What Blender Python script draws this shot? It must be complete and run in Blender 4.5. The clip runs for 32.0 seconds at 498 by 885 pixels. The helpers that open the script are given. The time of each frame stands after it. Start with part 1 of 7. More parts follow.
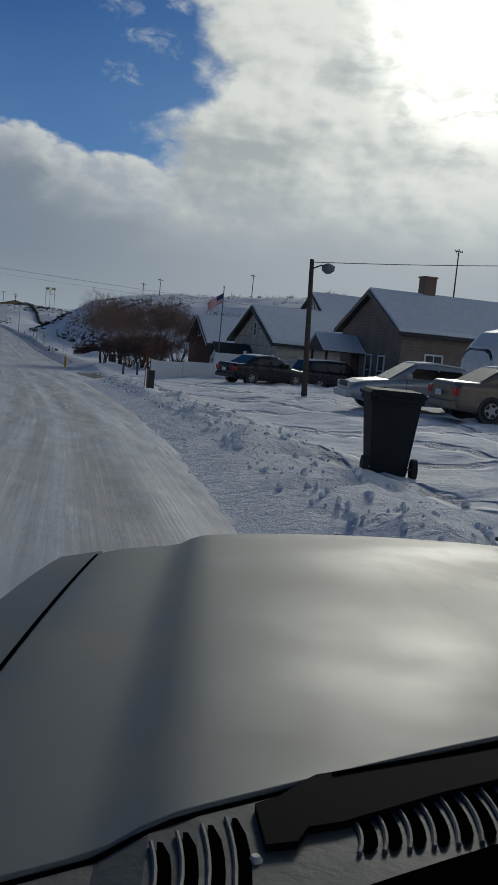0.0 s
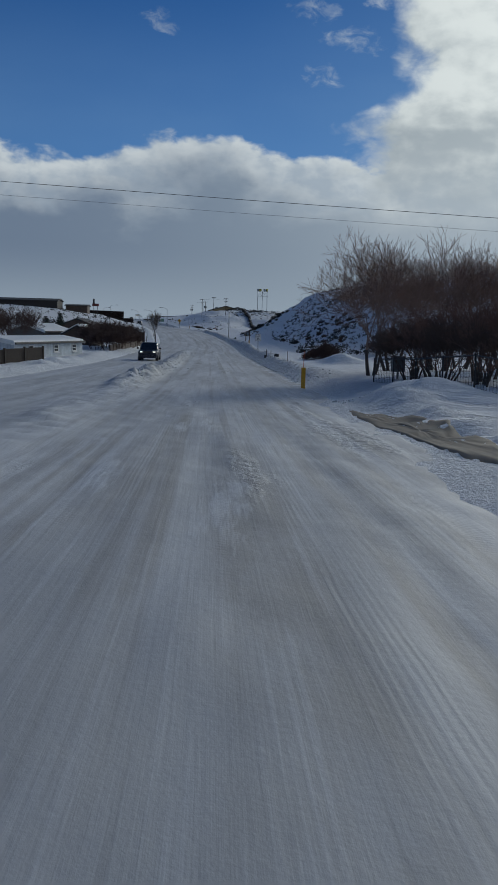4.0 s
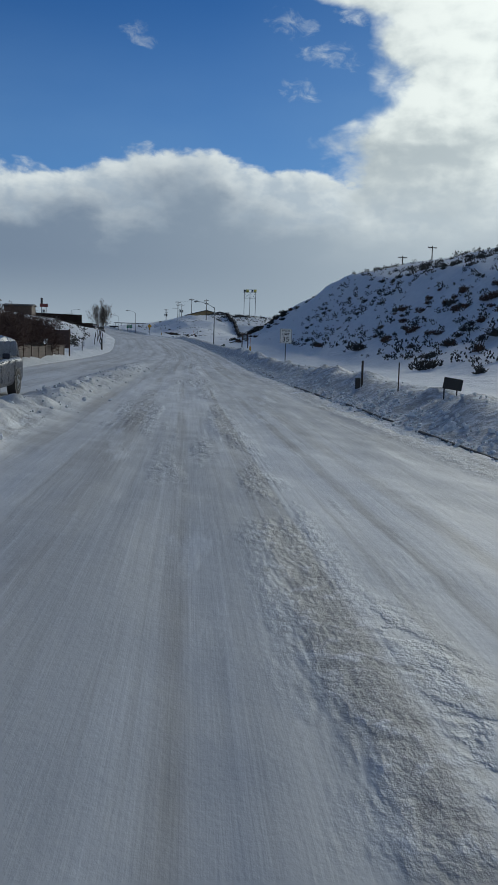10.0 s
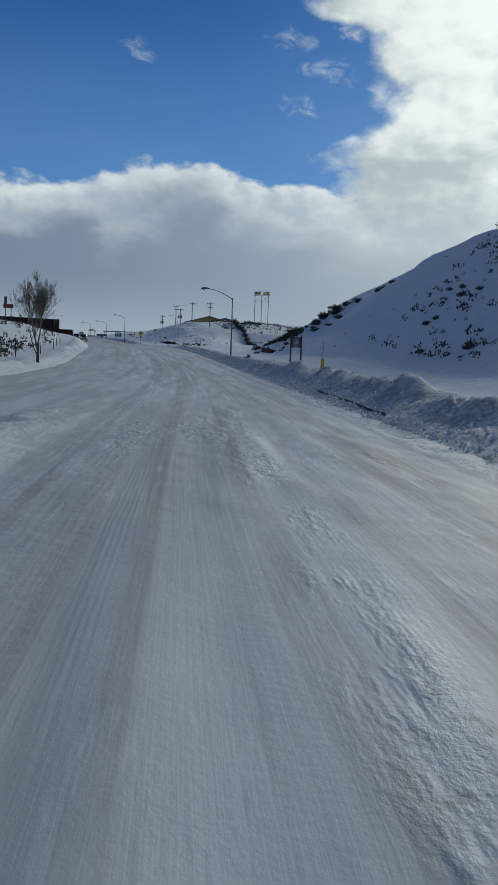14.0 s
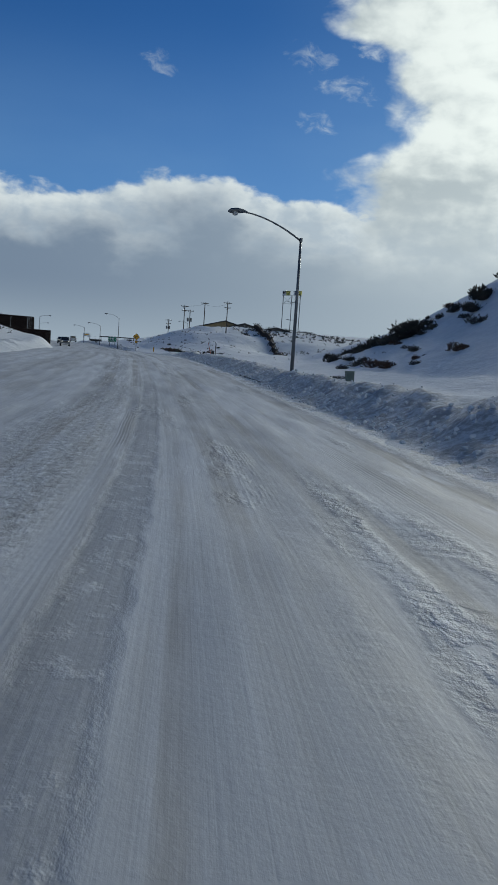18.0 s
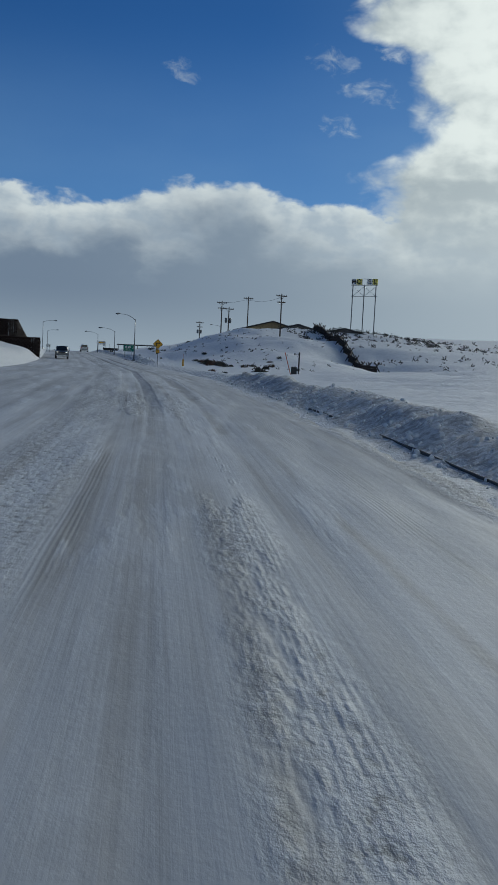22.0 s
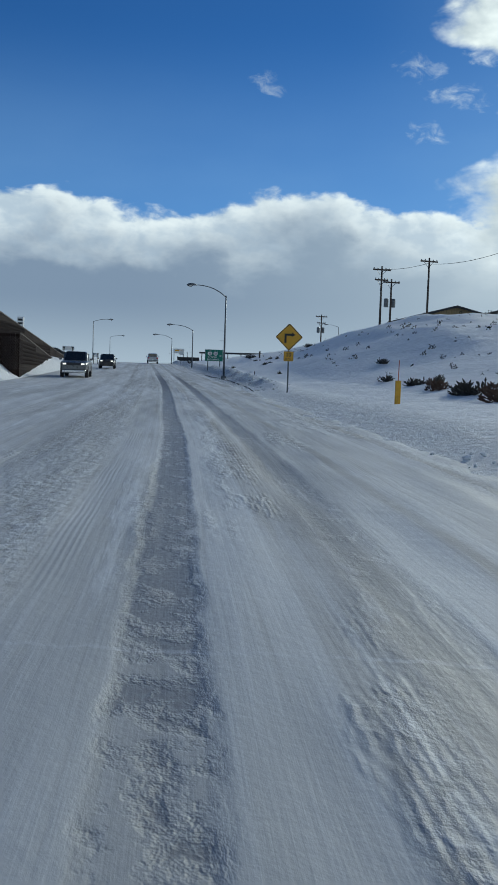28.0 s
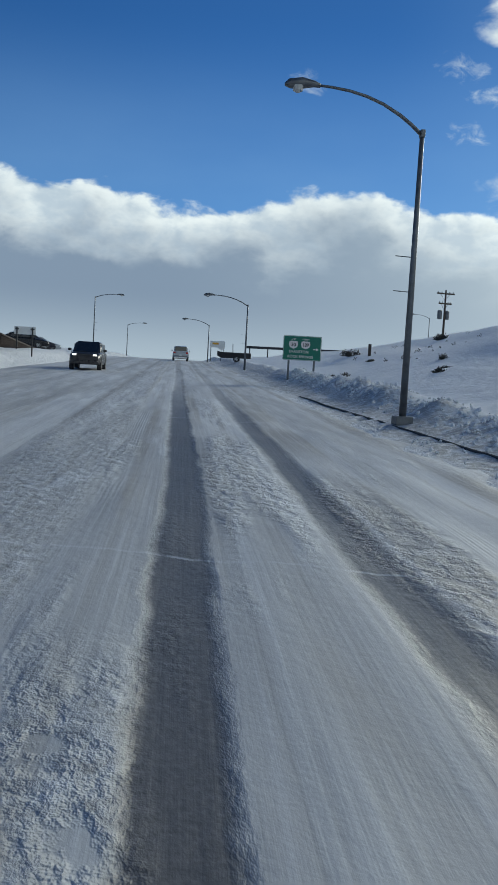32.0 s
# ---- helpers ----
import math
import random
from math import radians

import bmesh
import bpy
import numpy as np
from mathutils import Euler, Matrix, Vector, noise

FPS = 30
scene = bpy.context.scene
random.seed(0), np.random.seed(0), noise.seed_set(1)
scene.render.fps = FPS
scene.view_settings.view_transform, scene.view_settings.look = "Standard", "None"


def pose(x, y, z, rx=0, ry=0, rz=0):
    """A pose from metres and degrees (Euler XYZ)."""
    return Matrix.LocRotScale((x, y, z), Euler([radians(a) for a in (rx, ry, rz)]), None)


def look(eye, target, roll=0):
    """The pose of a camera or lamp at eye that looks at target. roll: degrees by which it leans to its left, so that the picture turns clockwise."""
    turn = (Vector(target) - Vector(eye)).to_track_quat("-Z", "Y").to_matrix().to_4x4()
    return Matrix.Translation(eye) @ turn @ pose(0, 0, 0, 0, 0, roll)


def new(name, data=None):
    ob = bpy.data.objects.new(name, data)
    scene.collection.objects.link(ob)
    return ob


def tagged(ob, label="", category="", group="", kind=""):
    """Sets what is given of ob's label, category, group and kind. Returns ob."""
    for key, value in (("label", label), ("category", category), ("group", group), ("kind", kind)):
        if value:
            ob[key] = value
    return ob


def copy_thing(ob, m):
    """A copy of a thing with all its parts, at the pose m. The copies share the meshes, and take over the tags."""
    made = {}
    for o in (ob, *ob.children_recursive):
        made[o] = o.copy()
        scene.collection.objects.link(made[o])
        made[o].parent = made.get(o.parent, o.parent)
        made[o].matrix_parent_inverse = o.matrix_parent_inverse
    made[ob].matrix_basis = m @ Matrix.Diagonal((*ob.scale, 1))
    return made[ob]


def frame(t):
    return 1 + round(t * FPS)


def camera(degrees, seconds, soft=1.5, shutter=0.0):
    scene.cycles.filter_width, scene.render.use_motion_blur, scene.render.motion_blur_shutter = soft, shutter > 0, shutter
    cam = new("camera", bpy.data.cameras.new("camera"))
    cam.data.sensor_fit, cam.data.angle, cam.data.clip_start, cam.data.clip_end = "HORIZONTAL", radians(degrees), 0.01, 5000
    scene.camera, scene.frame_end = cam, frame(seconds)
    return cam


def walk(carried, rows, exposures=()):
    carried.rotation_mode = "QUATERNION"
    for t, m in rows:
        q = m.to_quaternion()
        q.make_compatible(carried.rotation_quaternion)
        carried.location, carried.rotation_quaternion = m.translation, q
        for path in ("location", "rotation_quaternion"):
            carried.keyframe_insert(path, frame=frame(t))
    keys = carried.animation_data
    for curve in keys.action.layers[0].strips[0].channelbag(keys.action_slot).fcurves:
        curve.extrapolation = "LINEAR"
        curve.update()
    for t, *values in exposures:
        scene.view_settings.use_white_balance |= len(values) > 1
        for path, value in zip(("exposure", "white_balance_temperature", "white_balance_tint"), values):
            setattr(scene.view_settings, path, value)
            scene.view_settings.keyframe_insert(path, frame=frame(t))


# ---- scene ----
cam = camera(30.82, 32.0, soft=1.6)

# seconds, place, pitch, roll, yaw of the camera in the moving vehicle
PATH = [
    (0, 0.00, -0.00, 1.50, -6.54, 5.49, -17.49),
    (0.5, 0.54, 5.16, 1.33, -7.34, 5.32, -17.23),
    (1, 1.17, 10.22, 1.14, -7.73, 4.29, -11.95),
    (1.5, 1.75, 15.28, 0.97, -7.89, 3.57, -9.42),
    (2, 2.14, 20.53, 0.81, -7.90, 2.45, -7.24),
    (2.5, 2.43, 25.59, 0.65, -7.73, 2.06, -5.71),
    (3, 2.63, 30.55, 0.49, -7.62, 1.84, -4.61),
    (3.5, 2.79, 35.41, 0.32, -7.45, 1.90, -4.30),
    (4, 2.89, 40.35, 0.14, -7.32, 1.47, -3.84),
    (4.5, 2.90, 45.49, -0.03, -7.46, 1.81, -3.56),
    (6.5, 3.16, 64.16, -0.73, -7.46, 2.68, -4.80),
    (7, 3.39, 69.40, -0.83, -7.32, 2.82, -4.99),
    (7.5, 3.62, 74.48, -0.96, -6.95, 2.47, -5.49),
    (8, 3.78, 79.71, -1.11, -6.95, 2.12, -5.51),
    (8.5, 3.92, 85.09, -1.25, -7.09, 2.45, -5.56),
    (9, 4.09, 90.54, -1.37, -6.38, 2.20, -5.64),
    (9.5, 4.21, 96.23, -1.44, -6.42, 2.10, -5.46),
    (10, 4.30, 102.10, -1.51, -6.51, 1.70, -5.27),
    (10.5, 4.43, 108.06, -1.58, -6.40, 1.67, -5.49),
    (11, 4.51, 114.29, -1.68, -6.18, 1.84, -5.62),
    (11.5, 4.69, 120.57, -1.78, -6.18, 1.65, -5.69),
    (12, 4.81, 127.04, -1.86, -6.34, 1.61, -5.75),
    (12.5, 4.88, 133.45, -1.95, -6.27, 1.01, -5.67),
    (13, 4.94, 139.71, -2.03, -5.92, 1.28, -5.56),
    (13.5, 4.90, 145.99, -2.07, -5.59, 1.69, -5.50),
    (14, 4.86, 152.62, -2.09, -5.69, 2.13, -5.44),
    (14.5, 4.89, 159.31, -2.12, -5.75, 1.86, -5.25),
    (16.5, 6.15, 186.51, -2.29, -5.35, 3.76, -5.01),
    (17, 6.25, 192.79, -2.29, -5.19, 3.38, -4.87),
    (17.5, 6.33, 198.93, -2.31, -5.13, 3.69, -4.84),
    (18, 6.40, 205.12, -2.32, -4.86, 3.81, -4.88),
    (18.5, 6.44, 211.65, -2.29, -5.05, 3.46, -4.61),
    (19, 6.46, 218.17, -2.25, -4.82, 3.25, -4.21),
    (19.5, 6.40, 224.69, -2.14, -4.60, 3.32, -4.01),
    (20, 6.10, 231.26, -1.96, -4.76, 3.22, -3.95),
    (20.5, 5.71, 237.85, -1.74, -4.76, 3.26, -3.86),
    (21, 5.33, 244.38, -1.51, -4.86, 3.17, -3.64),
    (21.5, 5.01, 250.80, -1.30, -4.78, 3.18, -3.39),
    (22, 4.75, 257.17, -1.09, -4.63, 2.72, -3.06),
    (22.5, 4.48, 263.47, -0.89, -4.70, 2.67, -2.69),
    (23, 4.17, 269.75, -0.71, -4.65, 2.35, -2.23),
    (23.5, 3.78, 275.81, -0.55, -4.37, 2.63, -1.83),
    (24, 3.34, 282.00, -0.39, -4.47, 2.76, -1.41),
    (24.5, 2.85, 288.27, -0.26, -4.43, 2.65, -0.81),
    (25, 2.35, 294.53, -0.16, -4.57, 2.82, -0.36),
    (25.5, 1.85, 300.50, -0.09, -4.40, 2.44, 0.21),
    (27.5, -0.29, 324.48, -0.44, -4.21, 2.18, 2.22),
    (28, -1.06, 330.79, -0.35, -4.18, 1.89, 2.57),
    (28.5, -1.86, 337.12, -0.25, -4.17, 1.68, 2.93),
    (29, -2.68, 343.38, -0.18, -4.06, 1.60, 3.24),
    (29.5, -3.56, 349.67, -0.08, -4.04, 2.03, 3.52),
    (30, -4.49, 356.04, -0.00, -4.19, 2.45, 3.85),
    (30.5, -5.44, 362.44, 0.08, -4.03, 2.70, 4.22),
    (31, -6.41, 369.06, 0.16, -4.24, 3.21, 4.21),
    (31.5, -7.35, 375.54, 0.27, -4.33, 3.22, 4.37),
    (32, -8.32, 382.14, 0.38, -4.39, 3.29, 4.52),
]


def carried_pose(x, y, z, pitch, roll, yaw):
    return pose(x, y, z, 0, 0, yaw) @ pose(0, 0, 0, 90 + pitch) @ pose(0, 0, 0, 0, 0, roll)


walk(cam, [(t, carried_pose(x, y, z, p, r, w)) for t, x, y, z, p, r, w in PATH], exposures=[(0.0, -0.33, 6300.0, 5.0), (1.0, -0.27, 6100.0, 5.0), (4.0, -0.3, 5950.0, 4.0), (7.0, 0.0, 6050.0, 3.0), (19.0, 0.02, 6050.0, 1.5), (21.5, -0.12, 6000.0, 1.0), (23.0, -0.1, 5970.0, 0.5), (24.0, 0.1, 5940.0, 0.3), (25.0, 0.12, 5900.0, 0.0), (28.0, 0.3, 5900.0, -1.0), (32.0, 0.36, 6100.0, 0.0)])

# ---- world and sun ----
SUN_AZ, SUN_EL = 29.0, 19.0


class Nodes:
    """Short hand for building a node tree."""

    def __init__(self, tree):
        self.tree = tree
        tree.nodes.clear()

    def add(self, kind, inputs=None, **props):
        n = self.tree.nodes.new(kind)
        for k, v in props.items():
            setattr(n, k, v)
        for k, v in (inputs or {}).items():
            self.put(n.inputs[k], v)
        return n

    def put(self, socket, v):
        if isinstance(v, bpy.types.NodeSocket):
            self.tree.links.new(v, socket)
        else:
            socket.default_value = v

    def math(self, op, a, b=0.0, c=0.0, clamp=False):
        n = self.add("ShaderNodeMath", operation=op, use_clamp=clamp)
        self.put(n.inputs[0], a)
        self.put(n.inputs[1], b)
        self.put(n.inputs[2], c)
        return n.outputs[0]

    def step(self, v, lo, hi, to0=0.0, to1=1.0):
        n = self.add("ShaderNodeMapRange", interpolation_type="SMOOTHSTEP")
        for i, q in enumerate((v, lo, hi, to0, to1)):
            self.put(n.inputs[i], q)
        return n.outputs[0]

    def noise(self, vec, scale, detail=4.0, rough=0.55, distortion=0.0):
        n = self.add("ShaderNodeTexNoise", {"Vector": vec, "Scale": scale, "Detail": detail, "Roughness": rough, "Distortion": distortion})
        return n.outputs["Fac"]

    def mix(self, f, a, b, blend="MIX"):
        n = self.add("ShaderNodeMix", data_type="RGBA", blend_type=blend)
        self.put(n.inputs[0], f)
        for i, v in ((6, a), (7, b)):
            self.put(n.inputs[i], (*v, 1.0) if isinstance(v, tuple) and len(v) == 3 else v)
        return n.outputs[2]

    def scaled(self, vec, x, y, z):
        n = self.add("ShaderNodeMapping", {"Vector": vec, "Scale": (x, y, z)})
        return n.outputs[0]


world = bpy.data.worlds.new("sky")
scene.world = world
world.use_nodes = True
N = Nodes(world.node_tree)
sky = N.add("ShaderNodeTexSky", sky_type="NISHITA", sun_disc=False, sun_elevation=radians(SUN_EL), sun_rotation=radians(SUN_AZ), altitude=2100.0, air_density=0.9, dust_density=0.35, ozone_density=2.5)
way = N.add("ShaderNodeTexCoord").outputs["Generated"]
xyz = N.add("ShaderNodeSeparateXYZ", {0: way}).outputs
az = N.math("MULTIPLY", N.math("ARCTAN2", xyz[0], xyz[1]), 57.2958)
el = N.math("MULTIPLY", N.math("ARCSINE", xyz[2]), 57.2958)
flat = N.add("ShaderNodeCombineXYZ", {0: az, 1: el, 2: 0.0}).outputs[0]

def shifted(da, de):
    """The sky's angles moved a little towards the sun, to shade the clouds' folds."""
    return N.add("ShaderNodeMapping", {"Vector": flat, "Location": (da, de, 0.0)}).outputs[0]


def puffs(vec, scale, detail):
    """Rounded heads of cloud, 1 at the crown of each."""
    warp = N.add("ShaderNodeTexNoise", {"Vector": vec, "Scale": scale * 1.6, "Detail": 4.0, "Roughness": 0.55})
    bent = N.add("ShaderNodeVectorMath", {0: vec, 1: N.add("ShaderNodeVectorMath", {0: warp.outputs["Color"], 1: (1.6, 0.9, 0.0)}, operation="MULTIPLY").outputs[0]}, operation="ADD").outputs[0]
    v = N.add("ShaderNodeTexVoronoi", {"Vector": N.scaled(bent, 0.75, 1.15, 1), "Scale": scale, "Detail": detail, "Roughness": 0.52, "Lacunarity": 2.1, "Smoothness": 0.75}, feature="SMOOTH_F1", voronoi_dimensions="2D", normalize=True)
    return N.math("SUBTRACT", 1.0, N.math("MULTIPLY", v.outputs["Distance"], 1.9))


big = N.noise(N.scaled(flat, 0.11, 0.16, 1), 1.0, 6.0, 0.5, 0.2)
fine = N.noise(N.scaled(flat, 0.42, 0.80, 1), 1.0, 8.0, 0.58, 0.35)
soft_n = N.noise(N.scaled(flat, 0.07, 0.16, 1), 1.0, 4.0, 0.5)
heap = puffs(flat, 0.21, 4.0)
heap_lit = puffs(shifted(0.75, 0.55), 0.21, 4.0)
fine_lit = N.noise(N.scaled(shifted(0.5, 0.35), 0.42, 0.80, 1), 1.0, 8.0, 0.58, 0.35)
fold = N.math("ADD", N.math("MULTIPLY", N.math("SUBTRACT", heap, heap_lit), 1.5), N.math("MULTIPLY", N.math("SUBTRACT", fine, fine_lit), 0.9))
wob = N.math("MULTIPLY_ADD", big, 6.5, -3.25)
wob2 = N.math("ADD", N.math("MULTIPLY_ADD", heap, 2.3, -1.3), N.math("MULTIPLY_ADD", fine, 1.8, -0.9))
wobs = N.math("ADD", N.math("MULTIPLY", wob, 0.75), wob2)
# a bank of cloud above the skyline, and a sheet of it on the sun's side
crest = N.step(N.math("ABSOLUTE", N.math("SUBTRACT", az, 1.5)), 5.0, 1.0, 0.0, 0.7)
top = N.math("SUBTRACT", N.math("ADD", wobs, N.math("ADD", crest, 10.9)), el)
bank = N.step(top, -0.15, 0.6)
rim = N.math("ADD", N.math("MULTIPLY_ADD", N.step(el, 18.3, 20.3), -4.6, 12.6), N.step(el, 14.5, 11.5, 0.0, -3.5))
side = N.step(N.math("ADD", N.math("SUBTRACT", az, rim), N.math("ADD", N.math("MULTIPLY", wob, 0.9), N.math("MULTIPLY", wob2, 1.7))), -0.7, 1.9)
side = N.math("MULTIPLY", side, N.step(N.math("ADD", el, N.math("MULTIPLY", wob, 2.0)), 52.0, 27.0))
# torn scraps before the sheet and over the open blue, and a thin veil low down
scraps = None
for pa, pe, wa, we in ((7.2, 18.3, 1.5, 0.9), (9.7, 16.8, 1.9, 0.8), (7.8, 14.8, 1.2, 0.7), (-2.0, 17.5, 1.2, 0.6), (11.0, 18.8, 1.4, 0.5)):
    dx = N.math("MULTIPLY", N.math("SUBTRACT", az, pa), 1 / wa)
    dy = N.math("MULTIPLY", N.math("ADD", N.math("SUBTRACT", el, pe), N.math("MULTIPLY", dx, 0.25 * we)), 1 / we)
    one = N.math("SUBTRACT", 1.0, N.math("ADD", N.math("MULTIPLY", dx, dx), N.math("MULTIPLY", dy, dy)))
    scraps = one if scraps is None else N.math("MAXIMUM", scraps, one)
torn = N.noise(N.scaled(flat, 0.7, 1.1, 1), 1.0, 7.0, 0.62, 0.6)
wisp = N.math("MULTIPLY", N.step(N.math("ADD", scraps, N.math("MULTIPLY_ADD", torn, 7.0, -3.5)), 0.0, 3.0), 0.62)
veil = N.math("MULTIPLY", N.step(soft_n, 0.25, 0.75, 0.7, 1.0), N.math("ADD", N.step(el, 21.0, 10.5, 0.0, 0.34), N.step(az, 2.0, 14.0, 0.0, 0.16)))
cover = N.math("MAXIMUM", N.math("MAXIMUM", bank, side), wisp, clamp=True)
# heads are white towards the sun, their folds and the base of the bank slate grey
depth = N.step(N.math("ADD", top, N.math("ADD", N.math("MULTIPLY", wob2, 0.6), N.math("MULTIPLY_ADD", soft_n, 4.0, -2.0))), -0.1, 4.6)
lowlight = N.step(el, -0.5, 5.0, 1.0, 0.0)
tops = N.mix(N.step(fold, -0.42, 0.40), (0.50, 0.55, 0.62), (0.86, 0.86, 0.85))
under = N.mix(N.step(az, -12.0, 16.0), (0.225, 0.275, 0.365), (0.37, 0.42, 0.49))
base = N.mix(lowlight, under, (0.42, 0.47, 0.535))
body = N.mix(depth, tops, base)
patch = N.math("ADD", N.math("MULTIPLY", soft_n, 0.65), N.math("MULTIPLY", big, 0.35))
sheet = N.mix(N.step(N.math("ADD", patch, N.math("MULTIPLY", fold, 0.11)), 0.40, 0.59), (0.37, 0.41, 0.45), (0.84, 0.84, 0.81))
cloud = N.mix(N.math("MULTIPLY", side, N.step(el, 4.0, 12.5)), body, sheet)
# the veiled sun: glare in the cloud round its place
sun_dir = Vector((math.sin(radians(SUN_AZ)) * math.cos(radians(SUN_EL)), math.cos(radians(SUN_AZ)) * math.cos(radians(SUN_EL)), math.sin(radians(SUN_EL))))
dot = N.add("ShaderNodeVectorMath", {0: way, 1: tuple(sun_dir)}, operation="DOT_PRODUCT").outputs["Value"]
near = N.math("MULTIPLY", N.math("ARCCOSINE", N.math("MINIMUM", dot, 0.99999)), 57.2958)
through_cloud = N.step(N.math("ADD", fine, N.math("MULTIPLY", fold, 0.25)), 0.30, 0.62, 0.45, 1.15)
glare = N.math("ADD", N.math("MULTIPLY", N.step(near, 30.0, 0.0), 0.36), N.math("MULTIPLY", N.math("MULTIPLY", N.step(near, 8.5, 0.5), through_cloud), 2.0))
cloud = N.mix(1.0, cloud, N.add("ShaderNodeCombineColor", {0: glare, 1: N.math("MULTIPLY", glare, 0.95), 2: N.math("MULTIPLY", glare, 0.82)}).outputs[0], "ADD")
deep = N.mix(1.0, sky.outputs[0], (0.205, 0.385, 0.595), "MULTIPLY")
bg_sky = N.add("ShaderNodeBackground", {"Color": deep, "Strength": 0.10})
bg_cloud = N.add("ShaderNodeBackground", {"Color": cloud, "Strength": 0.85})
bg_haze = N.add("ShaderNodeBackground", {"Color": (0.36, 0.58, 0.90, 1.0), "Strength": 0.62})
clear = N.add("ShaderNodeMixShader", {0: veil, 1: bg_sky.outputs[0], 2: bg_haze.outputs[0]})
mixed = N.add("ShaderNodeMixShader", {0: cover, 1: clear.outputs[0], 2: bg_cloud.outputs[0]})
N.add("ShaderNodeOutputWorld", {0: mixed.outputs[0]})

sun_data = bpy.data.lights.new("sun", "SUN")
sun_data.energy, sun_data.angle, sun_data.color = 1.3, radians(11.0), (1.0, 0.93, 0.82)
sun = new("sun", sun_data)
sun.matrix_world = look((60, 100, 40), Vector((60, 100, 40)) - sun_dir)

# ---- lie of the land ----
# height of the road's surface along y, and x of the driven lane
ROAD_Z = ((-200, 5.0), (-60, 2.0), (0, 0.0), (40, -1.35), (80, -2.5), (120, -3.25), (160, -3.62), (200, -3.75), (225, -3.6), (258, -2.75), (300, -1.9), (340, -1.65), (382, -1.15), (440, 0.1), (500, 1.5), (560, 2.2), (640, 1.8), (760, -2.0), (1200, -16.0), (4500, -60.0))
LANE_X = ((-200, -22), (-60, -6.6), (0, 0), (20, 2.05), (40, 2.85), (70, 3.4), (110, 4.4), (140, 4.95), (165, 5.3), (190, 6.1), (215, 6.45), (232, 6.0), (258, 4.7), (282, 3.35), (300, 1.85), (325, -0.4), (350, -3.6), (382, -8.3), (410, -12.8), (450, -19.4), (500, -27.6), (700, -60), (1200, -150), (4500, -700))


def smooth_line(table, reach):
    ys = np.arange(-260.0, 4600.0, 4.0)
    vs = np.interp(ys, [a for a, b in table], [b for a, b in table])
    k = np.hanning(reach)
    vs = np.convolve(np.pad(vs, reach, mode="edge"), k / k.sum(), mode="same")[reach:-reach]
    return lambda y: np.interp(y, ys, vs)


road_z = smooth_line(ROAD_Z, 11)
lane_x = smooth_line(LANE_X, 7)
EDGE_R, EDGE_L = 4.5, -9.5

# height over the road by stations along y and offsets from the driven lane
OFF = np.array([-600, -200, -80, -40, -22, -16, -12.5, -9.5, 4.5, 7, 10, 14, 20, 26, 34, 50, 100, 300])
LAND = {
    -60: (9, 5, 2, 1, .6, .4, .3, 0, 0, .5, .6, .6, .7, .8, 1.0, 1.5, 6, 13),
    60: (9, 6, 3, 1, .6, .4, .3, 0, 0, .5, .7, .8, .9, 1.0, 1.2, 2.0, 8, 15),
    110: (9, 7, 4, 1.5, .6, .4, .3, 0, 0, .6, .7, .8, 1.2, 2.0, 4.0, 8.0, 12, 16),
    145: (9, 8, 4, 2, .8, .4, .3, 0, 0, .5, .8, 2.2, 6.6, 9.2, 10.6, 12.2, 15, 17),
    182: (9, 8, 5, 2, .8, .4, .3, 0, 0, .5, 1.0, 3.4, 8.3, 10.2, 11.4, 13, 15.5, 17),
    215: (11, 9, 6, 2.6, .9, .4, .3, 0, 0, .95, 1.5, 3.9, 10.6, 12.0, 13.2, 14, 15.5, 17),
    250: (11, 9, 6.8, 3.8, 1.3, .4, .3, 0, 0, .5, .9, 2.8, 7.0, 10.0, 11, 12.2, 13, 16),
    275: (11, 9, 7.2, 4.8, 1.8, .6, .3, 0, 0, .5, .6, .8, 3.7, 6.2, 6.2, 7.0, 9, 12),
    300: (11, 9, 7.5, 5.8, 2.8, 1.4, .6, 0, 0, .25, .4, .6, 1.0, 1.0, .8, 1.2, 3, 8),
    345: (10, 9, 8, 6.4, 3.8, 2.3, 1.7, 0, 0, .3, .5, .8, 1.0, .8, .4, 1.0, 3, 8),
    375: (10, 8, 6.5, 6, 4, 2.4, 1.7, 0, 0, .3, .6, 1.4, 2.6, 2.2, .4, 1.6, 3, 8),
    400: (9, 7, 5, 5, 4, 2.3, 1.3, 0, 0, .35, .9, 2.4, 4.5, 5.0, 4.4, 4.5, 4, 8),
    420: (9, 7, 4, 4, 3, 1.9, 1.2, 0, 0, .35, 1.0, 2.0, 4.7, 6.1, 6.2, 6.2, 5.7, 8),
    455: (8, 7, 4, 3, 2, 1.2, .8, 0, 0, .35, .9, 1.9, 2.8, 4.6, 6.6, 6.3, 6.9, 8),
    500: (8, 7, 4, 2, 1, .5, .3, 0, 0, .4, .8, 1.2, 2.2, 3.0, 4.2, 5, 6, 7),
    600: (6, 4, 2, 1, .5, .4, .3, 0, 0, .3, .5, .7, 1.0, 1.2, 1.5, 1.5, 2, 4),
    1200: (0, 0, 0, 0, 0, 0, 0, 0, 0, 0, 0, 0, 0, 0, 0, 0, 0, 0),
}
LY = np.array(sorted(LAND), float)
LT = np.array([LAND[int(y)] for y in LY])


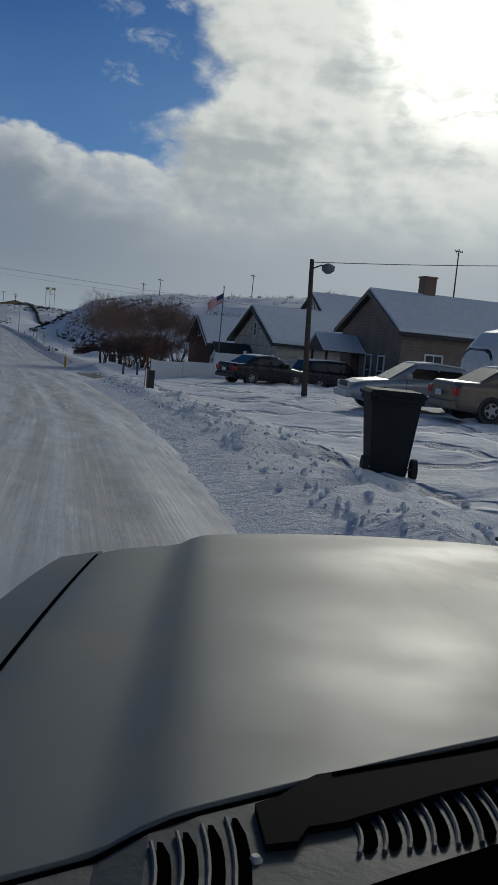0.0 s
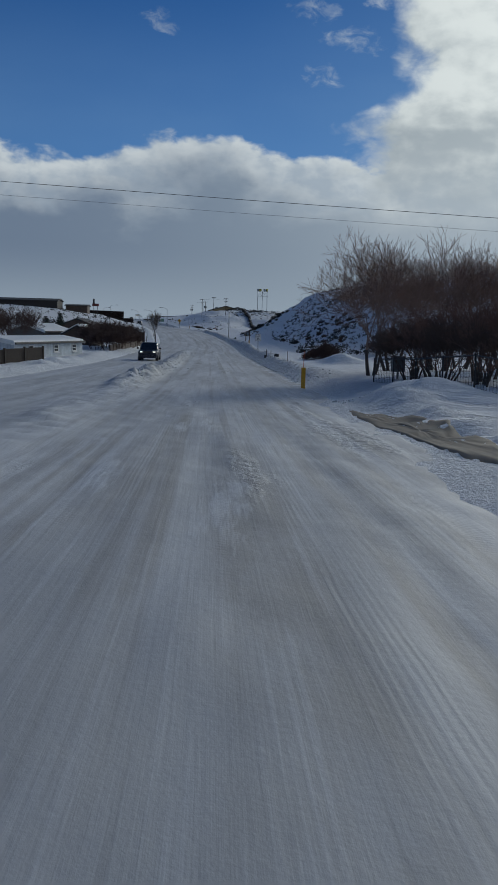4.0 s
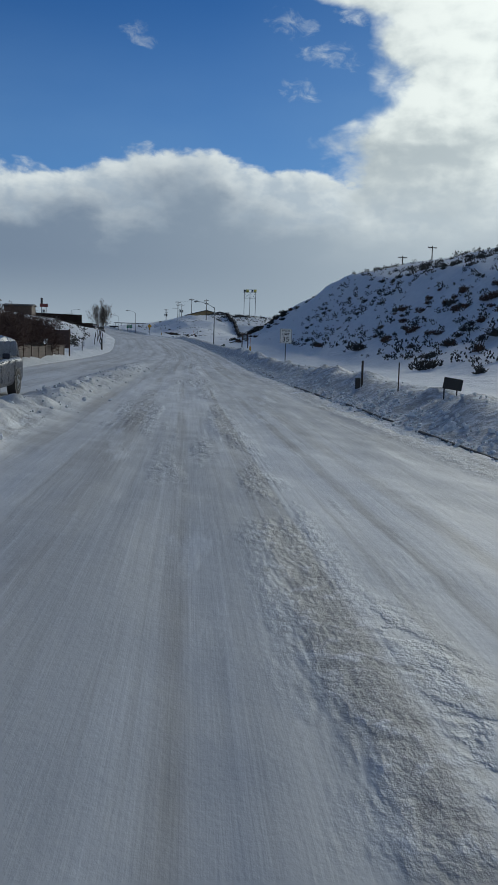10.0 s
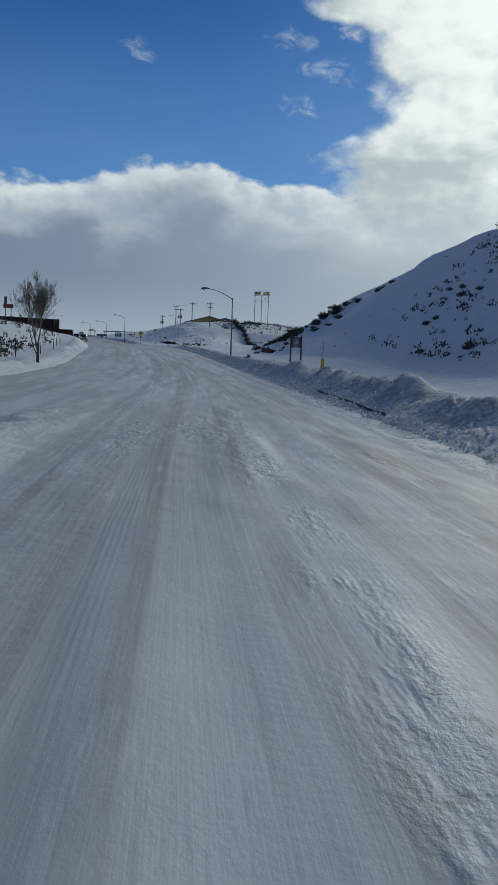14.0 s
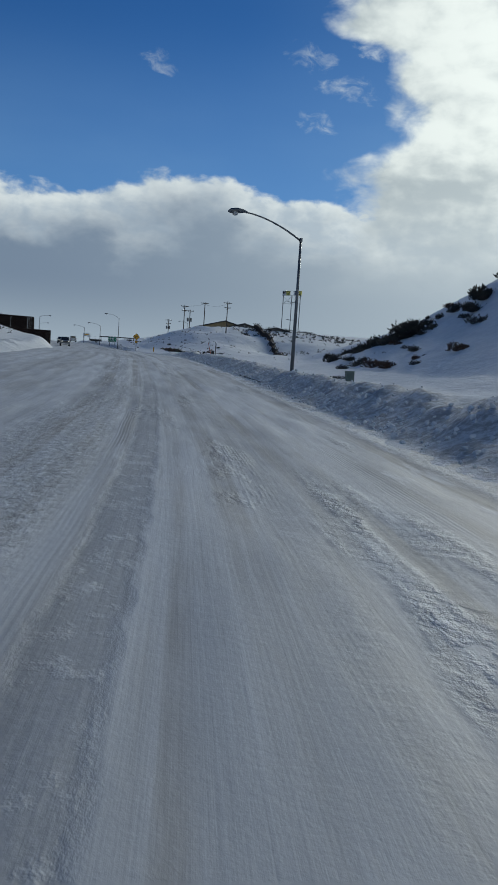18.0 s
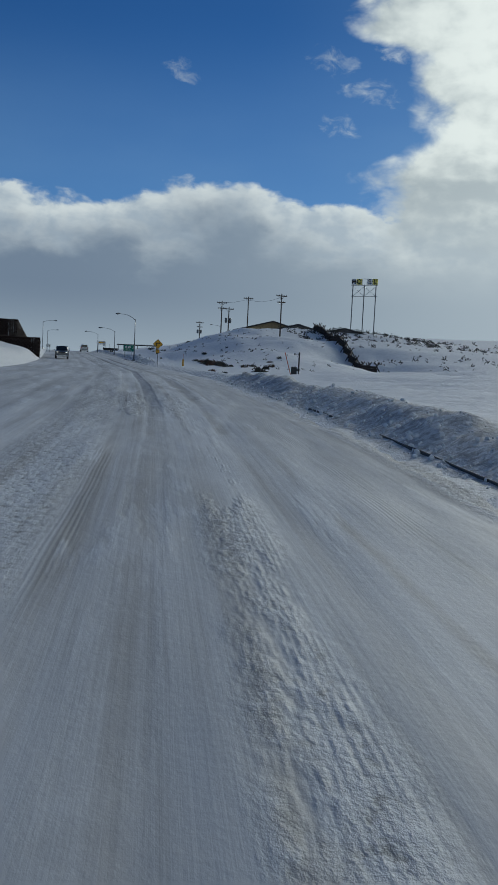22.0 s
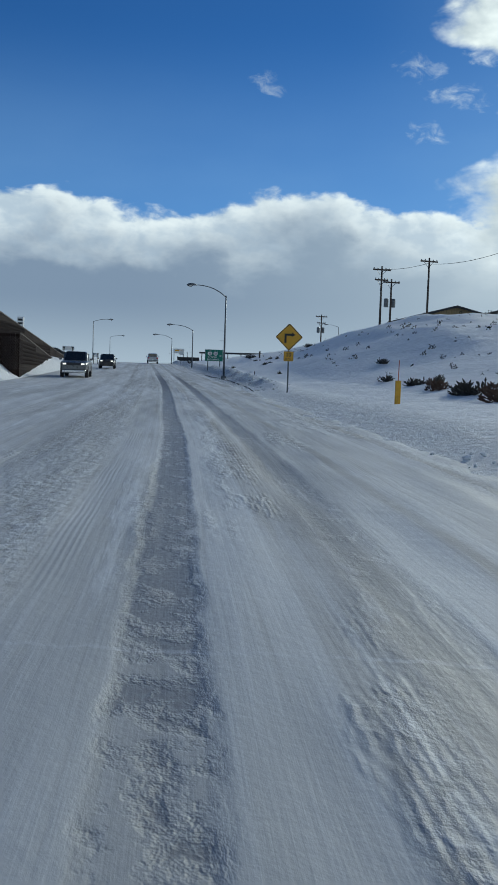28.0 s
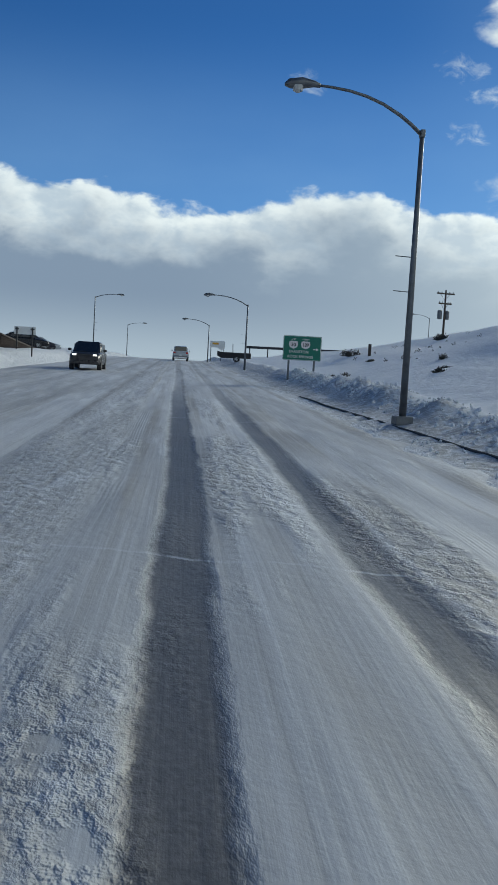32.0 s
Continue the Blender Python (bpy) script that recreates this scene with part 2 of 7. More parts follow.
def land(x, y):
    """Height of the bare ground, arrays or numbers."""
    x, y = np.asarray(x, float), np.asarray(y, float)
    u = x - lane_x(y)
    i = np.clip(np.searchsorted(LY, y) - 1, 0, len(LY) - 2)
    f = np.clip((y - LY[i]) / (LY[i + 1] - LY[i]), 0, 1)
    f = f * f * (3 - 2 * f)
    j = np.clip(np.searchsorted(OFF, u) - 1, 0, len(OFF) - 2)
    g = np.clip((u - OFF[j]) / (OFF[j + 1] - OFF[j]), 0, 1)
    h = (LT[i, j] * (1 - g) + LT[i, j + 1] * g) * (1 - f) + (LT[i + 1, j] * (1 - g) + LT[i + 1, j + 1] * g) * f
    return h + road_z(y)


# ---- materials ----
def material(name, make):
    m = bpy.data.materials.new(name)
    m.use_nodes = True
    n = Nodes(m.node_tree)
    make(n)
    return m


def surface(n, color, rough=0.6, metal=0.0, bump=None, strength=0.3, dist=0.02, **more):
    p = n.add("ShaderNodeBsdfPrincipled")
    n.put(p.inputs["Base Color"], (*color, 1.0) if isinstance(color, tuple) else color)
    n.put(p.inputs["Roughness"], rough)
    n.put(p.inputs["Metallic"], metal)
    for k, v in more.items():
        n.put(p.inputs[k.replace("_", " ")], v)
    if bump is not None:
        b = n.add("ShaderNodeBump", {"Height": bump, "Strength": strength, "Distance": dist})
        n.put(p.inputs["Normal"], b.outputs[0])
    n.add("ShaderNodeOutputMaterial", {0: p.outputs[0]})


def obj_coord(n):
    return n.add("ShaderNodeTexCoord").outputs["Object"]


def plain(name, color, rough=0.6, metal=0.0, vary=0.25, scale=6.0, bump=0.15):
    """A surface of one colour with grain and larger stains."""
    def make(n):
        c = obj_coord(n)
        a, b = n.noise(c, scale, 6.0, 0.6), n.noise(c, scale * 9, 4.0, 0.6)
        t = n.math("ADD", n.math("MULTIPLY", a, 0.7), n.math("MULTIPLY", b, 0.3))
        dark, light = tuple(v * (1 - vary) for v in color), tuple(min(1, v * (1 + vary)) for v in color)
        surface(n, n.mix(n.step(t, 0.3, 0.7), dark, light), n.step(a, 0.2, 0.8, max(0, rough - 0.08), min(1, rough + 0.08)), metal, b, bump, 0.01)
    return material(name, make)


def make_snow(n):
    c = obj_coord(n)
    a, b, d = n.noise(c, 0.35, 5.0, 0.55), n.noise(c, 3.0, 6.0, 0.6), n.noise(c, 28.0, 3.0, 0.6)
    h = n.math("ADD", n.math("MULTIPLY", a, 1.0), n.math("ADD", n.math("MULTIPLY", b, 0.35), n.math("MULTIPLY", d, 0.05)))
    surface(n, n.mix(n.step(b, 0.3, 0.7), (0.74, 0.76, 0.79), (0.83, 0.84, 0.85)), 0.75, 0.0, h, 0.6, 0.25)


def make_ground_snow(n):
    c = obj_coord(n)
    uv = n.add("ShaderNodeUVMap", uv_map="lanes").outputs[0]
    u, v = n.add("ShaderNodeSeparateXYZ", {0: uv}).outputs[:2]
    a, b, d = n.noise(c, 0.3, 5.0, 0.55), n.noise(c, 2.2, 6.0, 0.62), n.noise(c, 18.0, 4.0, 0.65)
    chunk = n.noise(c, 6.0, 5.0, 0.7)
    h = n.math("ADD", n.math("MULTIPLY", a, 1.0), n.math("ADD", n.math("MULTIPLY", b, 0.55), n.math("MULTIPLY", d, 0.04)))
    clean = n.mix(n.step(b, 0.3, 0.7), (0.72, 0.74, 0.77), (0.83, 0.84, 0.86))
    # road grit thrown up by the plough, thickest on the road side of the bank
    grit = n.math("MULTIPLY", n.math("MULTIPLY", n.step(u, 3.0, 1.6), n.math("MULTIPLY", n.step(u, -0.4, 0.1), n.math("MULTIPLY", n.step(v, 70.0, 105.0, 0.12, 1.0), n.math("MAXIMUM", n.step(v, 304.0, 316.0, 1.0, 0.3), n.step(v, 380.0, 390.0))))), n.step(n.math("ADD", n.math("MULTIPLY", chunk, 0.6), n.math("MULTIPLY", b, 0.4)), 0.40, 0.58))
    col = n.mix(n.math("MULTIPLY", grit, 0.68), clean, (0.20, 0.195, 0.19))
    h2 = n.math("ADD", h, n.math("MULTIPLY", n.math("MULTIPLY", n.step(u, 3.0, 1.0), chunk), 0.6))
    # tyre marks curving over the yard before the junction
    warp = n.noise(n.scaled(uv, 0.05, 0.04, 1), 1.0, 2.0, 0.4)
    marks = None
    for ku, kv, kw, off in ((0.30, 0.075, 2.2, 0.0), (0.16, 0.16, 3.1, 0.37)):
        ph = n.math("FRACT", n.math("ADD", n.math("ADD", n.math("MULTIPLY", u, ku), n.math("MULTIPLY", v, kv)), n.math("MULTIPLY_ADD", warp, kw, off)))
        one = n.step(n.math("ABSOLUTE", n.math("SUBTRACT", ph, 0.5)), 0.075, 0.03)
        marks = one if marks is None else n.math("MAXIMUM", marks, one)
    marks = n.math("MULTIPLY", n.math("MULTIPLY", marks, n.step(b, 0.36, 0.52)), n.math("MULTIPLY", n.step(v, 66.0, 54.0), n.math("MULTIPLY", n.step(u, 0.6, 2.0), n.step(u, 20.0, 14.0))))
    h2 = n.math("SUBTRACT", h2, n.math("MULTIPLY", marks, 0.9))
    col = n.mix(n.math("MULTIPLY", marks, 0.45), col, (0.52, 0.53, 0.56))
    surface(n, col, 0.8, 0.0, h2, 0.75, 0.22)


SNOW = material("snow", make_snow)
GROUND_SNOW = material("ground_snow", make_ground_snow)
GREY_METAL = plain("galvanised", (0.16, 0.17, 0.18), 0.5, 0.6)
WOOD_POLE = plain("pole_wood", (0.07, 0.055, 0.045), 0.85)
DARK_BUSH = plain("sagebrush", (0.05, 0.048, 0.04), 0.9, scale=3)
SIGN_WHITE = plain("sign_white", (0.75, 0.75, 0.73), 0.4, vary=0.06)
SIGN_YELLOW = plain("sign_yellow", (0.60, 0.32, 0.015), 0.4, vary=0.06)
SIGN_GREEN = plain("sign_green", (0.01, 0.17, 0.11), 0.4, vary=0.06)
BLACK = plain("black_plastic", (0.02, 0.021, 0.023), 0.5)


TRACKS = (0.05, 1.5, -3.9, -2.1, -5.6, -7.3)


def make_road(n):
    uv = n.add("ShaderNodeUVMap", uv_map="lanes").outputs[0]
    s = n.add("ShaderNodeSeparateXYZ", {0: uv}).outputs
    u, v = s[0], s[1]

    def noise2(su, sv, detail=4.0, rough=0.55, warp=0.0):
        return n.noise(n.scaled(uv, su, sv, 1), 1.0, detail, rough, warp)

    def band(x, at, half, soft):
        return n.step(n.math("ABSOLUTE", n.math("SUBTRACT", x, at)), half + soft, half - soft)

    def times(*fs):
        out = fs[0]
        for f in fs[1:]:
            out = n.math("MULTIPLY", out, f)
        return out

    def most(*fs):
        out = fs[0]
        for f in fs[1:]:
            out = n.math("MAXIMUM", out, f)
        return out

    sway = n.math("MULTIPLY_ADD", noise2(0.0, 0.03, 2.0), 0.5, -0.25)
    ragged = n.math("MULTIPLY_ADD", noise2(2.6, 1.1, 6.0, 0.7), 0.36, -0.18)
    du = n.math("ADD", n.math("ADD", u, sway), n.math("MULTIPLY", ragged, 0.55))
    smear, blot = noise2(0.5, 0.05, 5.0, 0.6), noise2(0.45, 0.13, 6.0, 0.62)
    wheel_lines, hair = noise2(2.4, 0.014, 3.0, 0.5), noise2(15.0, 0.22, 4.0, 0.6)
    crumb, grain = noise2(7.5, 5.5, 5.0, 0.68), noise2(26.0, 18.0, 4.0, 0.65)
    lump = noise2(3.2, 2.4, 5.0, 0.62)
    # packed snow, whiter where it has drifted, brown-grey along the wheel lines
    col = n.mix(n.step(smear, 0.36, 0.64), (0.49, 0.495, 0.50), (0.66, 0.668, 0.68))
    tan = times(n.step(wheel_lines, 0.48, 0.64), n.step(blot, 0.36, 0.60, 0.2, 1.0))
    tan = most(tan, times(band(du, 0.5, 0.40, 0.2), n.step(v, 66.0, 46.0), n.step(blot, 0.34, 0.56)), times(band(du, -0.9, 0.28, 0.16), n.step(v, 66.0, 46.0), n.step(smear, 0.42, 0.56)))
    tan = times(tan, n.step(n.math("ADD", u, n.math("MULTIPLY", smear, 1.5)), -2.2, -1.2, 0.4, 1.0))
    col = n.mix(n.math("MULTIPLY", tan, 0.72), col, (0.335, 0.315, 0.29))
    col = n.mix(times(n.step(hair, 0.52, 0.70), 0.32), col, (0.72, 0.73, 0.75))
    col = n.mix(times(n.step(hair, 0.46, 0.32), 0.28), col, (0.33, 0.325, 0.32))
    # drifted sheets with clear edges, a metre or two long
    drift = times(n.step(noise2(1.3, 0.16, 5.0, 0.6, 0.2), 0.57, 0.66), n.step(blot, 0.40, 0.55, 0.15, 1.0))
    col = n.mix(n.math("MULTIPLY", drift, 0.62), col, (0.70, 0.715, 0.74))
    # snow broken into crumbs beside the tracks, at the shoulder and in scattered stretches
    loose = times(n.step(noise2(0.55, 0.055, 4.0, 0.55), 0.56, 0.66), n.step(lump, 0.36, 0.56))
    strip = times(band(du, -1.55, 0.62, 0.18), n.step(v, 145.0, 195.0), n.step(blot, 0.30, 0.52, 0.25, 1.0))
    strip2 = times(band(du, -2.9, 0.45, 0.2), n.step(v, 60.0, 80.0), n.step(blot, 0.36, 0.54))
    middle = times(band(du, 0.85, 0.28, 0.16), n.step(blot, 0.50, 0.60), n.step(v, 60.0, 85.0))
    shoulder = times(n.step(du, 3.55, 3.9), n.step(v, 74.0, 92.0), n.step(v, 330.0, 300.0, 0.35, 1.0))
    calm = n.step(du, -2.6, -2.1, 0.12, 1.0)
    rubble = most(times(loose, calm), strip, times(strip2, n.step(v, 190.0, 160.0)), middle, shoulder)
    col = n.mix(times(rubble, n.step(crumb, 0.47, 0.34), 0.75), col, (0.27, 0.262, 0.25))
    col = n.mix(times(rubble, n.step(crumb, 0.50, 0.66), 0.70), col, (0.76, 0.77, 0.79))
    # wheel tracks worn down, to wet asphalt at the far end
    swing = n.step(v, 222.0, 285.0, -0.38, 0.0)
    dl = n.math("SUBTRACT", du, swing)
    wear = most(times(band(v, 214.0, 26.0, 10.0), 0.6), times(n.step(v, 180.0, 230.0), 0.22), n.step(v, 264.0, 294.0))
    broken = n.step(n.math("ADD", n.math("MULTIPLY", lump, 0.55), n.math("MULTIPLY", blot, 0.45)), 0.40, 0.52, 0.35, 1.0)
    solid = n.step(v, 330.0, 372.0)
    own = most(band(dl, TRACKS[0], 0.21, 0.06), times(band(dl, TRACKS[1], 0.19, 0.09), n.math("MULTIPLY_ADD", solid, 0.35, 0.5)))
    own = times(own, wear, n.math("MAXIMUM", broken, solid), n.step(v, 398.0, 425.0, 1.0, 0.3))
    other = most(band(du, TRACKS[2], 0.22, 0.14), band(du, TRACKS[3], 0.22, 0.14), band(du, TRACKS[4], 0.3, 0.2), band(du, TRACKS[5], 0.3, 0.2))
    other = times(other, n.step(v, 120.0, 240.0, 0.12, 0.22), broken)
    glazed = n.mix(n.step(grain, 0.35, 0.7), (0.255, 0.252, 0.25), (0.335, 0.335, 0.34))
    wet = n.mix(n.step(grain, 0.35, 0.7), (0.075, 0.069, 0.064), (0.125, 0.116, 0.108))
    col = n.mix(own, col, n.mix(n.step(v, 362.0, 388.0, 0.0, 0.85), glazed, wet))
    col = n.mix(other, col, (0.335, 0.318, 0.295))
    # dark joint between two lanes
    joint = times(band(n.math("ADD", u, n.math("MULTIPLY", sway, 0.3)), 1.9, 0.014, 0.008), n.step(v, 290.0, 300.0), n.step(v, 336.0, 322.0))
    col = n.mix(times(joint, 0.8), col, (0.075, 0.072, 0.07))
    # snow-filled joints across the slabs of the lane
    jv = n.math("FRACT", n.math("ADD", n.math("MULTIPLY", v, 1 / 13.4), n.math("MULTIPLY_ADD", hair, 0.006, n.math("MULTIPLY", u, 0.002))))
    across = times(n.step(jv, 0.006, 0.002), band(u, 0.6, 1.95, 0.25), n.step(lump, 0.36, 0.52), n.step(v, 300.0, 350.0))
    col = n.mix(n.math("MULTIPLY", across, 0.6), col, (0.62, 0.63, 0.65))
    # ribs and blocks that tyres have printed
    ribs = n.math("SINE", n.math("MULTIPLY", n.math("ADD", u, sway), 125.0))
    ribbed = times(most(band(du, 1.0, 0.16, 0.04), band(du, -0.72, 0.12, 0.04), band(du, 2.6, 0.16, 0.05)), n.step(blot, 0.46, 0.57), n.step(v, 180.0, 220.0, 0.5, 1.0))
    blocks = n.math("SINE", n.math("ADD", n.math("MULTIPLY", v, 70.0), n.math("MULTIPLY", u, 40.0)))
    printed = times(most(band(du, 2.35, 0.14, 0.05), band(du, 0.28, 0.12, 0.05), band(du, -1.2, 0.12, 0.05)), n.step(smear, 0.46, 0.54), n.step(v, 120.0, 70.0, 0.3, 1.0))
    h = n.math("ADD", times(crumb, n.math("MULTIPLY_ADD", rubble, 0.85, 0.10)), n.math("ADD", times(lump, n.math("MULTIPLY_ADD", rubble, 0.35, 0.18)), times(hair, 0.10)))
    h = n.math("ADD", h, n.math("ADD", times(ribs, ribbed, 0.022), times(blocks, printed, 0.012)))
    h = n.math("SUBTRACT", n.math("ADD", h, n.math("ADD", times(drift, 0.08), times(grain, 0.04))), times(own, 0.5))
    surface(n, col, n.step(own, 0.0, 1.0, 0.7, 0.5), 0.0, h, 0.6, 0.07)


ROAD = material("packed_snow_road", make_road)


# ---- building helpers ----
def link_mesh(name, bm, mat, parent=None, label="", smooth=False):
    me = bpy.data.meshes.new(name)
    bm.to_mesh(me)
    bm.free()
    for m in mat if isinstance(mat, (list, tuple)) else (mat,):
        me.materials.append(m)
    if smooth:
        for p in me.polygons:
            p.use_smooth = True
    ob = new(name, me)
    if parent:
        ob.parent = parent
    if label:
        ob["label"] = label
    return ob


def part(name, bm, mat, parent, label="", smooth=False):
    return link_mesh(name, bm, mat, parent, label, smooth)


def thing(name, at, turn=0.0, label="", category="", group="", kind=""):
    ob = new(name)
    ob.matrix_world = pose(*at, 0, 0, turn)
    ob.empty_display_size = 0.2
    return tagged(ob, label, category, group, kind)


def box(bm, x0, x1, y0, y1, z0, z1, bevel=0.0, m=None, slot=0):
    vs = [bm.verts.new((x, y, z)) for z in (z0, z1) for y in (y0, y1) for x in (x0, x1)]
    fs = [bm.faces.new([vs[i] for i in q]) for q in ((0, 2, 3, 1), (4, 5, 7, 6), (0, 1, 5, 4), (2, 6, 7, 3), (0, 4, 6, 2), (1, 3, 7, 5))]
    for f in fs:
        f.material_index = slot
    if bevel:
        es = list({e for f in fs for e in f.edges})
        r = bmesh.ops.bevel(bm, geom=es, offset=bevel, segments=2, affect="EDGES", profile=0.5)
        vs = list({v for v in vs if v.is_valid} | {v for f in r["faces"] for v in f.verts})
    if m is not None:
        bmesh.ops.transform(bm, matrix=m, verts=vs)
    return vs


def tube(bm, path, radius, sides=8, cap=True):
    """A round bar along points; radius a number or one a point."""
    pts = [Vector(p) for p in path]
    rad = radius if isinstance(radius, (list, tuple)) else [radius] * len(pts)
    rings, side = [], None
    for i, p in enumerate(pts):
        d = (pts[min(i + 1, len(pts) - 1)] - pts[max(i - 1, 0)]).normalized()
        side = (d.orthogonal() if side is None else side - d * side.dot(d)).normalized()
        up = d.cross(side)
        rings.append([bm.verts.new(p + (side * math.cos(a) + up * math.sin(a)) * rad[i]) for a in (2 * math.pi * k / sides for k in range(sides))])
    for a, b in zip(rings, rings[1:]):
        for k in range(sides):
            bm.faces.new((a[k], a[(k + 1) % sides], b[(k + 1) % sides], b[k]))
    if cap:
        bm.faces.new(rings[0][::-1])
        bm.faces.new(rings[-1])


def prism(bm, outline, y0, y1, axis="y", slot=0):
    """Extrudes an outline of (x, z) along y, or of (y, z) along x."""
    put = (lambda p, t: (p[0], t, p[1])) if axis == "y" else (lambda p, t: (t, p[0], p[1]))
    a = [bm.verts.new(put(p, y0)) for p in outline]
    b = [bm.verts.new(put(p, y1)) for p in outline]
    k = len(a)
    fs = [bm.faces.new(a), bm.faces.new(b[::-1])]
    fs += [bm.faces.new((a[i], b[i], b[(i + 1) % k], a[(i + 1) % k])) for i in range(k)]
    for f in fs:
        f.material_index = slot
    bmesh.ops.recalc_face_normals(bm, faces=fs)


def grid_mesh(name, xs, ys, zs, mat, uv=None):
    """A sheet from arrays shaped (rows, columns)."""
    r, c = xs.shape
    co = np.stack([xs, ys, zs], -1).reshape(-1, 3)
    i = np.arange(r * c).reshape(r, c)
    f = np.stack([i[:-1, :-1], i[:-1, 1:], i[1:, 1:], i[1:, :-1]], -1).reshape(-1, 4)
    me = bpy.data.meshes.new(name)
    me.vertices.add(len(co))
    me.vertices.foreach_set("co", co.ravel())
    me.loops.add(f.size)
    me.loops.foreach_set("vertex_index", f.ravel())
    me.polygons.add(len(f))
    me.polygons.foreach_set("loop_start", np.arange(0, f.size, 4))
    me.polygons.foreach_set("loop_total", np.full(len(f), 4))
    me.update(calc_edges=True)
    if uv is not None:
        layer = me.uv_layers.new(name="lanes")
        layer.data.foreach_set("uv", uv.reshape(-1, 2)[f.ravel()].ravel())
    me.polygons.foreach_set("use_smooth", np.ones(len(f), bool))
    me.materials.append(mat)
    return new(name, me)


TABLES = {}


def fbm(x, y, seed, size, octaves=4, gain=0.5):
    """Uneven relief between about -1 and 1, from lattice noise, on arrays."""
    out, amp = np.zeros_like(x), 1.0
    for o in range(octaves):
        if seed + o not in TABLES:
            TABLES[seed + o] = np.random.RandomState(seed + o).uniform(-1, 1, (256, 256))
        table = TABLES[seed + o]
        px, py = x / size * 2 ** o + 17.3 * o, y / size * 2 ** o + 5.1 * o
        i, j = np.floor(px).astype(int), np.floor(py).astype(int)
        f, g = px - i, py - j
        f, g = f * f * (3 - 2 * f), g * g * (3 - 2 * g)
        i0, j0, i1, j1 = i & 255, j & 255, (i + 1) & 255, (j + 1) & 255
        out += amp * ((table[i0, j0] * (1 - f) + table[i1, j0] * f) * (1 - g) + (table[i0, j1] * (1 - f) + table[i1, j1] * f) * g)
        amp *= gain
    return out


def edge_r(y):
    """Offset of the road's right edge: narrower before the junction."""
    return np.interp(y, [-60, 10, 45, 85], [2.0, 2.3, 3.2, 4.5])


def bank_shape(u, y):
    """Ploughed snow along both edges, and a low ridge between the two directions. u from the driven lane."""
    lump = 1 + 0.55 * fbm(u, y, 5, 1.3, 4, 0.6) + 0.3 * fbm(u * 0, y, 11, 9.0, 2)
    right = np.interp(y, [-100, 66, 72, 80, 90, 110, 150, 200, 230, 284, 292, 304, 312, 330, 345, 378, 388, 600], [.14, .2, .02, .02, .14, .25, .42, .42, .32, .26, .42, .40, .16, .12, .05, .05, .34, .28])
    e = edge_r(y)
    crest = np.interp(y, [110, 140, 200, 230, 370, 384], [1.3, 1.6, 1.6, 1.3, 1.3, 2.0])
    r = right * (np.exp(-((u - e - crest) / 0.8) ** 2) * lump + 0.22 * np.exp(-((u - e - 0.3) / 0.5) ** 2) * np.clip(fbm(u, y, 23, 0.6, 3, 0.7), 0, 1))
    left = 0.3 * np.exp(-((u + 11.2) / 1.2) ** 2) * lump
    mid = np.interp(y, [-100, 46, 52, 58, 72, 82, 130, 165, 185], [.62, .62, .1, .1, .1, .36, .3, .16, 0]) * np.exp(-((u + 3.4) / 0.8) ** 2) * (1 + 0.3 * fbm(u, y, 5, 2.2, 3, 0.5)) * (1 + 0.38 * fbm(u, y, 29, 0.5, 3, 0.6))
    # rough berm and trodden lumps beside the first stretch
    near = np.clip((50 - y) / 6, 0, 1)
    r = r + 0.13 * np.clip((70 - y) / 6, 0, 1) * (1 - np.exp(-((y - 57.4) / 8.5) ** 4)) * np.clip((u - e + 0.6) / 0.5, 0, 1) * np.clip((e + 4.0 - u) / 2.0, 0, 1)
    r = r + near * (0.13 * np.exp(-((u - e - 0.55) / 0.5) ** 2) + 0.07 * np.exp(-((u - e - 1.9) / 0.9) ** 2)) * (1 + 0.8 * fbm(u, y, 71, 0.7, 4, 0.65))
    return r + left, mid


# ---- ground and road ----
ys = np.concatenate([np.arange(-60, 0, 4.0), np.arange(0, 70, 0.2), np.arange(70, 330, 0.4), np.arange(330, 440, 0.7), np.arange(440, 620, 3.0), np.geomspace(620, 4500, 40)])
us = np.concatenate([-np.geomspace(2500, 40, 26), np.arange(-38, -12, 1.5), np.arange(-12, -9.4, 0.25), [-9.0, -6.0, -3.0, 0.0, 3.0, 4.1], np.arange(4.4, 9.0, 0.2), np.arange(9.0, 14.0, 0.32), np.arange(14.2, 40, 0.8), np.geomspace(41, 2500, 40)])
U, Y = np.meshgrid(us, ys)
U = U + np.where(U > 4.0, (edge_r(Y) - 4.5) * np.clip((14 - U) / 9.5, 0, 1), 0) - np.where((U > 2.9) & (U < 4.05), 4.5 - edge_r(Y), 0)
X = U + lane_x(Y)


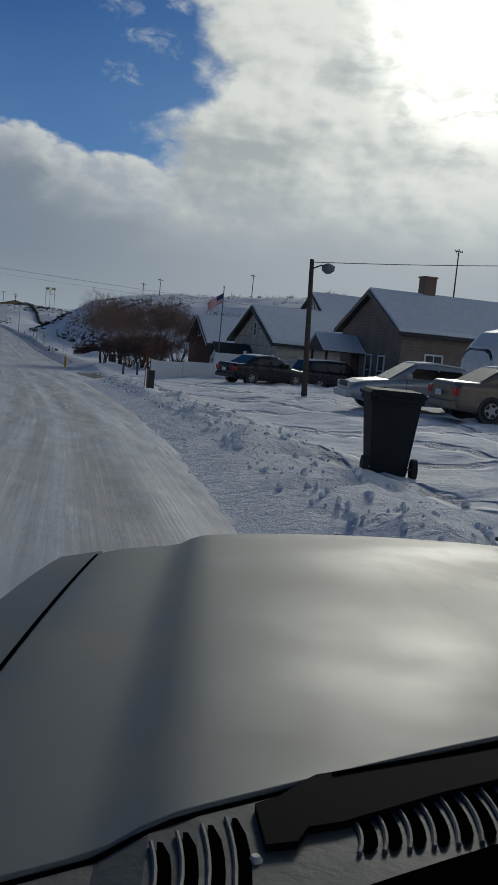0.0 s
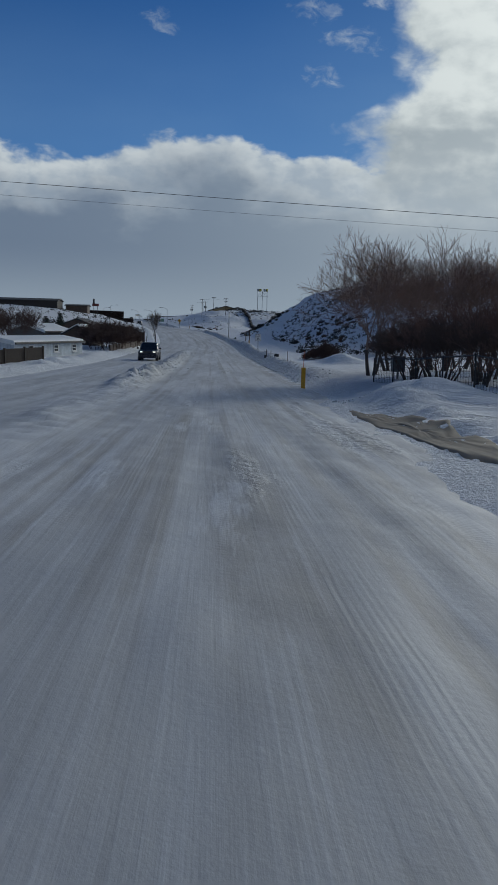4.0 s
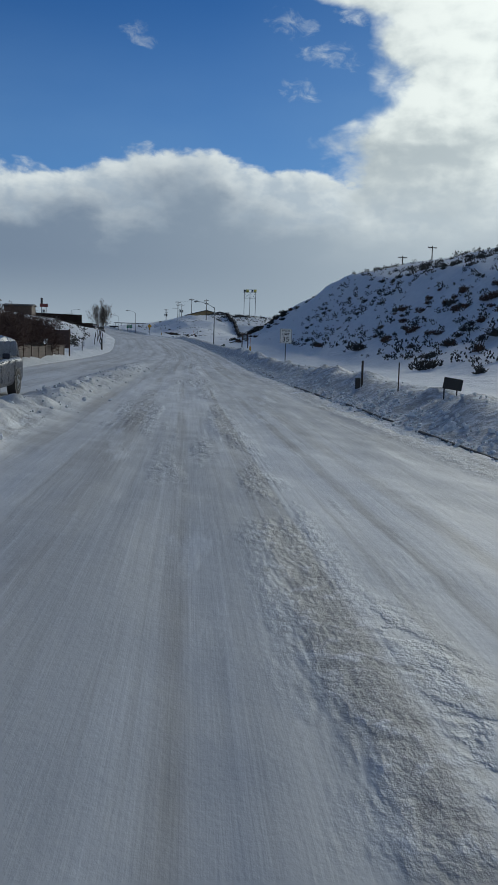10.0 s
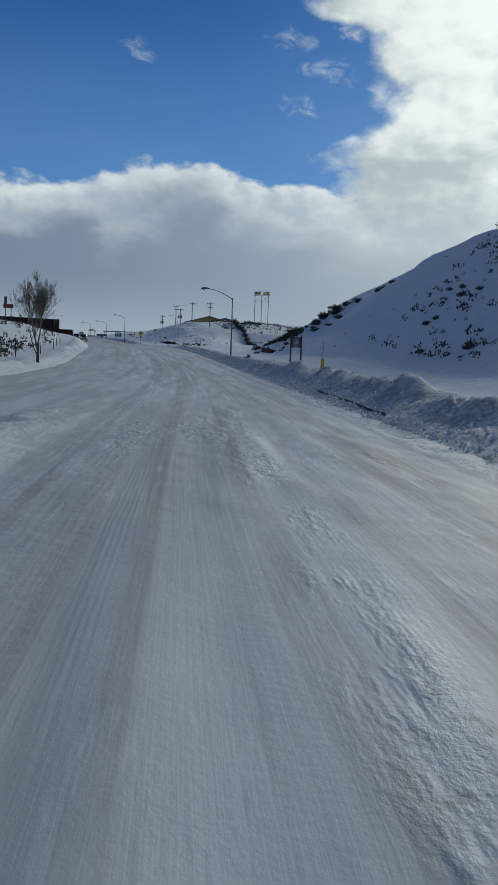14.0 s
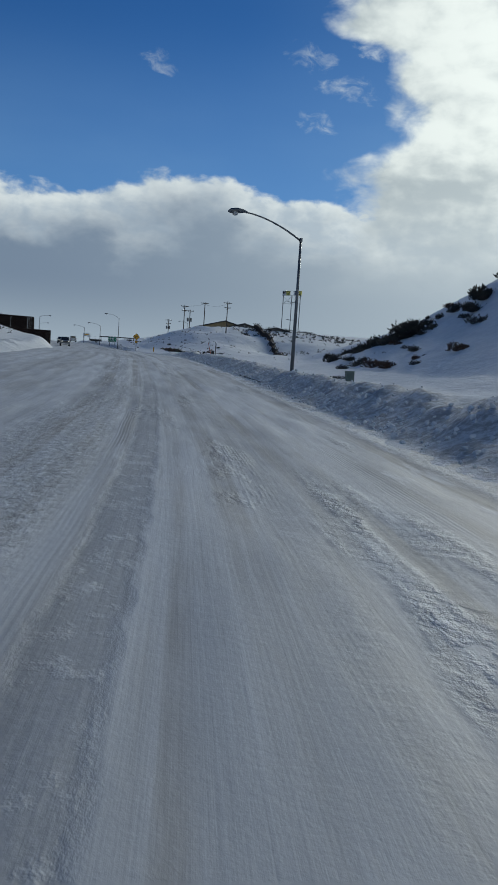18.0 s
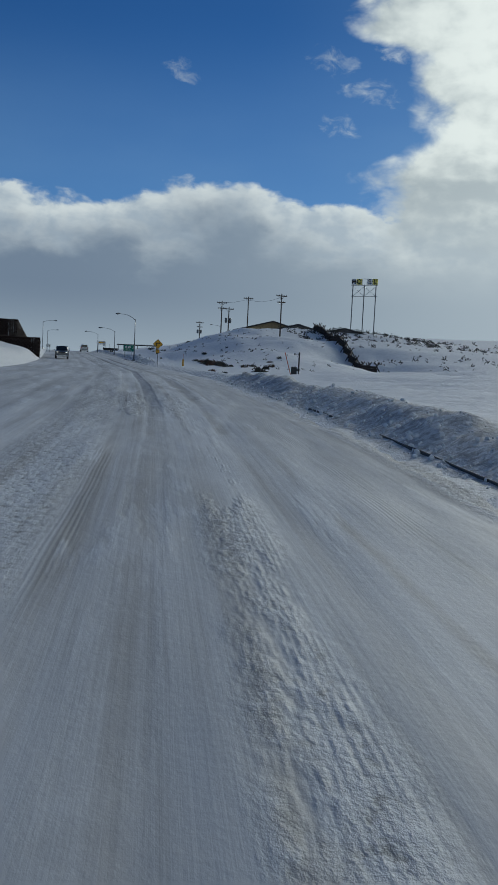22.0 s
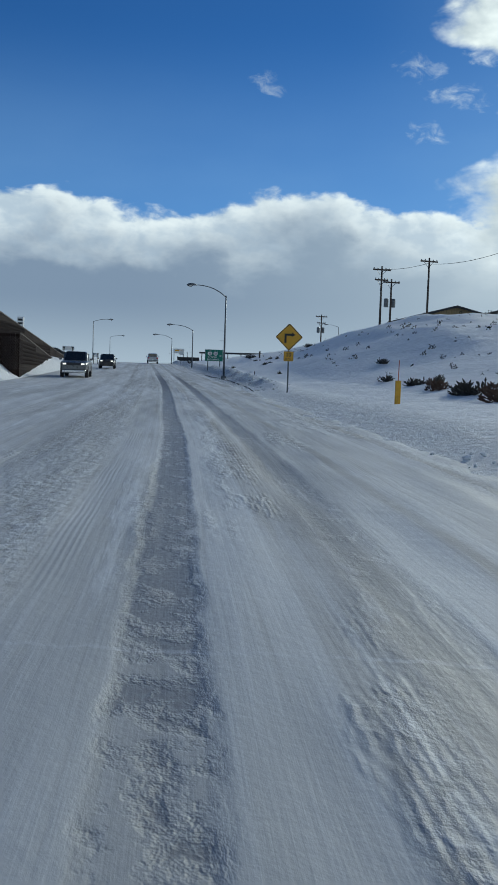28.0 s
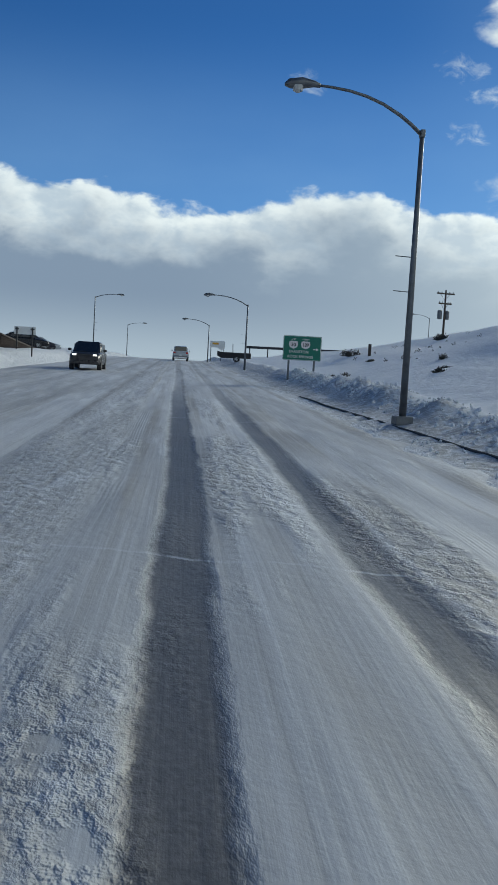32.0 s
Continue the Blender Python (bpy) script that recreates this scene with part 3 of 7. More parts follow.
def cover(u, x, y):
    """Height of the snow as it lies, with drifts and banks."""
    away = np.clip(np.maximum(u - edge_r(y), -9.4 - u) / 2.0, 0, 1)
    rough = 0.30 * fbm(x, y, 41, 26.0, 3) + 0.12 * fbm(x, y, 47, 5.0, 3) * np.clip(u / 8, 0.6, 1.4) * np.clip((70 - np.abs(u)) / 30, 0, 1) + 0.05 * fbm(x, y, 53, 1.3, 3) * np.clip((42 - np.abs(u)) / 6, 0, 1)
    rough = rough + 0.17 * fbm(x, y, 59, 1.1, 4, 0.62) * np.clip((68 - y) / 8, 0, 1) * np.clip((u - 2.0) / 1.5, 0, 1) * np.clip((18 - u) / 4, 0, 1)
    heaps = 0.75 * np.exp(-((x - 13.8) / 1.7) ** 2 - ((y - 105) / 1.4) ** 2) + 0.6 * np.exp(-((x - 18.0) / 2.2) ** 2 - ((y - 108) / 1.5) ** 2) + 0.42 * np.exp(-((x - 9.6) / 1.2) ** 2 - ((y - 65.5) / 2.4) ** 2)
    heaps = heaps * (1 + 0.25 * fbm(x, y, 79, 1.1, 3, 0.6))
    rough = rough * (1 - np.exp(-((x - 7.4) / 1.6) ** 4 - ((y - 57.4) / 8.5) ** 4))
    z = land(x, y) + away * rough * np.clip(np.abs(u) / 20, 0.35, 2.0) + bank_shape(u, y)[0] + heaps
    # snow piled against the foot of the retaining walls
    foot = np.interp(y, [350, 376, 402, 425, 457], [0.3, 0.45, 0.55, 0.95, 1.25]) + 0.1 * fbm(x, y, 97, 3.0, 3)
    reach = np.clip((-10.6 - u) / 5.0, 0, 1)
    return z + np.clip(foot - z, 0, None) * reach * reach * (3 - 2 * reach) * np.clip((y - 364) / 18, 0, 1) * np.clip((490 - y) / 20, 0, 1) * np.clip((40 + u) / 10, 0, 1)


Z = cover(U, X, Y)
Z -= np.where((U < edge_r(Y) - 0.45) & (U > -9.45), 0.25, 0.0)
ground = tagged(grid_mesh("ground", X, Y, Z, GROUND_SNOW, np.stack([U - edge_r(Y), Y], -1)), "snow-covered roadside, yards and hills with ploughed banks", "ground", kind="structure")


def ground_z(x, y):
    x, y = np.array([float(x)]), np.array([float(y)])
    return float(cover(x - lane_x(y), x, y)[0])


ry = np.concatenate([np.arange(-60, 0, 0.5), np.arange(0, 170, 0.22), np.arange(170, 440, 0.5), np.arange(440, 760, 2.0)])
ru = np.arange(EDGE_L - 0.3, EDGE_R + 0.45, 0.12)
U, Y = np.meshgrid(ru, ry)
U = np.where(U > 1.5, 1.5 + (U - 1.5) * (edge_r(Y) - 1.5) / 3.0, U)
X = U + lane_x(Y)
Z = road_z(Y) + bank_shape(U, Y)[1] + 0.018 * fbm(U * 2.5, Y * 0.4, 61, 1.2, 3) + 0.010 * fbm(U, Y, 67, 0.4, 3) + 0.02
for at in TRACKS:
    Z -= 0.012 * np.exp(-((U - at) / 0.25) ** 2)
Z -= 0.09 * np.clip(fbm(U, Y, 83, 0.9, 3, 0.6), 0, 1) * np.exp(-((U - edge_r(Y)) / 0.55) ** 2)
Z -= 0.2 * ((U - edge_r(Y)).clip(0) + (-9.5 - U).clip(0))
road = tagged(grid_mesh("road", X, Y, Z, ROAD, np.stack([U, Y], -1)), "wide road of packed dirty snow with worn wheel tracks", "road", kind="structure")


KERB = plain("kerb_grit", (0.07, 0.068, 0.065), 0.85)
kerb_rows = []
for y in np.arange(96.0, 416.0, 0.6):
    u = float(edge_r(y)) + float(np.interp(y, [96, 140, 165, 190, 244, 375, 384, 396, 414], [0.0, 0.07, 0.38, 0.36, 0.12, 0.12, 0.57, 0.6, 0.1])) + 0.05 * math.sin(y * 0.21)
    x = float(lane_x(y)) + u
    show = float(fbm(np.array([y]), np.array([0.0]), 91, 9.0, 3)[0])
    bare = 0.12 if 244 < y < 378 else (-0.3 if y < 200 else -1.0)
    z = sum(ground_z(x, y + 0.7 * k) for k in range(-3, 4)) / 7 + (0.03 if show > bare and not (284 < y < 378 or 190 < y < 244) else -0.16)
    w = 1.5 + 0.9 * show if y < 200 else 0.7
    kerb_rows.append([(x - 0.03 * w, y, z - 0.06), (x - 0.012 * w, y, z), (x + 0.012 * w, y, z + 0.004), (x + 0.03 * w, y, z - 0.06)])
kerb_pts = np.array(kerb_rows)
kerb = tagged(grid_mesh("kerb", kerb_pts[:, :, 0], kerb_pts[:, :, 1], kerb_pts[:, :, 2], KERB), "dark gritty kerb edge showing through the snow", "kerb", kind="structure")


# ---- shared thing makers ----
def mat(name, color, rough=0.6, metal=0.0, vary=0.2, scale=6.0, bump=0.15):
    return bpy.data.materials.get(name) or plain(name, color, rough, metal, vary, scale, bump)


def make_glass(n):
    c = obj_coord(n)
    surface(n, (0.015, 0.018, 0.022), n.step(n.noise(c, 5.0), 0.3, 0.7, 0.06, 0.2), 0.0, None, Specular_IOR_Level=0.8)


GLASS = material("dark_window_glass", make_glass)
CHROME = mat("chrome", (0.6, 0.6, 0.6), 0.2, 1.0, 0.1)
TYRE = mat("tyre_rubber", (0.02, 0.02, 0.021), 0.85)
RIM = mat("alloy", (0.35, 0.36, 0.37), 0.35, 0.9)
RED_LENS = mat("red_lens", (0.45, 0.015, 0.012), 0.25)
WHITE_PAINT = mat("white_paint", (0.72, 0.73, 0.73), 0.6, vary=0.08)
DARK_TRIM = mat("dark_trim", (0.03, 0.03, 0.034), 0.6)
GALV = GREY_METAL


def make_lamp_glow(n):
    e = n.add("ShaderNodeEmission", {"Color": (1.0, 0.95, 0.85, 1.0), "Strength": 1.1})
    n.add("ShaderNodeOutputMaterial", {0: e.outputs[0]})


HEADLIGHT = material("lit_headlight", make_lamp_glow)
LENS = mat("clear_lens", (0.5, 0.5, 0.48), 0.15, vary=0.1)


class Sticks:
    """Many thin tapered bars in one mesh, cheap to build."""

    def __init__(self, sides=3):
        self.v, self.f, self.sides = [], [], sides

    def add(self, a, b, ra, rb):
        d = (b - a)
        if d.length < 1e-6:
            return
        d = d.normalized()
        s = d.orthogonal().normalized()
        t = d.cross(s)
        k, n = len(self.v), self.sides
        for p, r in ((a, ra), (b, rb)):
            for i in range(n):
                w = 2 * math.pi * i / n
                self.v.append(p + (s * math.cos(w) + t * math.sin(w)) * r)
        for i in range(n):
            j = (i + 1) % n
            self.f.append((k + i, k + j, k + n + j, k + n + i))

    def object(self, name, material_, parent=None, label=""):
        me = bpy.data.meshes.new(name)
        me.from_pydata([tuple(p) for p in self.v], [], self.f)
        me.materials.append(material_)
        ob = new(name, me)
        if parent:
            ob.parent = parent
        if label:
            ob["label"] = label
        return ob


def grow(st, rnd, p, d, length, radius, depth, spread=0.55, lift=0.12, kids=3, bend=0.18, thin=0.010):
    """A limb of bent pieces that splits into smaller ones."""
    pieces = 3 if depth > 1 else 2
    for i in range(pieces):
        d = (d + Vector((rnd.uniform(-bend, bend), rnd.uniform(-bend, bend), rnd.uniform(-bend, bend) + lift))).normalized()
        q = p + d * length / pieces
        r2 = max(thin, radius * (1 - 0.22))
        st.add(p, q, radius, r2)
        p, radius = q, r2
        if depth > 0 and i > 0:
            for _ in range(kids if i == pieces - 1 else kids - 1):
                k = (d + Vector((rnd.gauss(0, spread), rnd.gauss(0, spread), rnd.gauss(0, spread * 0.7) + 0.1))).normalized()
                grow(st, rnd, p, k, length * rnd.uniform(0.5, 0.8), max(thin, radius * rnd.uniform(0.45, 0.65)), depth - 1, spread, lift, kids, bend, thin)


def bare_tree(x, y, height, seed, label, stems=1, radius=0.16, depth=4, spread=0.5, bark=None, twig=None, name="tree", group="", lean=0.25, kids=3, thin=0.010, lift=0.10, sink=0.15):
    rnd = random.Random(seed)
    z = ground_z(x, y) - sink
    t = thing(name, (x, y, z), 0, label, "tree", group)
    crown = Sticks(3)
    for s in range(stems):
        a = rnd.uniform(0, 6.28)
        d = Vector((math.cos(a) * lean, math.sin(a) * lean, 1)).normalized() if stems > 1 else Vector((0.02, 0, 1))
        p = Vector((math.cos(a), math.sin(a), 0)) * (0.3 if stems > 1 else 0)
        r = radius * rnd.uniform(0.7, 1.1)
        h = height * rnd.uniform(0.24, 0.34) if stems > 1 else height * 0.3
        mid = p + d * h * 0.5 + Vector((rnd.uniform(-.05, .05), rnd.uniform(-.05, .05), 0)) * h
        top = p + d * h
        bm = bmesh.new()
        tube(bm, [p - Vector((0, 0, 0.1)), mid, top], [r * 1.25, r, r * 0.8], 6)
        part("trunk", bm, bark or BARK, t)
        for k in range(3 if stems > 1 else 6):
            w = (d + Vector((rnd.gauss(0, spread), rnd.gauss(0, spread), 0.35))).normalized()
            grow(crown, rnd, top - d * h * 0.12 * k * (0 if stems > 1 else 1), w, height * rnd.uniform(0.32, 0.42), r * 0.6, depth, spread * 0.9, lift, kids, thin=thin)
    crown.object("crown", twig or TWIG, t, "fine bare twigs")
    return t


BARK = mat("bark", (0.075, 0.062, 0.055), 0.9)
TWIG = mat("red_brown_twigs", (0.20, 0.115, 0.085), 0.9, vary=0.35, scale=1.5)
GREY_TWIG = mat("grey_twigs", (0.12, 0.10, 0.085), 0.9, vary=0.3, scale=1.5)


def pole_mesh(h, r0, r1, sides=10, base=-0.4):
    bm = bmesh.new()
    tube(bm, [(0, 0, base), (0, 0, h * 0.5), (0, 0, h)], [r0, (r0 + r1) / 2, r1], sides)
    return bm


def utility_pole(x, y, top, label, arms=1, tall=None, gear=False, turn=20.0, name="utility_pole", group="utility poles on the hill"):
    z = ground_z(x, y) if tall is None else top - tall
    t = thing(name, (x, y, z), turn, label, "pole", group)
    h = top - z
    part("post", pole_mesh(h, 0.125, 0.085, 8, -0.6), WOOD_POLE, t, smooth=True)
    for a in range(arms):
        bm = bmesh.new()
        zz = h - 0.35 - a * 1.0
        w = 0.95 if a == 0 else 0.7
        box(bm, -w, w, -0.07, 0.07, zz - 0.07, zz + 0.07, 0.01)
        arm = part("crossarm", bm, WOOD_POLE, t)
        for k in (-0.9, -0.45, 0.45, 0.9):
            bm = bmesh.new()
            tube(bm, [(k * w, 0, zz + 0.07), (k * w, 0, zz + 0.16), (k * w, 0, zz + 0.2)], [0.03, 0.055, 0.03], 6)
            part("insulator", bm, GALV, arm)
        for sgn in (-1, 1):
            bm = bmesh.new()
            tube(bm, [(sgn * 0.6 * w, 0.09, zz), (0, 0.16, zz - 0.6)], 0.025, 5)
            part("brace", bm, GALV, t)
    if gear:
        for k in (-0.4, 0.4):
            bm = bmesh.new()
            tube(bm, [(k, 0.25, h - 2.9), (k, 0.25, h - 2.85), (k, 0.25, h - 2.1), (k, 0.25, h - 2.0)], [0.18, 0.24, 0.24, 0.15], 10)
            part("transformer", bm, GALV, t, "grey transformer can")
    return t


def street_lamp(x, y, z, elbow, reach, rise, turn, label, bow=2.7):
    """A tapered steel pole with a bowed arm and a cobra head. turn: which way the arm points, 0 along +x."""
    t = thing("street_lamp", (x, y, z), turn, label, "street lamp", "street lamps along the road")
    part("pole", pole_mesh(elbow + 0.1, 0.085, 0.05, 12), GALV, t, smooth=True)
    bm = bmesh.new()
    pts = [(reach * f, 0, elbow + rise * (1 - (1 - f) ** bow)) for f in (0, .1, .2, .35, .5, .65, .8, .92)]
    tube(bm, pts, [0.045, 0.043, 0.041, 0.038, 0.036, 0.034, 0.032, 0.03], 8)
    part("arm", bm, GALV, t, smooth=True)
    bm = bmesh.new()
    tube(bm, [(reach * 0.9, 0, elbow + rise - 0.01), (reach * 0.95, 0, elbow + rise + 0.02), (reach * 1.05, 0, elbow + rise + 0.02), (reach * 1.16, 0, elbow + rise - 0.02), (reach * 1.2, 0, elbow + rise - 0.05)], [0.045, 0.07, 0.12, 0.105, 0.035], 10)
    head = part("lamp_head", bm, GALV, t, "grey cobra-head luminaire", smooth=True)
    bm = bmesh.new()
    tube(bm, [(reach * 1.09, 0, elbow + rise - 0.05), (reach * 1.09, 0, elbow + rise - 0.16), (reach * 1.09, 0, elbow + rise - 0.2)], [0.13, 0.11, 0.03], 10)
    part("lens", bm, LENS, head)
    bm = bmesh.new()
    box(bm, -0.2, 0.2, -0.2, 0.2, -0.5, -0.3, 0.02)
    part("base_plate", bm, GALV, t)
    bm = bmesh.new()
    box(bm, -0.05, 0.05, -0.09, 0.09, elbow - 0.05, elbow + 0.12, 0.015)
    part("bracket", bm, GALV, t)
    for zz in (elbow * 0.42, elbow * 0.55):
        bm = bmesh.new()
        tube(bm, [(0.0, 0, zz), (0.42, 0, zz + 0.01)], 0.012, 5)
        part("banner_arm", bm, GALV, t)
    return t


def letters(text, size, material_, parent, x, z, y=-0.012, align="CENTER", name="lettering", spacing=1.0, stretch=1.0):
    cu = bpy.data.curves.new(name, "FONT")
    cu.body, cu.size, cu.align_x, cu.align_y, cu.extrude, cu.offset, cu.space_character = text, size, align, "CENTER", 0.002, size * 0.012, spacing
    me_ob = bpy.data.objects.new(name, cu)
    scene.collection.objects.link(me_ob)
    me = bpy.data.meshes.new_from_object(me_ob)
    bpy.data.objects.remove(me_ob)
    me.transform(Matrix.Rotation(radians(90), 4, "X") @ Matrix.Diagonal((stretch, 1, 1, 1)))
    me.materials.append(material_)
    ob = new(name, me)
    ob.parent, ob.location = parent, (x, y, z)
    return ob


def plate(w, h, r, depth=0.012):
    """A sign blank with rounded corners, facing -y, centred."""
    bm = bmesh.new()
    pts = []
    for cx, cz, a0 in ((w / 2 - r, h / 2 - r, 0), (-w / 2 + r, h / 2 - r, 90), (-w / 2 + r, -h / 2 + r, 180), (w / 2 - r, -h / 2 + r, 270)):
        for k in range(5):
            a = radians(a0 + k * 22.5)
            pts.append((cx + r * math.cos(a), cz + r * math.sin(a)))
    prism(bm, pts, -depth / 2, depth / 2)
    return bm


def ring(w, h, r, wide, y):
    """A border line on a sign face."""
    bm = bmesh.new()
    a, b = [], []
    for out, ww, hh, rr in ((a, w, h, r), (b, w - 2 * wide, h - 2 * wide, max(0.005, r - wide))):
        for cx, cz, a0 in ((ww / 2 - rr, hh / 2 - rr, 0), (-ww / 2 + rr, hh / 2 - rr, 90), (-ww / 2 + rr, -hh / 2 + rr, 180), (ww / 2 - rr, -hh / 2 + rr, 270)):
            for k in range(5):
                q = radians(a0 + k * 22.5)
                out.append(bm.verts.new((cx + rr * math.cos(q), y, cz + rr * math.sin(q))))
    for i in range(len(a)):
        j = (i + 1) % len(a)
        bm.faces.new((a[i], a[j], b[j], b[i]))
    return bm


def bar(w, h, x, z, y=-0.010, depth=0.004):
    bm = bmesh.new()
    box(bm, x - w / 2, x + w / 2, y - depth, y, z - h / 2, z + h / 2)
    return bm


BLACK_INK = mat("black_ink", (0.015, 0.015, 0.016), 0.5, vary=0.1)
SIGN_BACK = mat("sign_aluminium", (0.32, 0.33, 0.34), 0.5, 0.5)


def post_box(w, d, z0, z1, x=0.0, y=0.03):
    bm = bmesh.new()
    box(bm, x - w / 2, x + w / 2, y, y + d, z0, z1, 0.006)
    return bm


# vehicles -------------------------------------------------------------
def loft(sections, closed_ends=True):
    """A skin over cross sections, each a list of points."""
    bm = bmesh.new()
    rows = [[bm.verts.new(p) for p in s] for s in sections]
    k = len(rows[0])
    for a, b in zip(rows, rows[1:]):
        for i in range(k):
            bm.faces.new((a[i], a[(i + 1) % k], b[(i + 1) % k], b[i]))
    if closed_ends:
        bm.faces.new(rows[0][::-1])
        bm.faces.new(rows[-1])
    bmesh.ops.recalc_face_normals(bm, faces=bm.faces)
    return bm


def section(x, half, z0, z1, round_=0.12):
    """A rounded box section across a vehicle at x."""
    r = min(round_, (z1 - z0) * 0.45)
    return [(x, -half + 0.06, z0), (x, half - 0.06, z0), (x, half, z0 + r), (x, half, z1 - r), (x, half - r * 0.5, z1 - r * 0.3), (x, half - r * 1.2, z1), (x, -half + r * 1.2, z1), (x, -half + r * 0.5, z1 - r * 0.3), (x, -half, z1 - r), (x, -half, z0 + r)]


def wheel(parent, x, y, r, w=0.2):
    """A tyre with a rim, on the side of the sign of y."""
    bm = bmesh.new()
    s = 1 if y > 0 else -1
    tube(bm, [(x, y - s * w, r), (x, y - s * (w - 0.03), r), (x, y - s * 0.03, r), (x, y, r)], [r * 0.86, r, r, r * 0.88], 20)
    tyre = part("wheel", bm, TYRE, parent, smooth=False)
    bm = bmesh.new()
    tube(bm, [(x, y - s * 0.02, r), (x, y + s * 0.008, r)], [r * 0.66, r * 0.62], 16)
    rim = part("rim", bm, RIM, tyre)
    bm = bmesh.new()
    for k in range(5):
        a = k * 2 * math.pi / 5
        p = Vector((math.cos(a), 0, math.sin(a)))
        q = Vector((-p.z, 0, p.x)) * 0.045
        c = Vector((x, y + s * 0.012, r))
        bm.faces.new([bm.verts.new(c + v) for v in (p * 0.1 + q, p * r * 0.55 + q * 1.5, p * r * 0.55 - q * 1.5, p * 0.1 - q)])
    part("spoke_gap", bm, TYRE, tyre)
    return tyre


def vehicle(name, x, y, turn, label, category, paint, shape, z=None, lit=False, snow=True):
    """shape: dict with length, width, stations of the body and of the cabin, wheel radius and axles. Front is +x."""
    z = ground_z(x, y) - 0.03 if z is None else z
    t = thing(name, (x, y, z), turn, label, category)
    w = shape["width"] / 2
    body = loft([section(px, w * k, z0, z1, 0.14) for px, k, z0, z1 in shape["body"]])
    cab = shape["cabin"]
    shells = (part("body", body, paint, t), part("cabin", loft([section(px, w * k, z0, z1, 0.16) for px, k, z0, z1 in cab]), paint, t))
    for shell in shells:
        soft_edge = shell.modifiers.new("soft_edges", "BEVEL")
        soft_edge.width, soft_edge.segments, soft_edge.limit_method, soft_edge.angle_limit = 0.05, 3, "ANGLE", radians(18)
    # glass: side bands, windscreen and rear window, a little proud of the cabin
    for s in (-1, 1):
        for x0, x1 in shape["side_glass"]:
            bm = bmesh.new()
            zb, zt = shape["glass_z"][0], min(shape["glass_z"][1], cab[2][3] - 0.165)
            f = [bm.verts.new(p) for p in ((x0 - shape["rake"][0], s * (w * cab[1][1] + 0.006), zb), (x1 + shape["rake"][1], s * (w * cab[1][1] + 0.006), zb), (x1, s * (w * cab[1][1] + 0.006), zt), (x0, s * (w * cab[1][1] + 0.006), zt))]
            bm.faces.new(f)
            r = bmesh.ops.extrude_face_region(bm, geom=bm.faces[:])
            bmesh.ops.translate(bm, vec=(0, s * 0.004, 0), verts=[v for v in r["geom"] if isinstance(v, bmesh.types.BMVert)])
            part("side_window", bm, GLASS, t)
    for key in ("windscreen", "rear_window"):
        (xa, za), (xb, zb) = shape[key]
        bm = bmesh.new()
        ka, kb = cab[1][1] * w - 0.1, cab[1][1] * w - 0.2
        out = 0.02 if key == "windscreen" else -0.02
        f = bm.faces.new([bm.verts.new(p) for p in ((xa + out, -ka, za), (xa + out, ka, za), (xb + out, kb, zb + 0.015), (xb + out, -kb, zb + 0.015))])
        r = bmesh.ops.extrude_face_region(bm, geom=[f])
        bmesh.ops.translate(bm, vec=(out * 0.3, 0, 0.004), verts=[v for v in r["geom"] if isinstance(v, bmesh.types.BMVert)])
        part(key, bm, GLASS, t)
    for ax in shape["axles"]:
        for s in (-1, 1):
            bm = bmesh.new()
            tube(bm, [(ax, s * (w - 0.24), shape["wheel"]), (ax, s * (w + 0.004), shape["wheel"])], shape["wheel"] * 1.16, 20)
            part("wheel_arch", bm, DARK_TRIM, t)
            wheel(t, ax, s * (w + 0.012), shape["wheel"])
    xf, xr = shape["body"][-1][0], shape["body"][0][0]
    zl = shape["lamp_z"]
    for s in (-1, 1):
        bm = bmesh.new()
        box(bm, xf - 0.16, xf + 0.015, s * (w - 0.34) - 0.12, s * (w - 0.34) + 0.12, zl - 0.055, zl + 0.055, 0.02)
        part("headlight", bm, HEADLIGHT if lit else LENS, t)
        bm = bmesh.new()
        box(bm, xr - 0.015, xr + 0.14, s * (w - 0.2) - 0.14, s * (w - 0.2) + 0.14, zl - 0.04, zl + 0.16, 0.02)
        part("tail_light", bm, RED_LENS, t)
        bm = bmesh.new()
        box(bm, shape["mirror"] - 0.08, shape["mirror"] + 0.06, s * (w + 0.12) - 0.1, s * (w + 0.12) + 0.1, shape["glass_z"][0] - 0.02, shape["glass_z"][0] + 0.13, 0.03)
        part("mirror", bm, paint, t)
        for q in shape["door_lines"]:
            bm = bmesh.new()
            box(bm, q - 0.008, q + 0.008, s * (w + 0.001) - 0.004, s * (w + 0.001) + 0.004, 0.42, shape["glass_z"][0] - 0.05)
            part("door_gap", bm, DARK_TRIM, t)
            bm = bmesh.new()
            box(bm, q - 0.22, q - 0.06, s * (w + 0.012) - 0.012, s * (w + 0.012) + 0.012, shape["glass_z"][0] - 0.14, shape["glass_z"][0] - 0.1, 0.006)
            part("door_handle", bm, paint, t)
    for xx, nm in ((xf, "front_bumper"), (xr, "rear_bumper")):
        bm = bmesh.new()
        box(bm, xx - 0.1, xx + 0.1, -w * 0.86, w * 0.86, 0.28, 0.5, 0.05)
        part(nm, bm, shape.get("bumper", paint), t)
    bm = bmesh.new()
    box(bm, xr - 0.11, xr - 0.102, -0.16, 0.16, 0.6, 0.75)
    part("number_plate", bm, WHITE_PAINT, t)
    bm = bmesh.new()
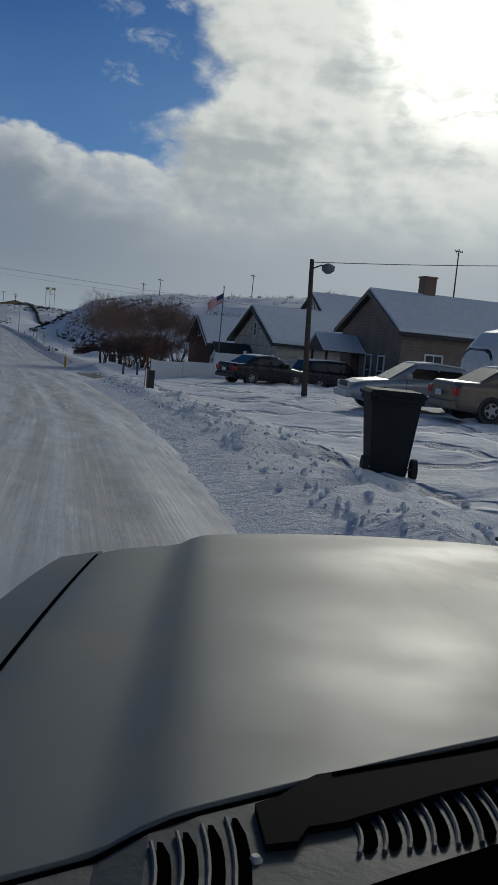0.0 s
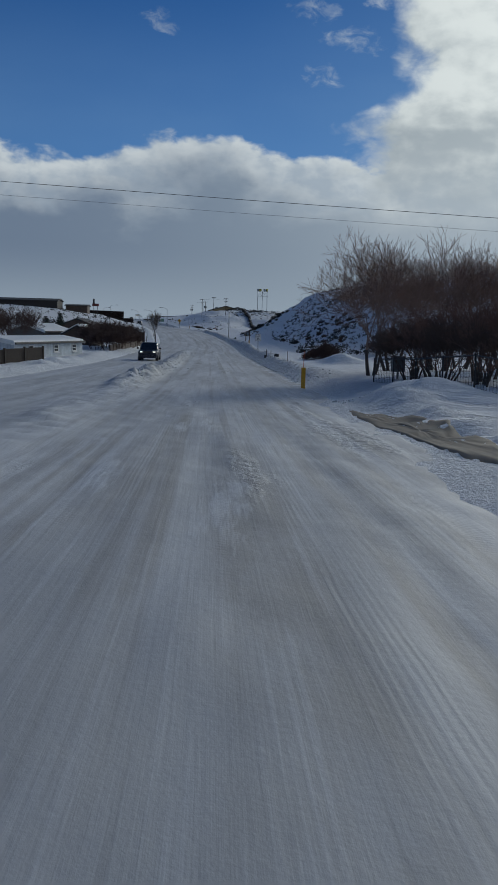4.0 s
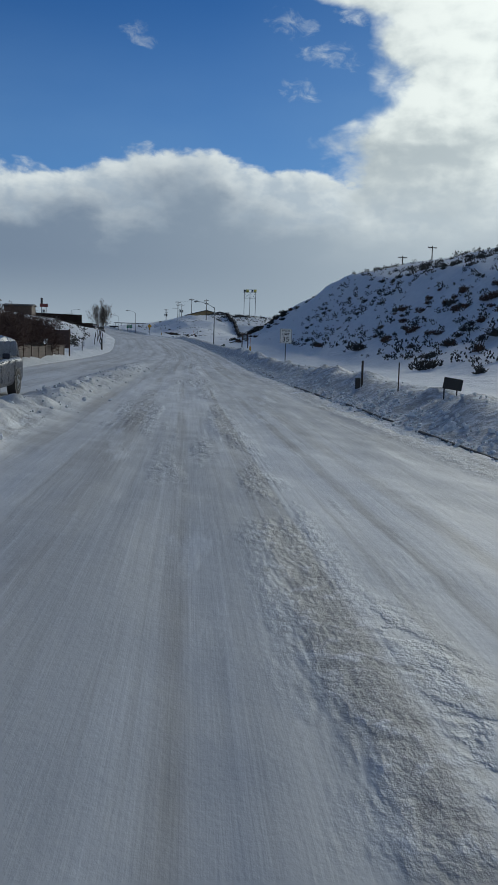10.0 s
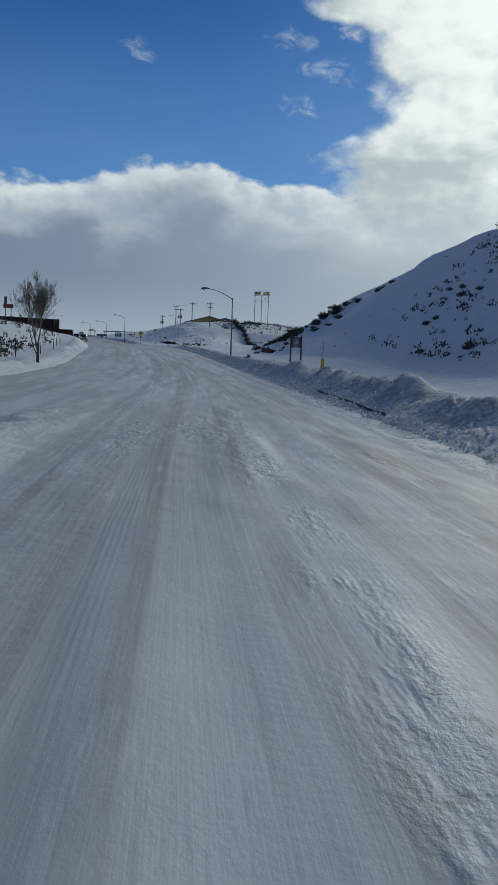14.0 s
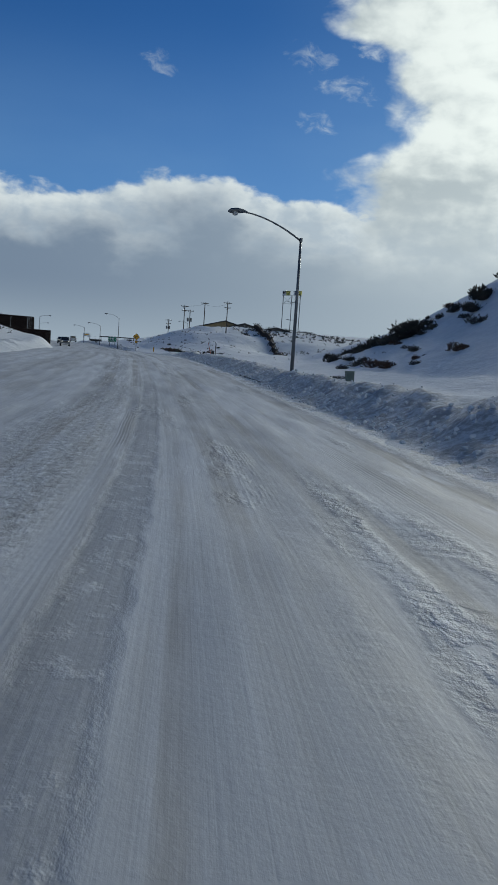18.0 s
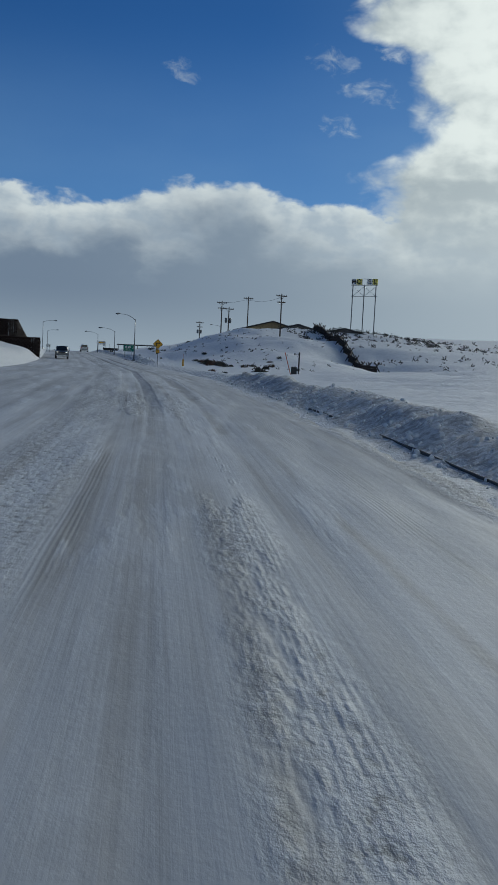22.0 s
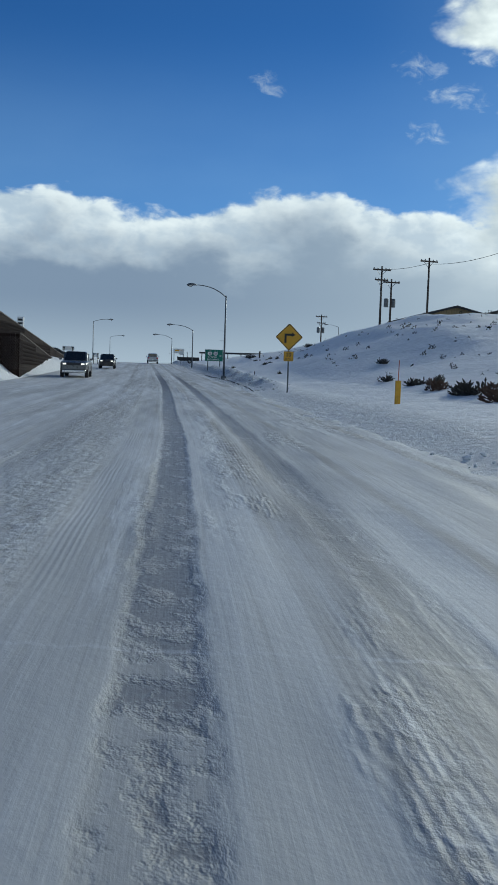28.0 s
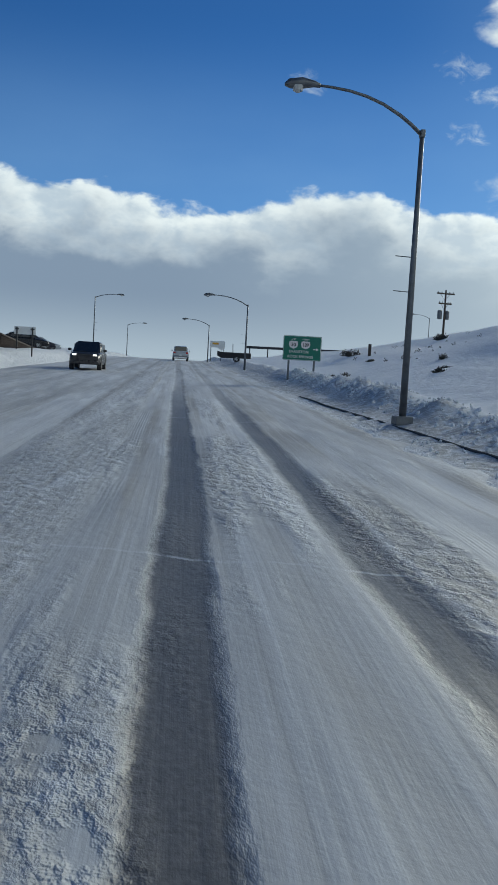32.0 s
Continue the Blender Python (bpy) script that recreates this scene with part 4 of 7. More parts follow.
    box(bm, xf - 0.06, xf + 0.012, -w * 0.5, w * 0.5, zl - 0.1, zl + 0.08, 0.02)
    part("grille", bm, DARK_TRIM, t)
    if snow:
        bm = loft([section(px, w * k * 0.86, z1 - 0.01, z1 + 0.05, 0.03) for px, k, z0, z1 in cab[1:-1]])
        part("snow_cap", bm, SNOW, t)
    return t


SEDAN = dict(width=1.8, body=[(-2.4, .86, .42, .92), (-2.3, .96, .26, 1.0), (-1.5, 1, .2, 1.02), (0, 1, .2, .98), (1.2, 1, .2, .92), (2.0, .98, .22, .82), (2.42, .84, .3, .68)],
             cabin=[(-1.75, .86, .9, .99), (-1.0, .84, .9, 1.4), (-0.2, .84, .9, 1.46), (0.4, .84, .9, 1.42), (1.2, .86, .86, .93)], side_glass=[(-0.95, -0.28), (-0.2, 0.45)], rake=(0.12, 0.3),
             glass_z=(1.0, 1.36), windscreen=((1.2, .93), (0.42, 1.42)), rear_window=((-1.72, 1.0), (-1.0, 1.4)), wheel=0.32, axles=(-1.4, 1.45), lamp_z=.68, mirror=0.75, door_lines=(-0.25, 0.75, -1.05))
SUV = dict(width=1.88, body=[(-2.3, .9, .4, 1.05), (-2.2, .98, .32, 1.1), (0, 1, .28, 1.08), (1.1, 1, .28, 1.04), (2.0, .97, .3, .95), (2.36, .86, .38, .8)],
           cabin=[(-2.2, .88, 1.0, 1.1), (-1.9, .86, 1.0, 1.62), (-0.6, .86, 1.0, 1.7), (0.35, .86, 1.0, 1.66), (1.25, .88, .98, 1.04)], side_glass=[(-1.7, -0.95), (-0.85, -0.15), (-0.05, 0.5)], rake=(0.04, 0.25),
           glass_z=(1.1, 1.55), windscreen=((1.25, 1.04), (0.37, 1.66)), rear_window=((-2.18, 1.15), (-1.92, 1.6)), wheel=0.36, axles=(-1.35, 1.4), lamp_z=.84, mirror=0.8, door_lines=(-0.1, 0.8, -0.95))
PICKUP = dict(width=1.98, body=[(-2.9, .95, .62, 1.18), (-2.8, .98, .5, 1.22), (-1.0, 1, .42, 1.22), (0.9, 1, .4, 1.2), (1.5, 1, .42, 1.18), (2.5, .98, .46, 1.12), (2.85, .9, .5, 1.02)],
              cabin=[(-0.95, .88, 1.1, 1.22), (-0.8, .87, 1.1, 1.8), (0.1, .87, 1.1, 1.88), (0.75, .87, 1.1, 1.84), (1.45, .88, 1.1, 1.2)], side_glass=[(-0.65, -0.05), (0.05, 0.8)], rake=(0.02, 0.3),
              glass_z=(1.24, 1.74), windscreen=((1.45, 1.2), (0.77, 1.84)), rear_window=((-0.95, 1.25), (-0.82, 1.78)), wheel=0.4, axles=(-1.75, 1.85), lamp_z=.92, mirror=1.0, door_lines=(0.0, 1.0, -0.85), bumper=CHROME)


# houses ---------------------------------------------------------------
def boards(name, color, pitch=0.18, rough=0.75, upright=False):
    """Painted boarding with shadow gaps, weathered."""
    def make(n):
        c = obj_coord(n)
        s = n.add("ShaderNodeSeparateXYZ", {0: c}).outputs
        axis = s[2] if not upright else n.math("ADD", s[0], s[1])
        f = n.math("FRACT", n.math("DIVIDE", axis, pitch))
        a, b = n.noise(c, 1.2, 5.0), n.noise(n.scaled(c, 2, 2, 20), 1.0, 4.0)
        t = n.math("ADD", n.math("MULTIPLY", a, 0.6), n.math("MULTIPLY", b, 0.4))
        col = n.mix(n.step(t, 0.3, 0.7), tuple(v * 0.75 for v in color), tuple(min(1, v * 1.2) for v in color))
        surface(n, n.mix(n.step(f, 0.90, 0.97), col, tuple(v * 0.45 for v in color)), rough, 0.0, f, 0.5, 0.02)
    return material(name, make)


TAN_BOARD = boards("tan_boarding", (0.22, 0.17, 0.135))
CREAM = boards("cream_stucco", (0.5, 0.46, 0.38), 0.6)
RED_BOARD = boards("red_boarding", (0.115, 0.04, 0.035))
BLUE_WHITE = boards("pale_blue_siding", (0.55, 0.60, 0.66), 0.3, upright=True)
BROWN_BOARD = boards("brown_boarding", (0.10, 0.07, 0.055), 0.25)
YELLOW_BOARD = boards("ochre_boarding", (0.34, 0.26, 0.14), 0.3, upright=True)
GREY_BOARD = boards("grey_boarding", (0.14, 0.135, 0.13), 0.25)
SHINGLE = boards("dark_shingles", (0.05, 0.048, 0.046), 0.14)
BRICK_RED = mat("chimney_brick", (0.19, 0.13, 0.10), 0.85, scale=12)


def house_window(parent, at, turn, w, h, bars=1):
    """A window with a deep frame on a wall face; at is the centre on the outer face, facing local -y."""
    win = new("window")
    win.parent, win.matrix_local = parent, pose(*at, 0, 0, turn)
    bm = bmesh.new()
    box(bm, -w / 2, w / 2, -0.02, 0.03, -h / 2, h / 2)
    part("pane", bm, GLASS, win)
    for a in ((-w / 2 - 0.09, -w / 2, -h / 2 - 0.09, h / 2 + 0.09), (w / 2, w / 2 + 0.09, -h / 2 - 0.09, h / 2 + 0.09), (-w / 2, w / 2, h / 2, h / 2 + 0.09), (-w / 2, w / 2, -h / 2 - 0.09, -h / 2)):
        bm = bmesh.new()
        box(bm, a[0], a[1], -0.06, 0.03, a[2], a[3], 0.006)
        part("frame", bm, WHITE_PAINT, win)
    for k in range(bars):
        bm = bmesh.new()
        box(bm, -w / 2, w / 2, -0.045, 0.0, -0.03, 0.03) if k == 0 else box(bm, -0.025, 0.025, -0.045, 0.0, -h / 2, h / 2)
        part("sash_bar", bm, WHITE_PAINT, win)
    bm = bmesh.new()
    box(bm, -w / 2 - 0.14, w / 2 + 0.14, -0.12, -0.06, -h / 2 - 0.14, -h / 2 - 0.09)
    part("sill", bm, WHITE_PAINT, win)
    return win


def gable_house(at, turn, length, width, eave, peak, label, wall, roof=None, snow=True, over=0.35, trim=None, category="house", group="", deep=0.16, name="house", snow_side=(1, 1)):
    """Ridge along local x from 0 to length, width along y from 0, walls to eave, ridge at peak."""
    t = thing(name, at, turn, label, category, group)
    roof, trim = roof or SHINGLE, trim or WHITE_PAINT
    for y0, y1, x0, x1 in ((0, 0.18, 0, length), (width - 0.18, width, 0, length)):
        bm = bmesh.new()
        box(bm, x0, x1, y0, y1, -0.8, eave)
        part("wall", bm, wall, t)
    for x0 in (0.0, length - 0.18):
        bm = bmesh.new()
        prism(bm, [(0.181, -0.8), (width - 0.181, -0.8), (width - 0.181, eave), (width / 2, peak - 0.02), (0.181, eave)], x0, x0 + 0.18, "x")
        part("gable_wall", bm, wall, t)
    slope = (peak - eave) / (width / 2)
    for side in (0, 1):
        def pt(d, lift):
            # d metres in from the eave, across the slope
            y = -over + d if side == 0 else width + over - d
            return (y, eave + slope * (d - over) + lift)
        far = width / 2 + over
        bm = bmesh.new()
        prism(bm, [pt(0, 0), pt(far, 0), pt(far, 0.14), pt(0, 0.14)], -over, length + over, "x")
        part("roof", bm, roof, t)
        if snow and snow_side[side]:
            bm = bmesh.new()
            prism(bm, [pt(0.1, 0.142), pt(far, 0.142), pt(far, 0.142 + deep), pt(0.2, 0.142 + deep)], -over + 0.08, length + over - 0.08, "x")
            part("roof_snow", bm, SNOW, t, "settled snow on the roof")
        for x0 in (-over - 0.03, length + over):
            bm = bmesh.new()
            prism(bm, [pt(0, -0.1), pt(far, -0.1), pt(far, 0.15), pt(0, 0.15)], x0, x0 + 0.03, "x")
            part("bargeboard", bm, trim, t)
        bm = bmesh.new()
        y = -over - 0.1 if side == 0 else width + over
        box(bm, -over, length + over, y, y + 0.1, eave - slope * over - 0.02, eave - slope * over + 0.12, 0.02)
        part("gutter", bm, DARK_TRIM, t)
    return t


def chimney(parent, x, y, z0, z1, w=0.6):
    bm = bmesh.new()
    box(bm, x - w / 2, x + w / 2, y - w / 2, y + w / 2, z0, z1 - 0.1)
    box(bm, x - w / 2 - 0.06, x + w / 2 + 0.06, y - w / 2 - 0.06, y + w / 2 + 0.06, z1 - 0.1, z1, 0.02)
    return part("chimney", bm, BRICK_RED, parent, "brick chimney")


def sage_mesh(seed, size, blades=90):
    """A low sagebrush clump: small leafy sprigs filling a few uneven domes, on short woody stems."""
    rnd = random.Random(seed)
    st = Sticks(3)
    domes = [(rnd.gauss(0, 0.27), rnd.gauss(0, 0.27), rnd.uniform(0.25, 0.5), rnd.uniform(0.35, 0.75)) for _ in range(rnd.randint(2, 5))]
    for _ in range(blades):
        cx_, cy_, r, h = rnd.choice(domes)
        a, e, k = rnd.uniform(0, 6.28), math.asin(rnd.uniform(0.0, 1.0)), rnd.uniform(0.45, 1.0)
        p = Vector((cx_ + math.cos(a) * math.cos(e) * r * k, cy_ + math.sin(a) * math.cos(e) * r * k, math.sin(e) * h * k)) * size
        d = Vector((math.cos(a) * math.cos(e) + rnd.gauss(0, .4), math.sin(a) * math.cos(e) + rnd.gauss(0, .4), math.sin(e) + 0.35)).normalized()
        q = p + d * size * rnd.uniform(0.10, 0.22)
        st.add(p - d * 0.05 * size, (p + q) / 2, 0.010 * size, 0.034 * size)
        st.add((p + q) / 2, q, 0.034 * size, 0.006 * size)
        if rnd.random() < 0.3:
            st.add(Vector((cx_ * 0.4, cy_ * 0.4, -0.05)) * size, p, 0.014 * size, 0.008 * size)
    return st


# ---- the houses and yards before the junction ----
def on(x, y, dz=0.0):
    return (x, y, ground_z(x, y) + dz)


def wheelie_bin(x, y, turn):
    t = thing("wheelie_bin", on(x, y, -0.02), turn, "dark grey plastic wheeled rubbish bin standing in snow", "bin")
    m = material("bin_plastic", lambda n: surface(n, n.mix(n.noise(obj_coord(n), 7.0, 5.0), (0.018, 0.02, 0.023), (0.03, 0.032, 0.036)), 0.75, 0.0, n.noise(obj_coord(n), 60.0), 0.1, 0.004, Specular_IOR_Level=0.15))
    bm = bmesh.new()
    rows = []
    for z, w, d in ((0.02, 0.24, 0.27), (0.12, 0.255, 0.29), (0.12, 0.25, 0.285), (0.95, 0.33, 0.37), (0.95, 0.36, 0.40), (1.02, 0.36, 0.40)):
        rows.append([(sx * w, sy * d, z) for sx, sy in ((-1, -1), (-.85, -1.06), (.85, -1.06), (1, -1), (1, 1), (-1, 1))])
    part("body", loft(rows), m, t)
    part("lid", loft([[(sx * w, sy * d, z) for sx, sy in ((-1, -1), (1, -1), (1, 1), (-1, 1))] for z, w, d in ((1.022, 0.38, 0.43), (1.06, 0.385, 0.435), (1.10, 0.33, 0.38))]), m, t, "closed lid")
    bm = bmesh.new()
    tube(bm, [(-0.28, 0.40, 1.0), (-0.28, 0.5, 1.0), (0.28, 0.5, 1.0), (0.28, 0.40, 1.0)], 0.018, 6)
    part("handle", bm, m, t)
    for s in (-1, 1):
        bm = bmesh.new()
        tube(bm, [(s * 0.3, 0.27, 0.13), (s * 0.37, 0.27, 0.13)], 0.14, 14)
        part("wheel", bm, TYRE, t)
        bm = bmesh.new()
        box(bm, s * 0.15 - 0.02, s * 0.15 + 0.02, -0.345, -0.30, 0.15, 0.9)
        part("rib", bm, m, t)
    bm = bmesh.new()
    tube(bm, [(-0.37, 0.27, 0.13), (0.37, 0.27, 0.13)], 0.014, 6)
    part("axle", bm, GALV, t)
    return t


wheelie_bin(6.05, 12.3, 165).scale = (1.1, 1.1, 1.18)

SILVER = mat("silver_paint", (0.42, 0.44, 0.46), 0.35, 0.5, 0.08)
GOLD = mat("champagne_paint", (0.22, 0.18, 0.14), 0.4, 0.4, 0.15)
NIGHT = mat("black_paint", (0.015, 0.016, 0.02), 0.25, 0.2, 0.2)
NAVY = mat("dark_blue_paint", (0.02, 0.022, 0.035), 0.3, 0.3, 0.2)
vehicle("sedan", 13.1, 24.8, 172, "silver sedan parked in the snowy yard, snow on its roof", "car", SILVER, SEDAN)
vehicle("sedan", 14.3, 21.2, -3, "champagne-coloured sedan with a snowy boot lid", "car", GOLD, SEDAN)
vehicle("sedan", 14.4, 44.4, 20, "black sedan parked before a white fence", "car", NIGHT, SEDAN)
vehicle("suv", 19.3, 47.0, 10, "dark sport utility vehicle parked by the porch", "car", NAVY, SUV)

# camper with a rounded nose
def camper(x, y, turn):
    t = thing("camper", on(x, y, 0.0), turn, "white camper van with a rounded nose and a dark windscreen", "camper")
    part("body", loft([section(px, h, z0, z1, 0.4) for px, h, z0, z1 in ((-3.2, 1.1, .5, 2.6), (-3.0, 1.18, .45, 2.75), (1.6, 1.18, .45, 2.8), (2.4, 1.12, .5, 2.6), (2.9, .95, .55, 2.1), (3.1, .7, .7, 1.5))]), WHITE_PAINT, t)
    part("windscreen", loft([section(px, h, z0, z1, 0.3) for px, h, z0, z1 in ((1.9, 1.16, 1.55, 2.45), (2.5, 1.1, 1.5, 2.4), (2.95, .85, 1.4, 2.0))]), GLASS, t)
    for s in (-1, 1):
        for x0 in (-2.4, -0.4):
            bm = bmesh.new()
            box(bm, x0, x0 + 1.1, s * 1.18 - 0.012, s * 1.18 + 0.012, 1.5, 2.1)
            part("side_window", bm, GLASS, t)
        for ax in (-1.8, 1.6):
            wheel(t, ax, s * 1.17, 0.36)
    bm = bmesh.new()
    box(bm, 2.7, 3.2, -0.85, 0.85, 0.4, 0.65, 0.06)
    part("front_bumper", bm, DARK_TRIM, t)


camper(19.1, 27.0, 182)

# tan house with porch and chimney
z0 = ground_z(24, 46) - 0.1
h1 = gable_house((21.8, 44.0, z0), 0, 12.5, 8.2, 2.65 - z0, 4.75 - z0, "tan clapboard house with a snowy gable roof and a brick chimney", TAN_BOARD, over=0.4, trim=TAN_BOARD)
for wx in (2.0, 8.5):
    house_window(h1, (wx, 0.0, 1.75), 0, 0.95, 1.5, 2)
for wy in (2.2, 3.9):
    house_window(h1, (0.0, wy, 1.4), 270, 0.7, 1.6, 1)
chimney(h1, 3.4, 4.3, 4.4 - z0, 6.05 - z0, 0.75)
bm = bmesh.new()
tube(bm, [(9.5, 2.2, 3.2 - z0), (9.5, 2.2, 4.6 - z0), (9.5, 2.2, 4.62 - z0), (9.5, 2.2, 4.8 - z0)], [0.1, 0.1, 0.16, 0.12], 10)
part("flue", bm, GALV, h1)
porch = new("porch")
porch.parent, porch.location = h1, (-2.4, 4.6, 0)
for py in (0.1, 2.4):
    bm = bmesh.new()
    box(bm, 0.05, 0.17, py, py + 0.12, -0.5, 2.2)
    part("porch_post", bm, DARK_TRIM, porch)
bm = bmesh.new()
prism(bm, [(-0.2, 2.2), (2.8, 2.2), (1.3, 3.1)], -0.2, 2.3, "x")
part("porch_roof", bm, DARK_TRIM, porch)
bm = bmesh.new()
prism(bm, [(-0.25, 2.26), (1.3, 3.16), (2.85, 2.26), (2.85, 2.36), (1.3, 3.28), (-0.25, 2.36)], -0.25, 2.35, "x")
part("porch_snow", bm, SNOW, porch)
bm = bmesh.new()
box(bm, 0, 2.3, 0, 2.6, -0.6, 0.25)
part("porch_floor", bm, BROWN_BOARD, porch)
bm = bmesh.new()
box(bm, 2.28, 2.4, 0.7, 1.65, 0.25, 2.2)
part("front_door", bm, BROWN_BOARD, porch, "brown front door")

# cream house with dark trim and a small entrance gable
z0 = ground_z(21, 62) - 0.1
h2 = gable_house((19.9, 59.0, z0), 0, 13, 10.5, 1.3 - z0 + 0.1, 3.75 - z0, "cream stucco house with dark trim and a snowy roof", CREAM, over=0.5, trim=DARK_TRIM)
house_window(h2, (0.0, 5.2, 3.75 - z0 - 1.5), 270, 0.5, 0.9, 1)
house_window(h2, (0.0, 2.2, 0.9), 270, 1.0, 0.8, 1)
entry = gable_house((17.4, 63.6, z0), 0, 2.5, 3.6, 1.2, 2.2, "small white entrance porch with a dark gable roof", WHITE_PAINT, over=0.3, trim=DARK_TRIM, snow=False, name="entrance_porch", category="porch")
house_window(entry, (0.0, 1.1, 0.7), 270, 1.0, 0.7, 2)
house_window(entry, (0.0, 2.5, 0.7), 270, 1.0, 0.7, 2)
bm = bmesh.new()
box(bm, -0.03, 0.0, 1.55, 2.05, 1.45, 1.75)
part("wall_plaque", bm, BLACK_INK, entry, "dark wall plaque")

# red house with a steep roof
z0 = ground_z(21, 84) - 0.1
h3 = gable_house((20.8, 80.8, z0), 0, 11, 8.2, 0.8 - z0, 3.1 - z0, "dark red boarded house with a white-edged snowy roof", RED_BOARD, over=0.45)
house_window(h3, (0.0, 4.1, 3.2 - z0 - 1.35), 270, 0.8, 0.9, 1)
bm = bmesh.new()
tube(bm, [(7, 2.5, 1.5), (7, 2.5, 4.2 - z0)], 0.12, 8)
part("flue", bm, GALV, h3)
# pale house behind
z0 = ground_z(35, 88) - 0.1
h4 = gable_house((34.0, 86.0, z0), 0, 11, 8, 4.4 - z0, 6.7 - z0, "pale house with a dark-edged gable", CREAM, over=0.4, trim=DARK_TRIM)
house_window(h4, (0.0, 3.6, 6.7 - z0 - 1.2), 270, 0.4, 0.6, 1)
house_window(h4, (0.0, 4.4, 6.7 - z0 - 1.2), 270, 0.4, 0.6, 1)

# white yard fence: low panels by the road, high ones further in
def fence_run(name, label, a, b, h, step, material_, cap=True, group=""):
    n = max(1, round((Vector(b) - Vector(a)).length / step))
    ang = math.degrees(math.atan2(b[1] - a[1], b[0] - a[0]))
    t = thing(name, on(*a), ang, label, "fence", group)
    base = t.matrix_world.translation.z
    L = (Vector(b) - Vector(a)).length / n
    for i in range(n + 1):
        f = i / n
        x, y = a[0] + (b[0] - a[0]) * f, a[1] + (b[1] - a[1]) * f
        dz = ground_z(x, y) - base
        bm = bmesh.new()
        box(bm, i * L - 0.065, i * L + 0.065, -0.065, 0.065, dz - 0.4, dz + h + 0.08, 0.01)
        if cap:
            box(bm, i * L - 0.085, i * L + 0.085, -0.085, 0.085, dz + h + 0.08, dz + h + 0.12, 0.01)
        part("post", bm, material_, t)
        if i < n:
            x2, y2 = a[0] + (b[0] - a[0]) * (i + 1) / n, a[1] + (b[1] - a[1]) * (i + 1) / n
            dz = (dz + ground_z(x2, y2) - base) / 2
            for k in range(8):
                bm = bmesh.new()
                w = (L - 0.13) / 8
                x0 = i * L + 0.065 + k * w
                box(bm, x0 + 0.002, x0 + w - 0.002, -0.015, 0.015, dz - 0.35, dz + h)
                part("board", bm, material_, t)
            for zz in (0.15, h - 0.1):
                bm = bmesh.new()
                box(bm, i * L + 0.065, (i + 1) * L - 0.065, -0.03, 0.03, dz + zz, dz + zz + 0.1)
                part("rail", bm, material_, t)
    return t


VINYL = mat("white_vinyl", (0.74, 0.75, 0.77), 0.5, vary=0.06)
fence_run("vinyl_fence", "low white vinyl fence panels round a snowy yard", (9.6, 49.6), (13.4, 50.6), 0.85, 1.9, VINYL)
fence_run("vinyl_fence", "high white vinyl fence panels behind parked cars", (13.4, 50.6), (25.0, 54.0), 1.4, 2.0, VINYL)

# flagpole
fx, fy = 16.1, 60.0
t = thing("flagpole", on(fx, fy), 0, "tall grey flagpole with a striped flag blowing", "flagpole")
zt = 4.75 - ground_z(fx, fy)
bm = bmesh.new()
tube(bm, [(0, 0, -0.3), (0, 0, zt)], [0.05, 0.03], 8)
part("pole", bm, GALV, t)
bm = bmesh.new()
tube(bm, [(0, 0, zt), (0, 0, zt + 0.12)], 0.06, 8)
part("finial", bm, CHROME, t)
FLAG = [mat("flag_red", (0.42, 0.03, 0.04), 0.8), mat("flag_white", (0.7, 0.7, 0.7), 0.8), mat("flag_blue", (0.03, 0.04, 0.16), 0.8)]
for k in range(13):
    bm = bmesh.new()
    x0 = 0.0 if k > 6 else 0.55
    rows = []
    for i in range(8):
        f = i / 7
        q = (x0 + (1.35 - x0) * f) * 0.78
        droop = -0.75 * q
        yy = 0.12 * math.sin(q * 5)
        rows.append((-q, yy, zt - 0.35 - k * 0.05 + droop * 0.9, zt - 0.35 - (k + 1) * 0.05 + droop * 0.9))
    for a, b in zip(rows, rows[1:]):
        for off in (0.0, 0.006):
            bm.faces.new([bm.verts.new(p) for p in ((a[0], a[1] + off, a[2]), (b[0], b[1] + off, b[2]), (b[0], b[1] + off, b[3]), (a[0], a[1] + off, a[3]))])
    part("flag_stripe", bm, FLAG[k % 2], t)
bm = bmesh.new()
for off in (0.0, 0.006):
    bm.faces.new([bm.verts.new(p) for p in ((0, off - 0.003, zt - 0.35), (-0.43, 0.10 + off, zt - 0.64), (-0.43, 0.10 + off, zt - 0.99), (0, off - 0.003, zt - 0.70))])
part("flag_canton", bm, FLAG[2], t)

# yard-light pole with its wire
t = utility_pole(12.15, 32.2, 4.65, "dark wooden pole with a yard light in a snowy yard", arms=0, name="light_pole", group="")
h = 4.65 - ground_z(12.15, 32.2)
t.rotation_euler = (0, -0.045, 0)
bm = bmesh.new()
tube(bm, [(0, 0, h - 0.35), (0.35, -0.1, h - 0.2), (0.55, -0.15, h - 0.25)], 0.03, 6)
part("arm", bm, GALV, t)
bm = bmesh.new()
tube(bm, [(0.6, -0.16, h - 0.12), (0.6, -0.16, h - 0.2), (0.6, -0.16, h - 0.38), (0.6, -0.16, h - 0.5)], [0.06, 0.25, 0.24, 0.1], 12)
part("lamp_head", bm, GALV, t, "round yard light")


def wire(name, label, pts, r=0.012):
    bm = bmesh.new()
    tube(bm, pts, r, 5)
    ob = link_mesh(name, bm, BLACK)
    return tagged(ob, label, "cable")


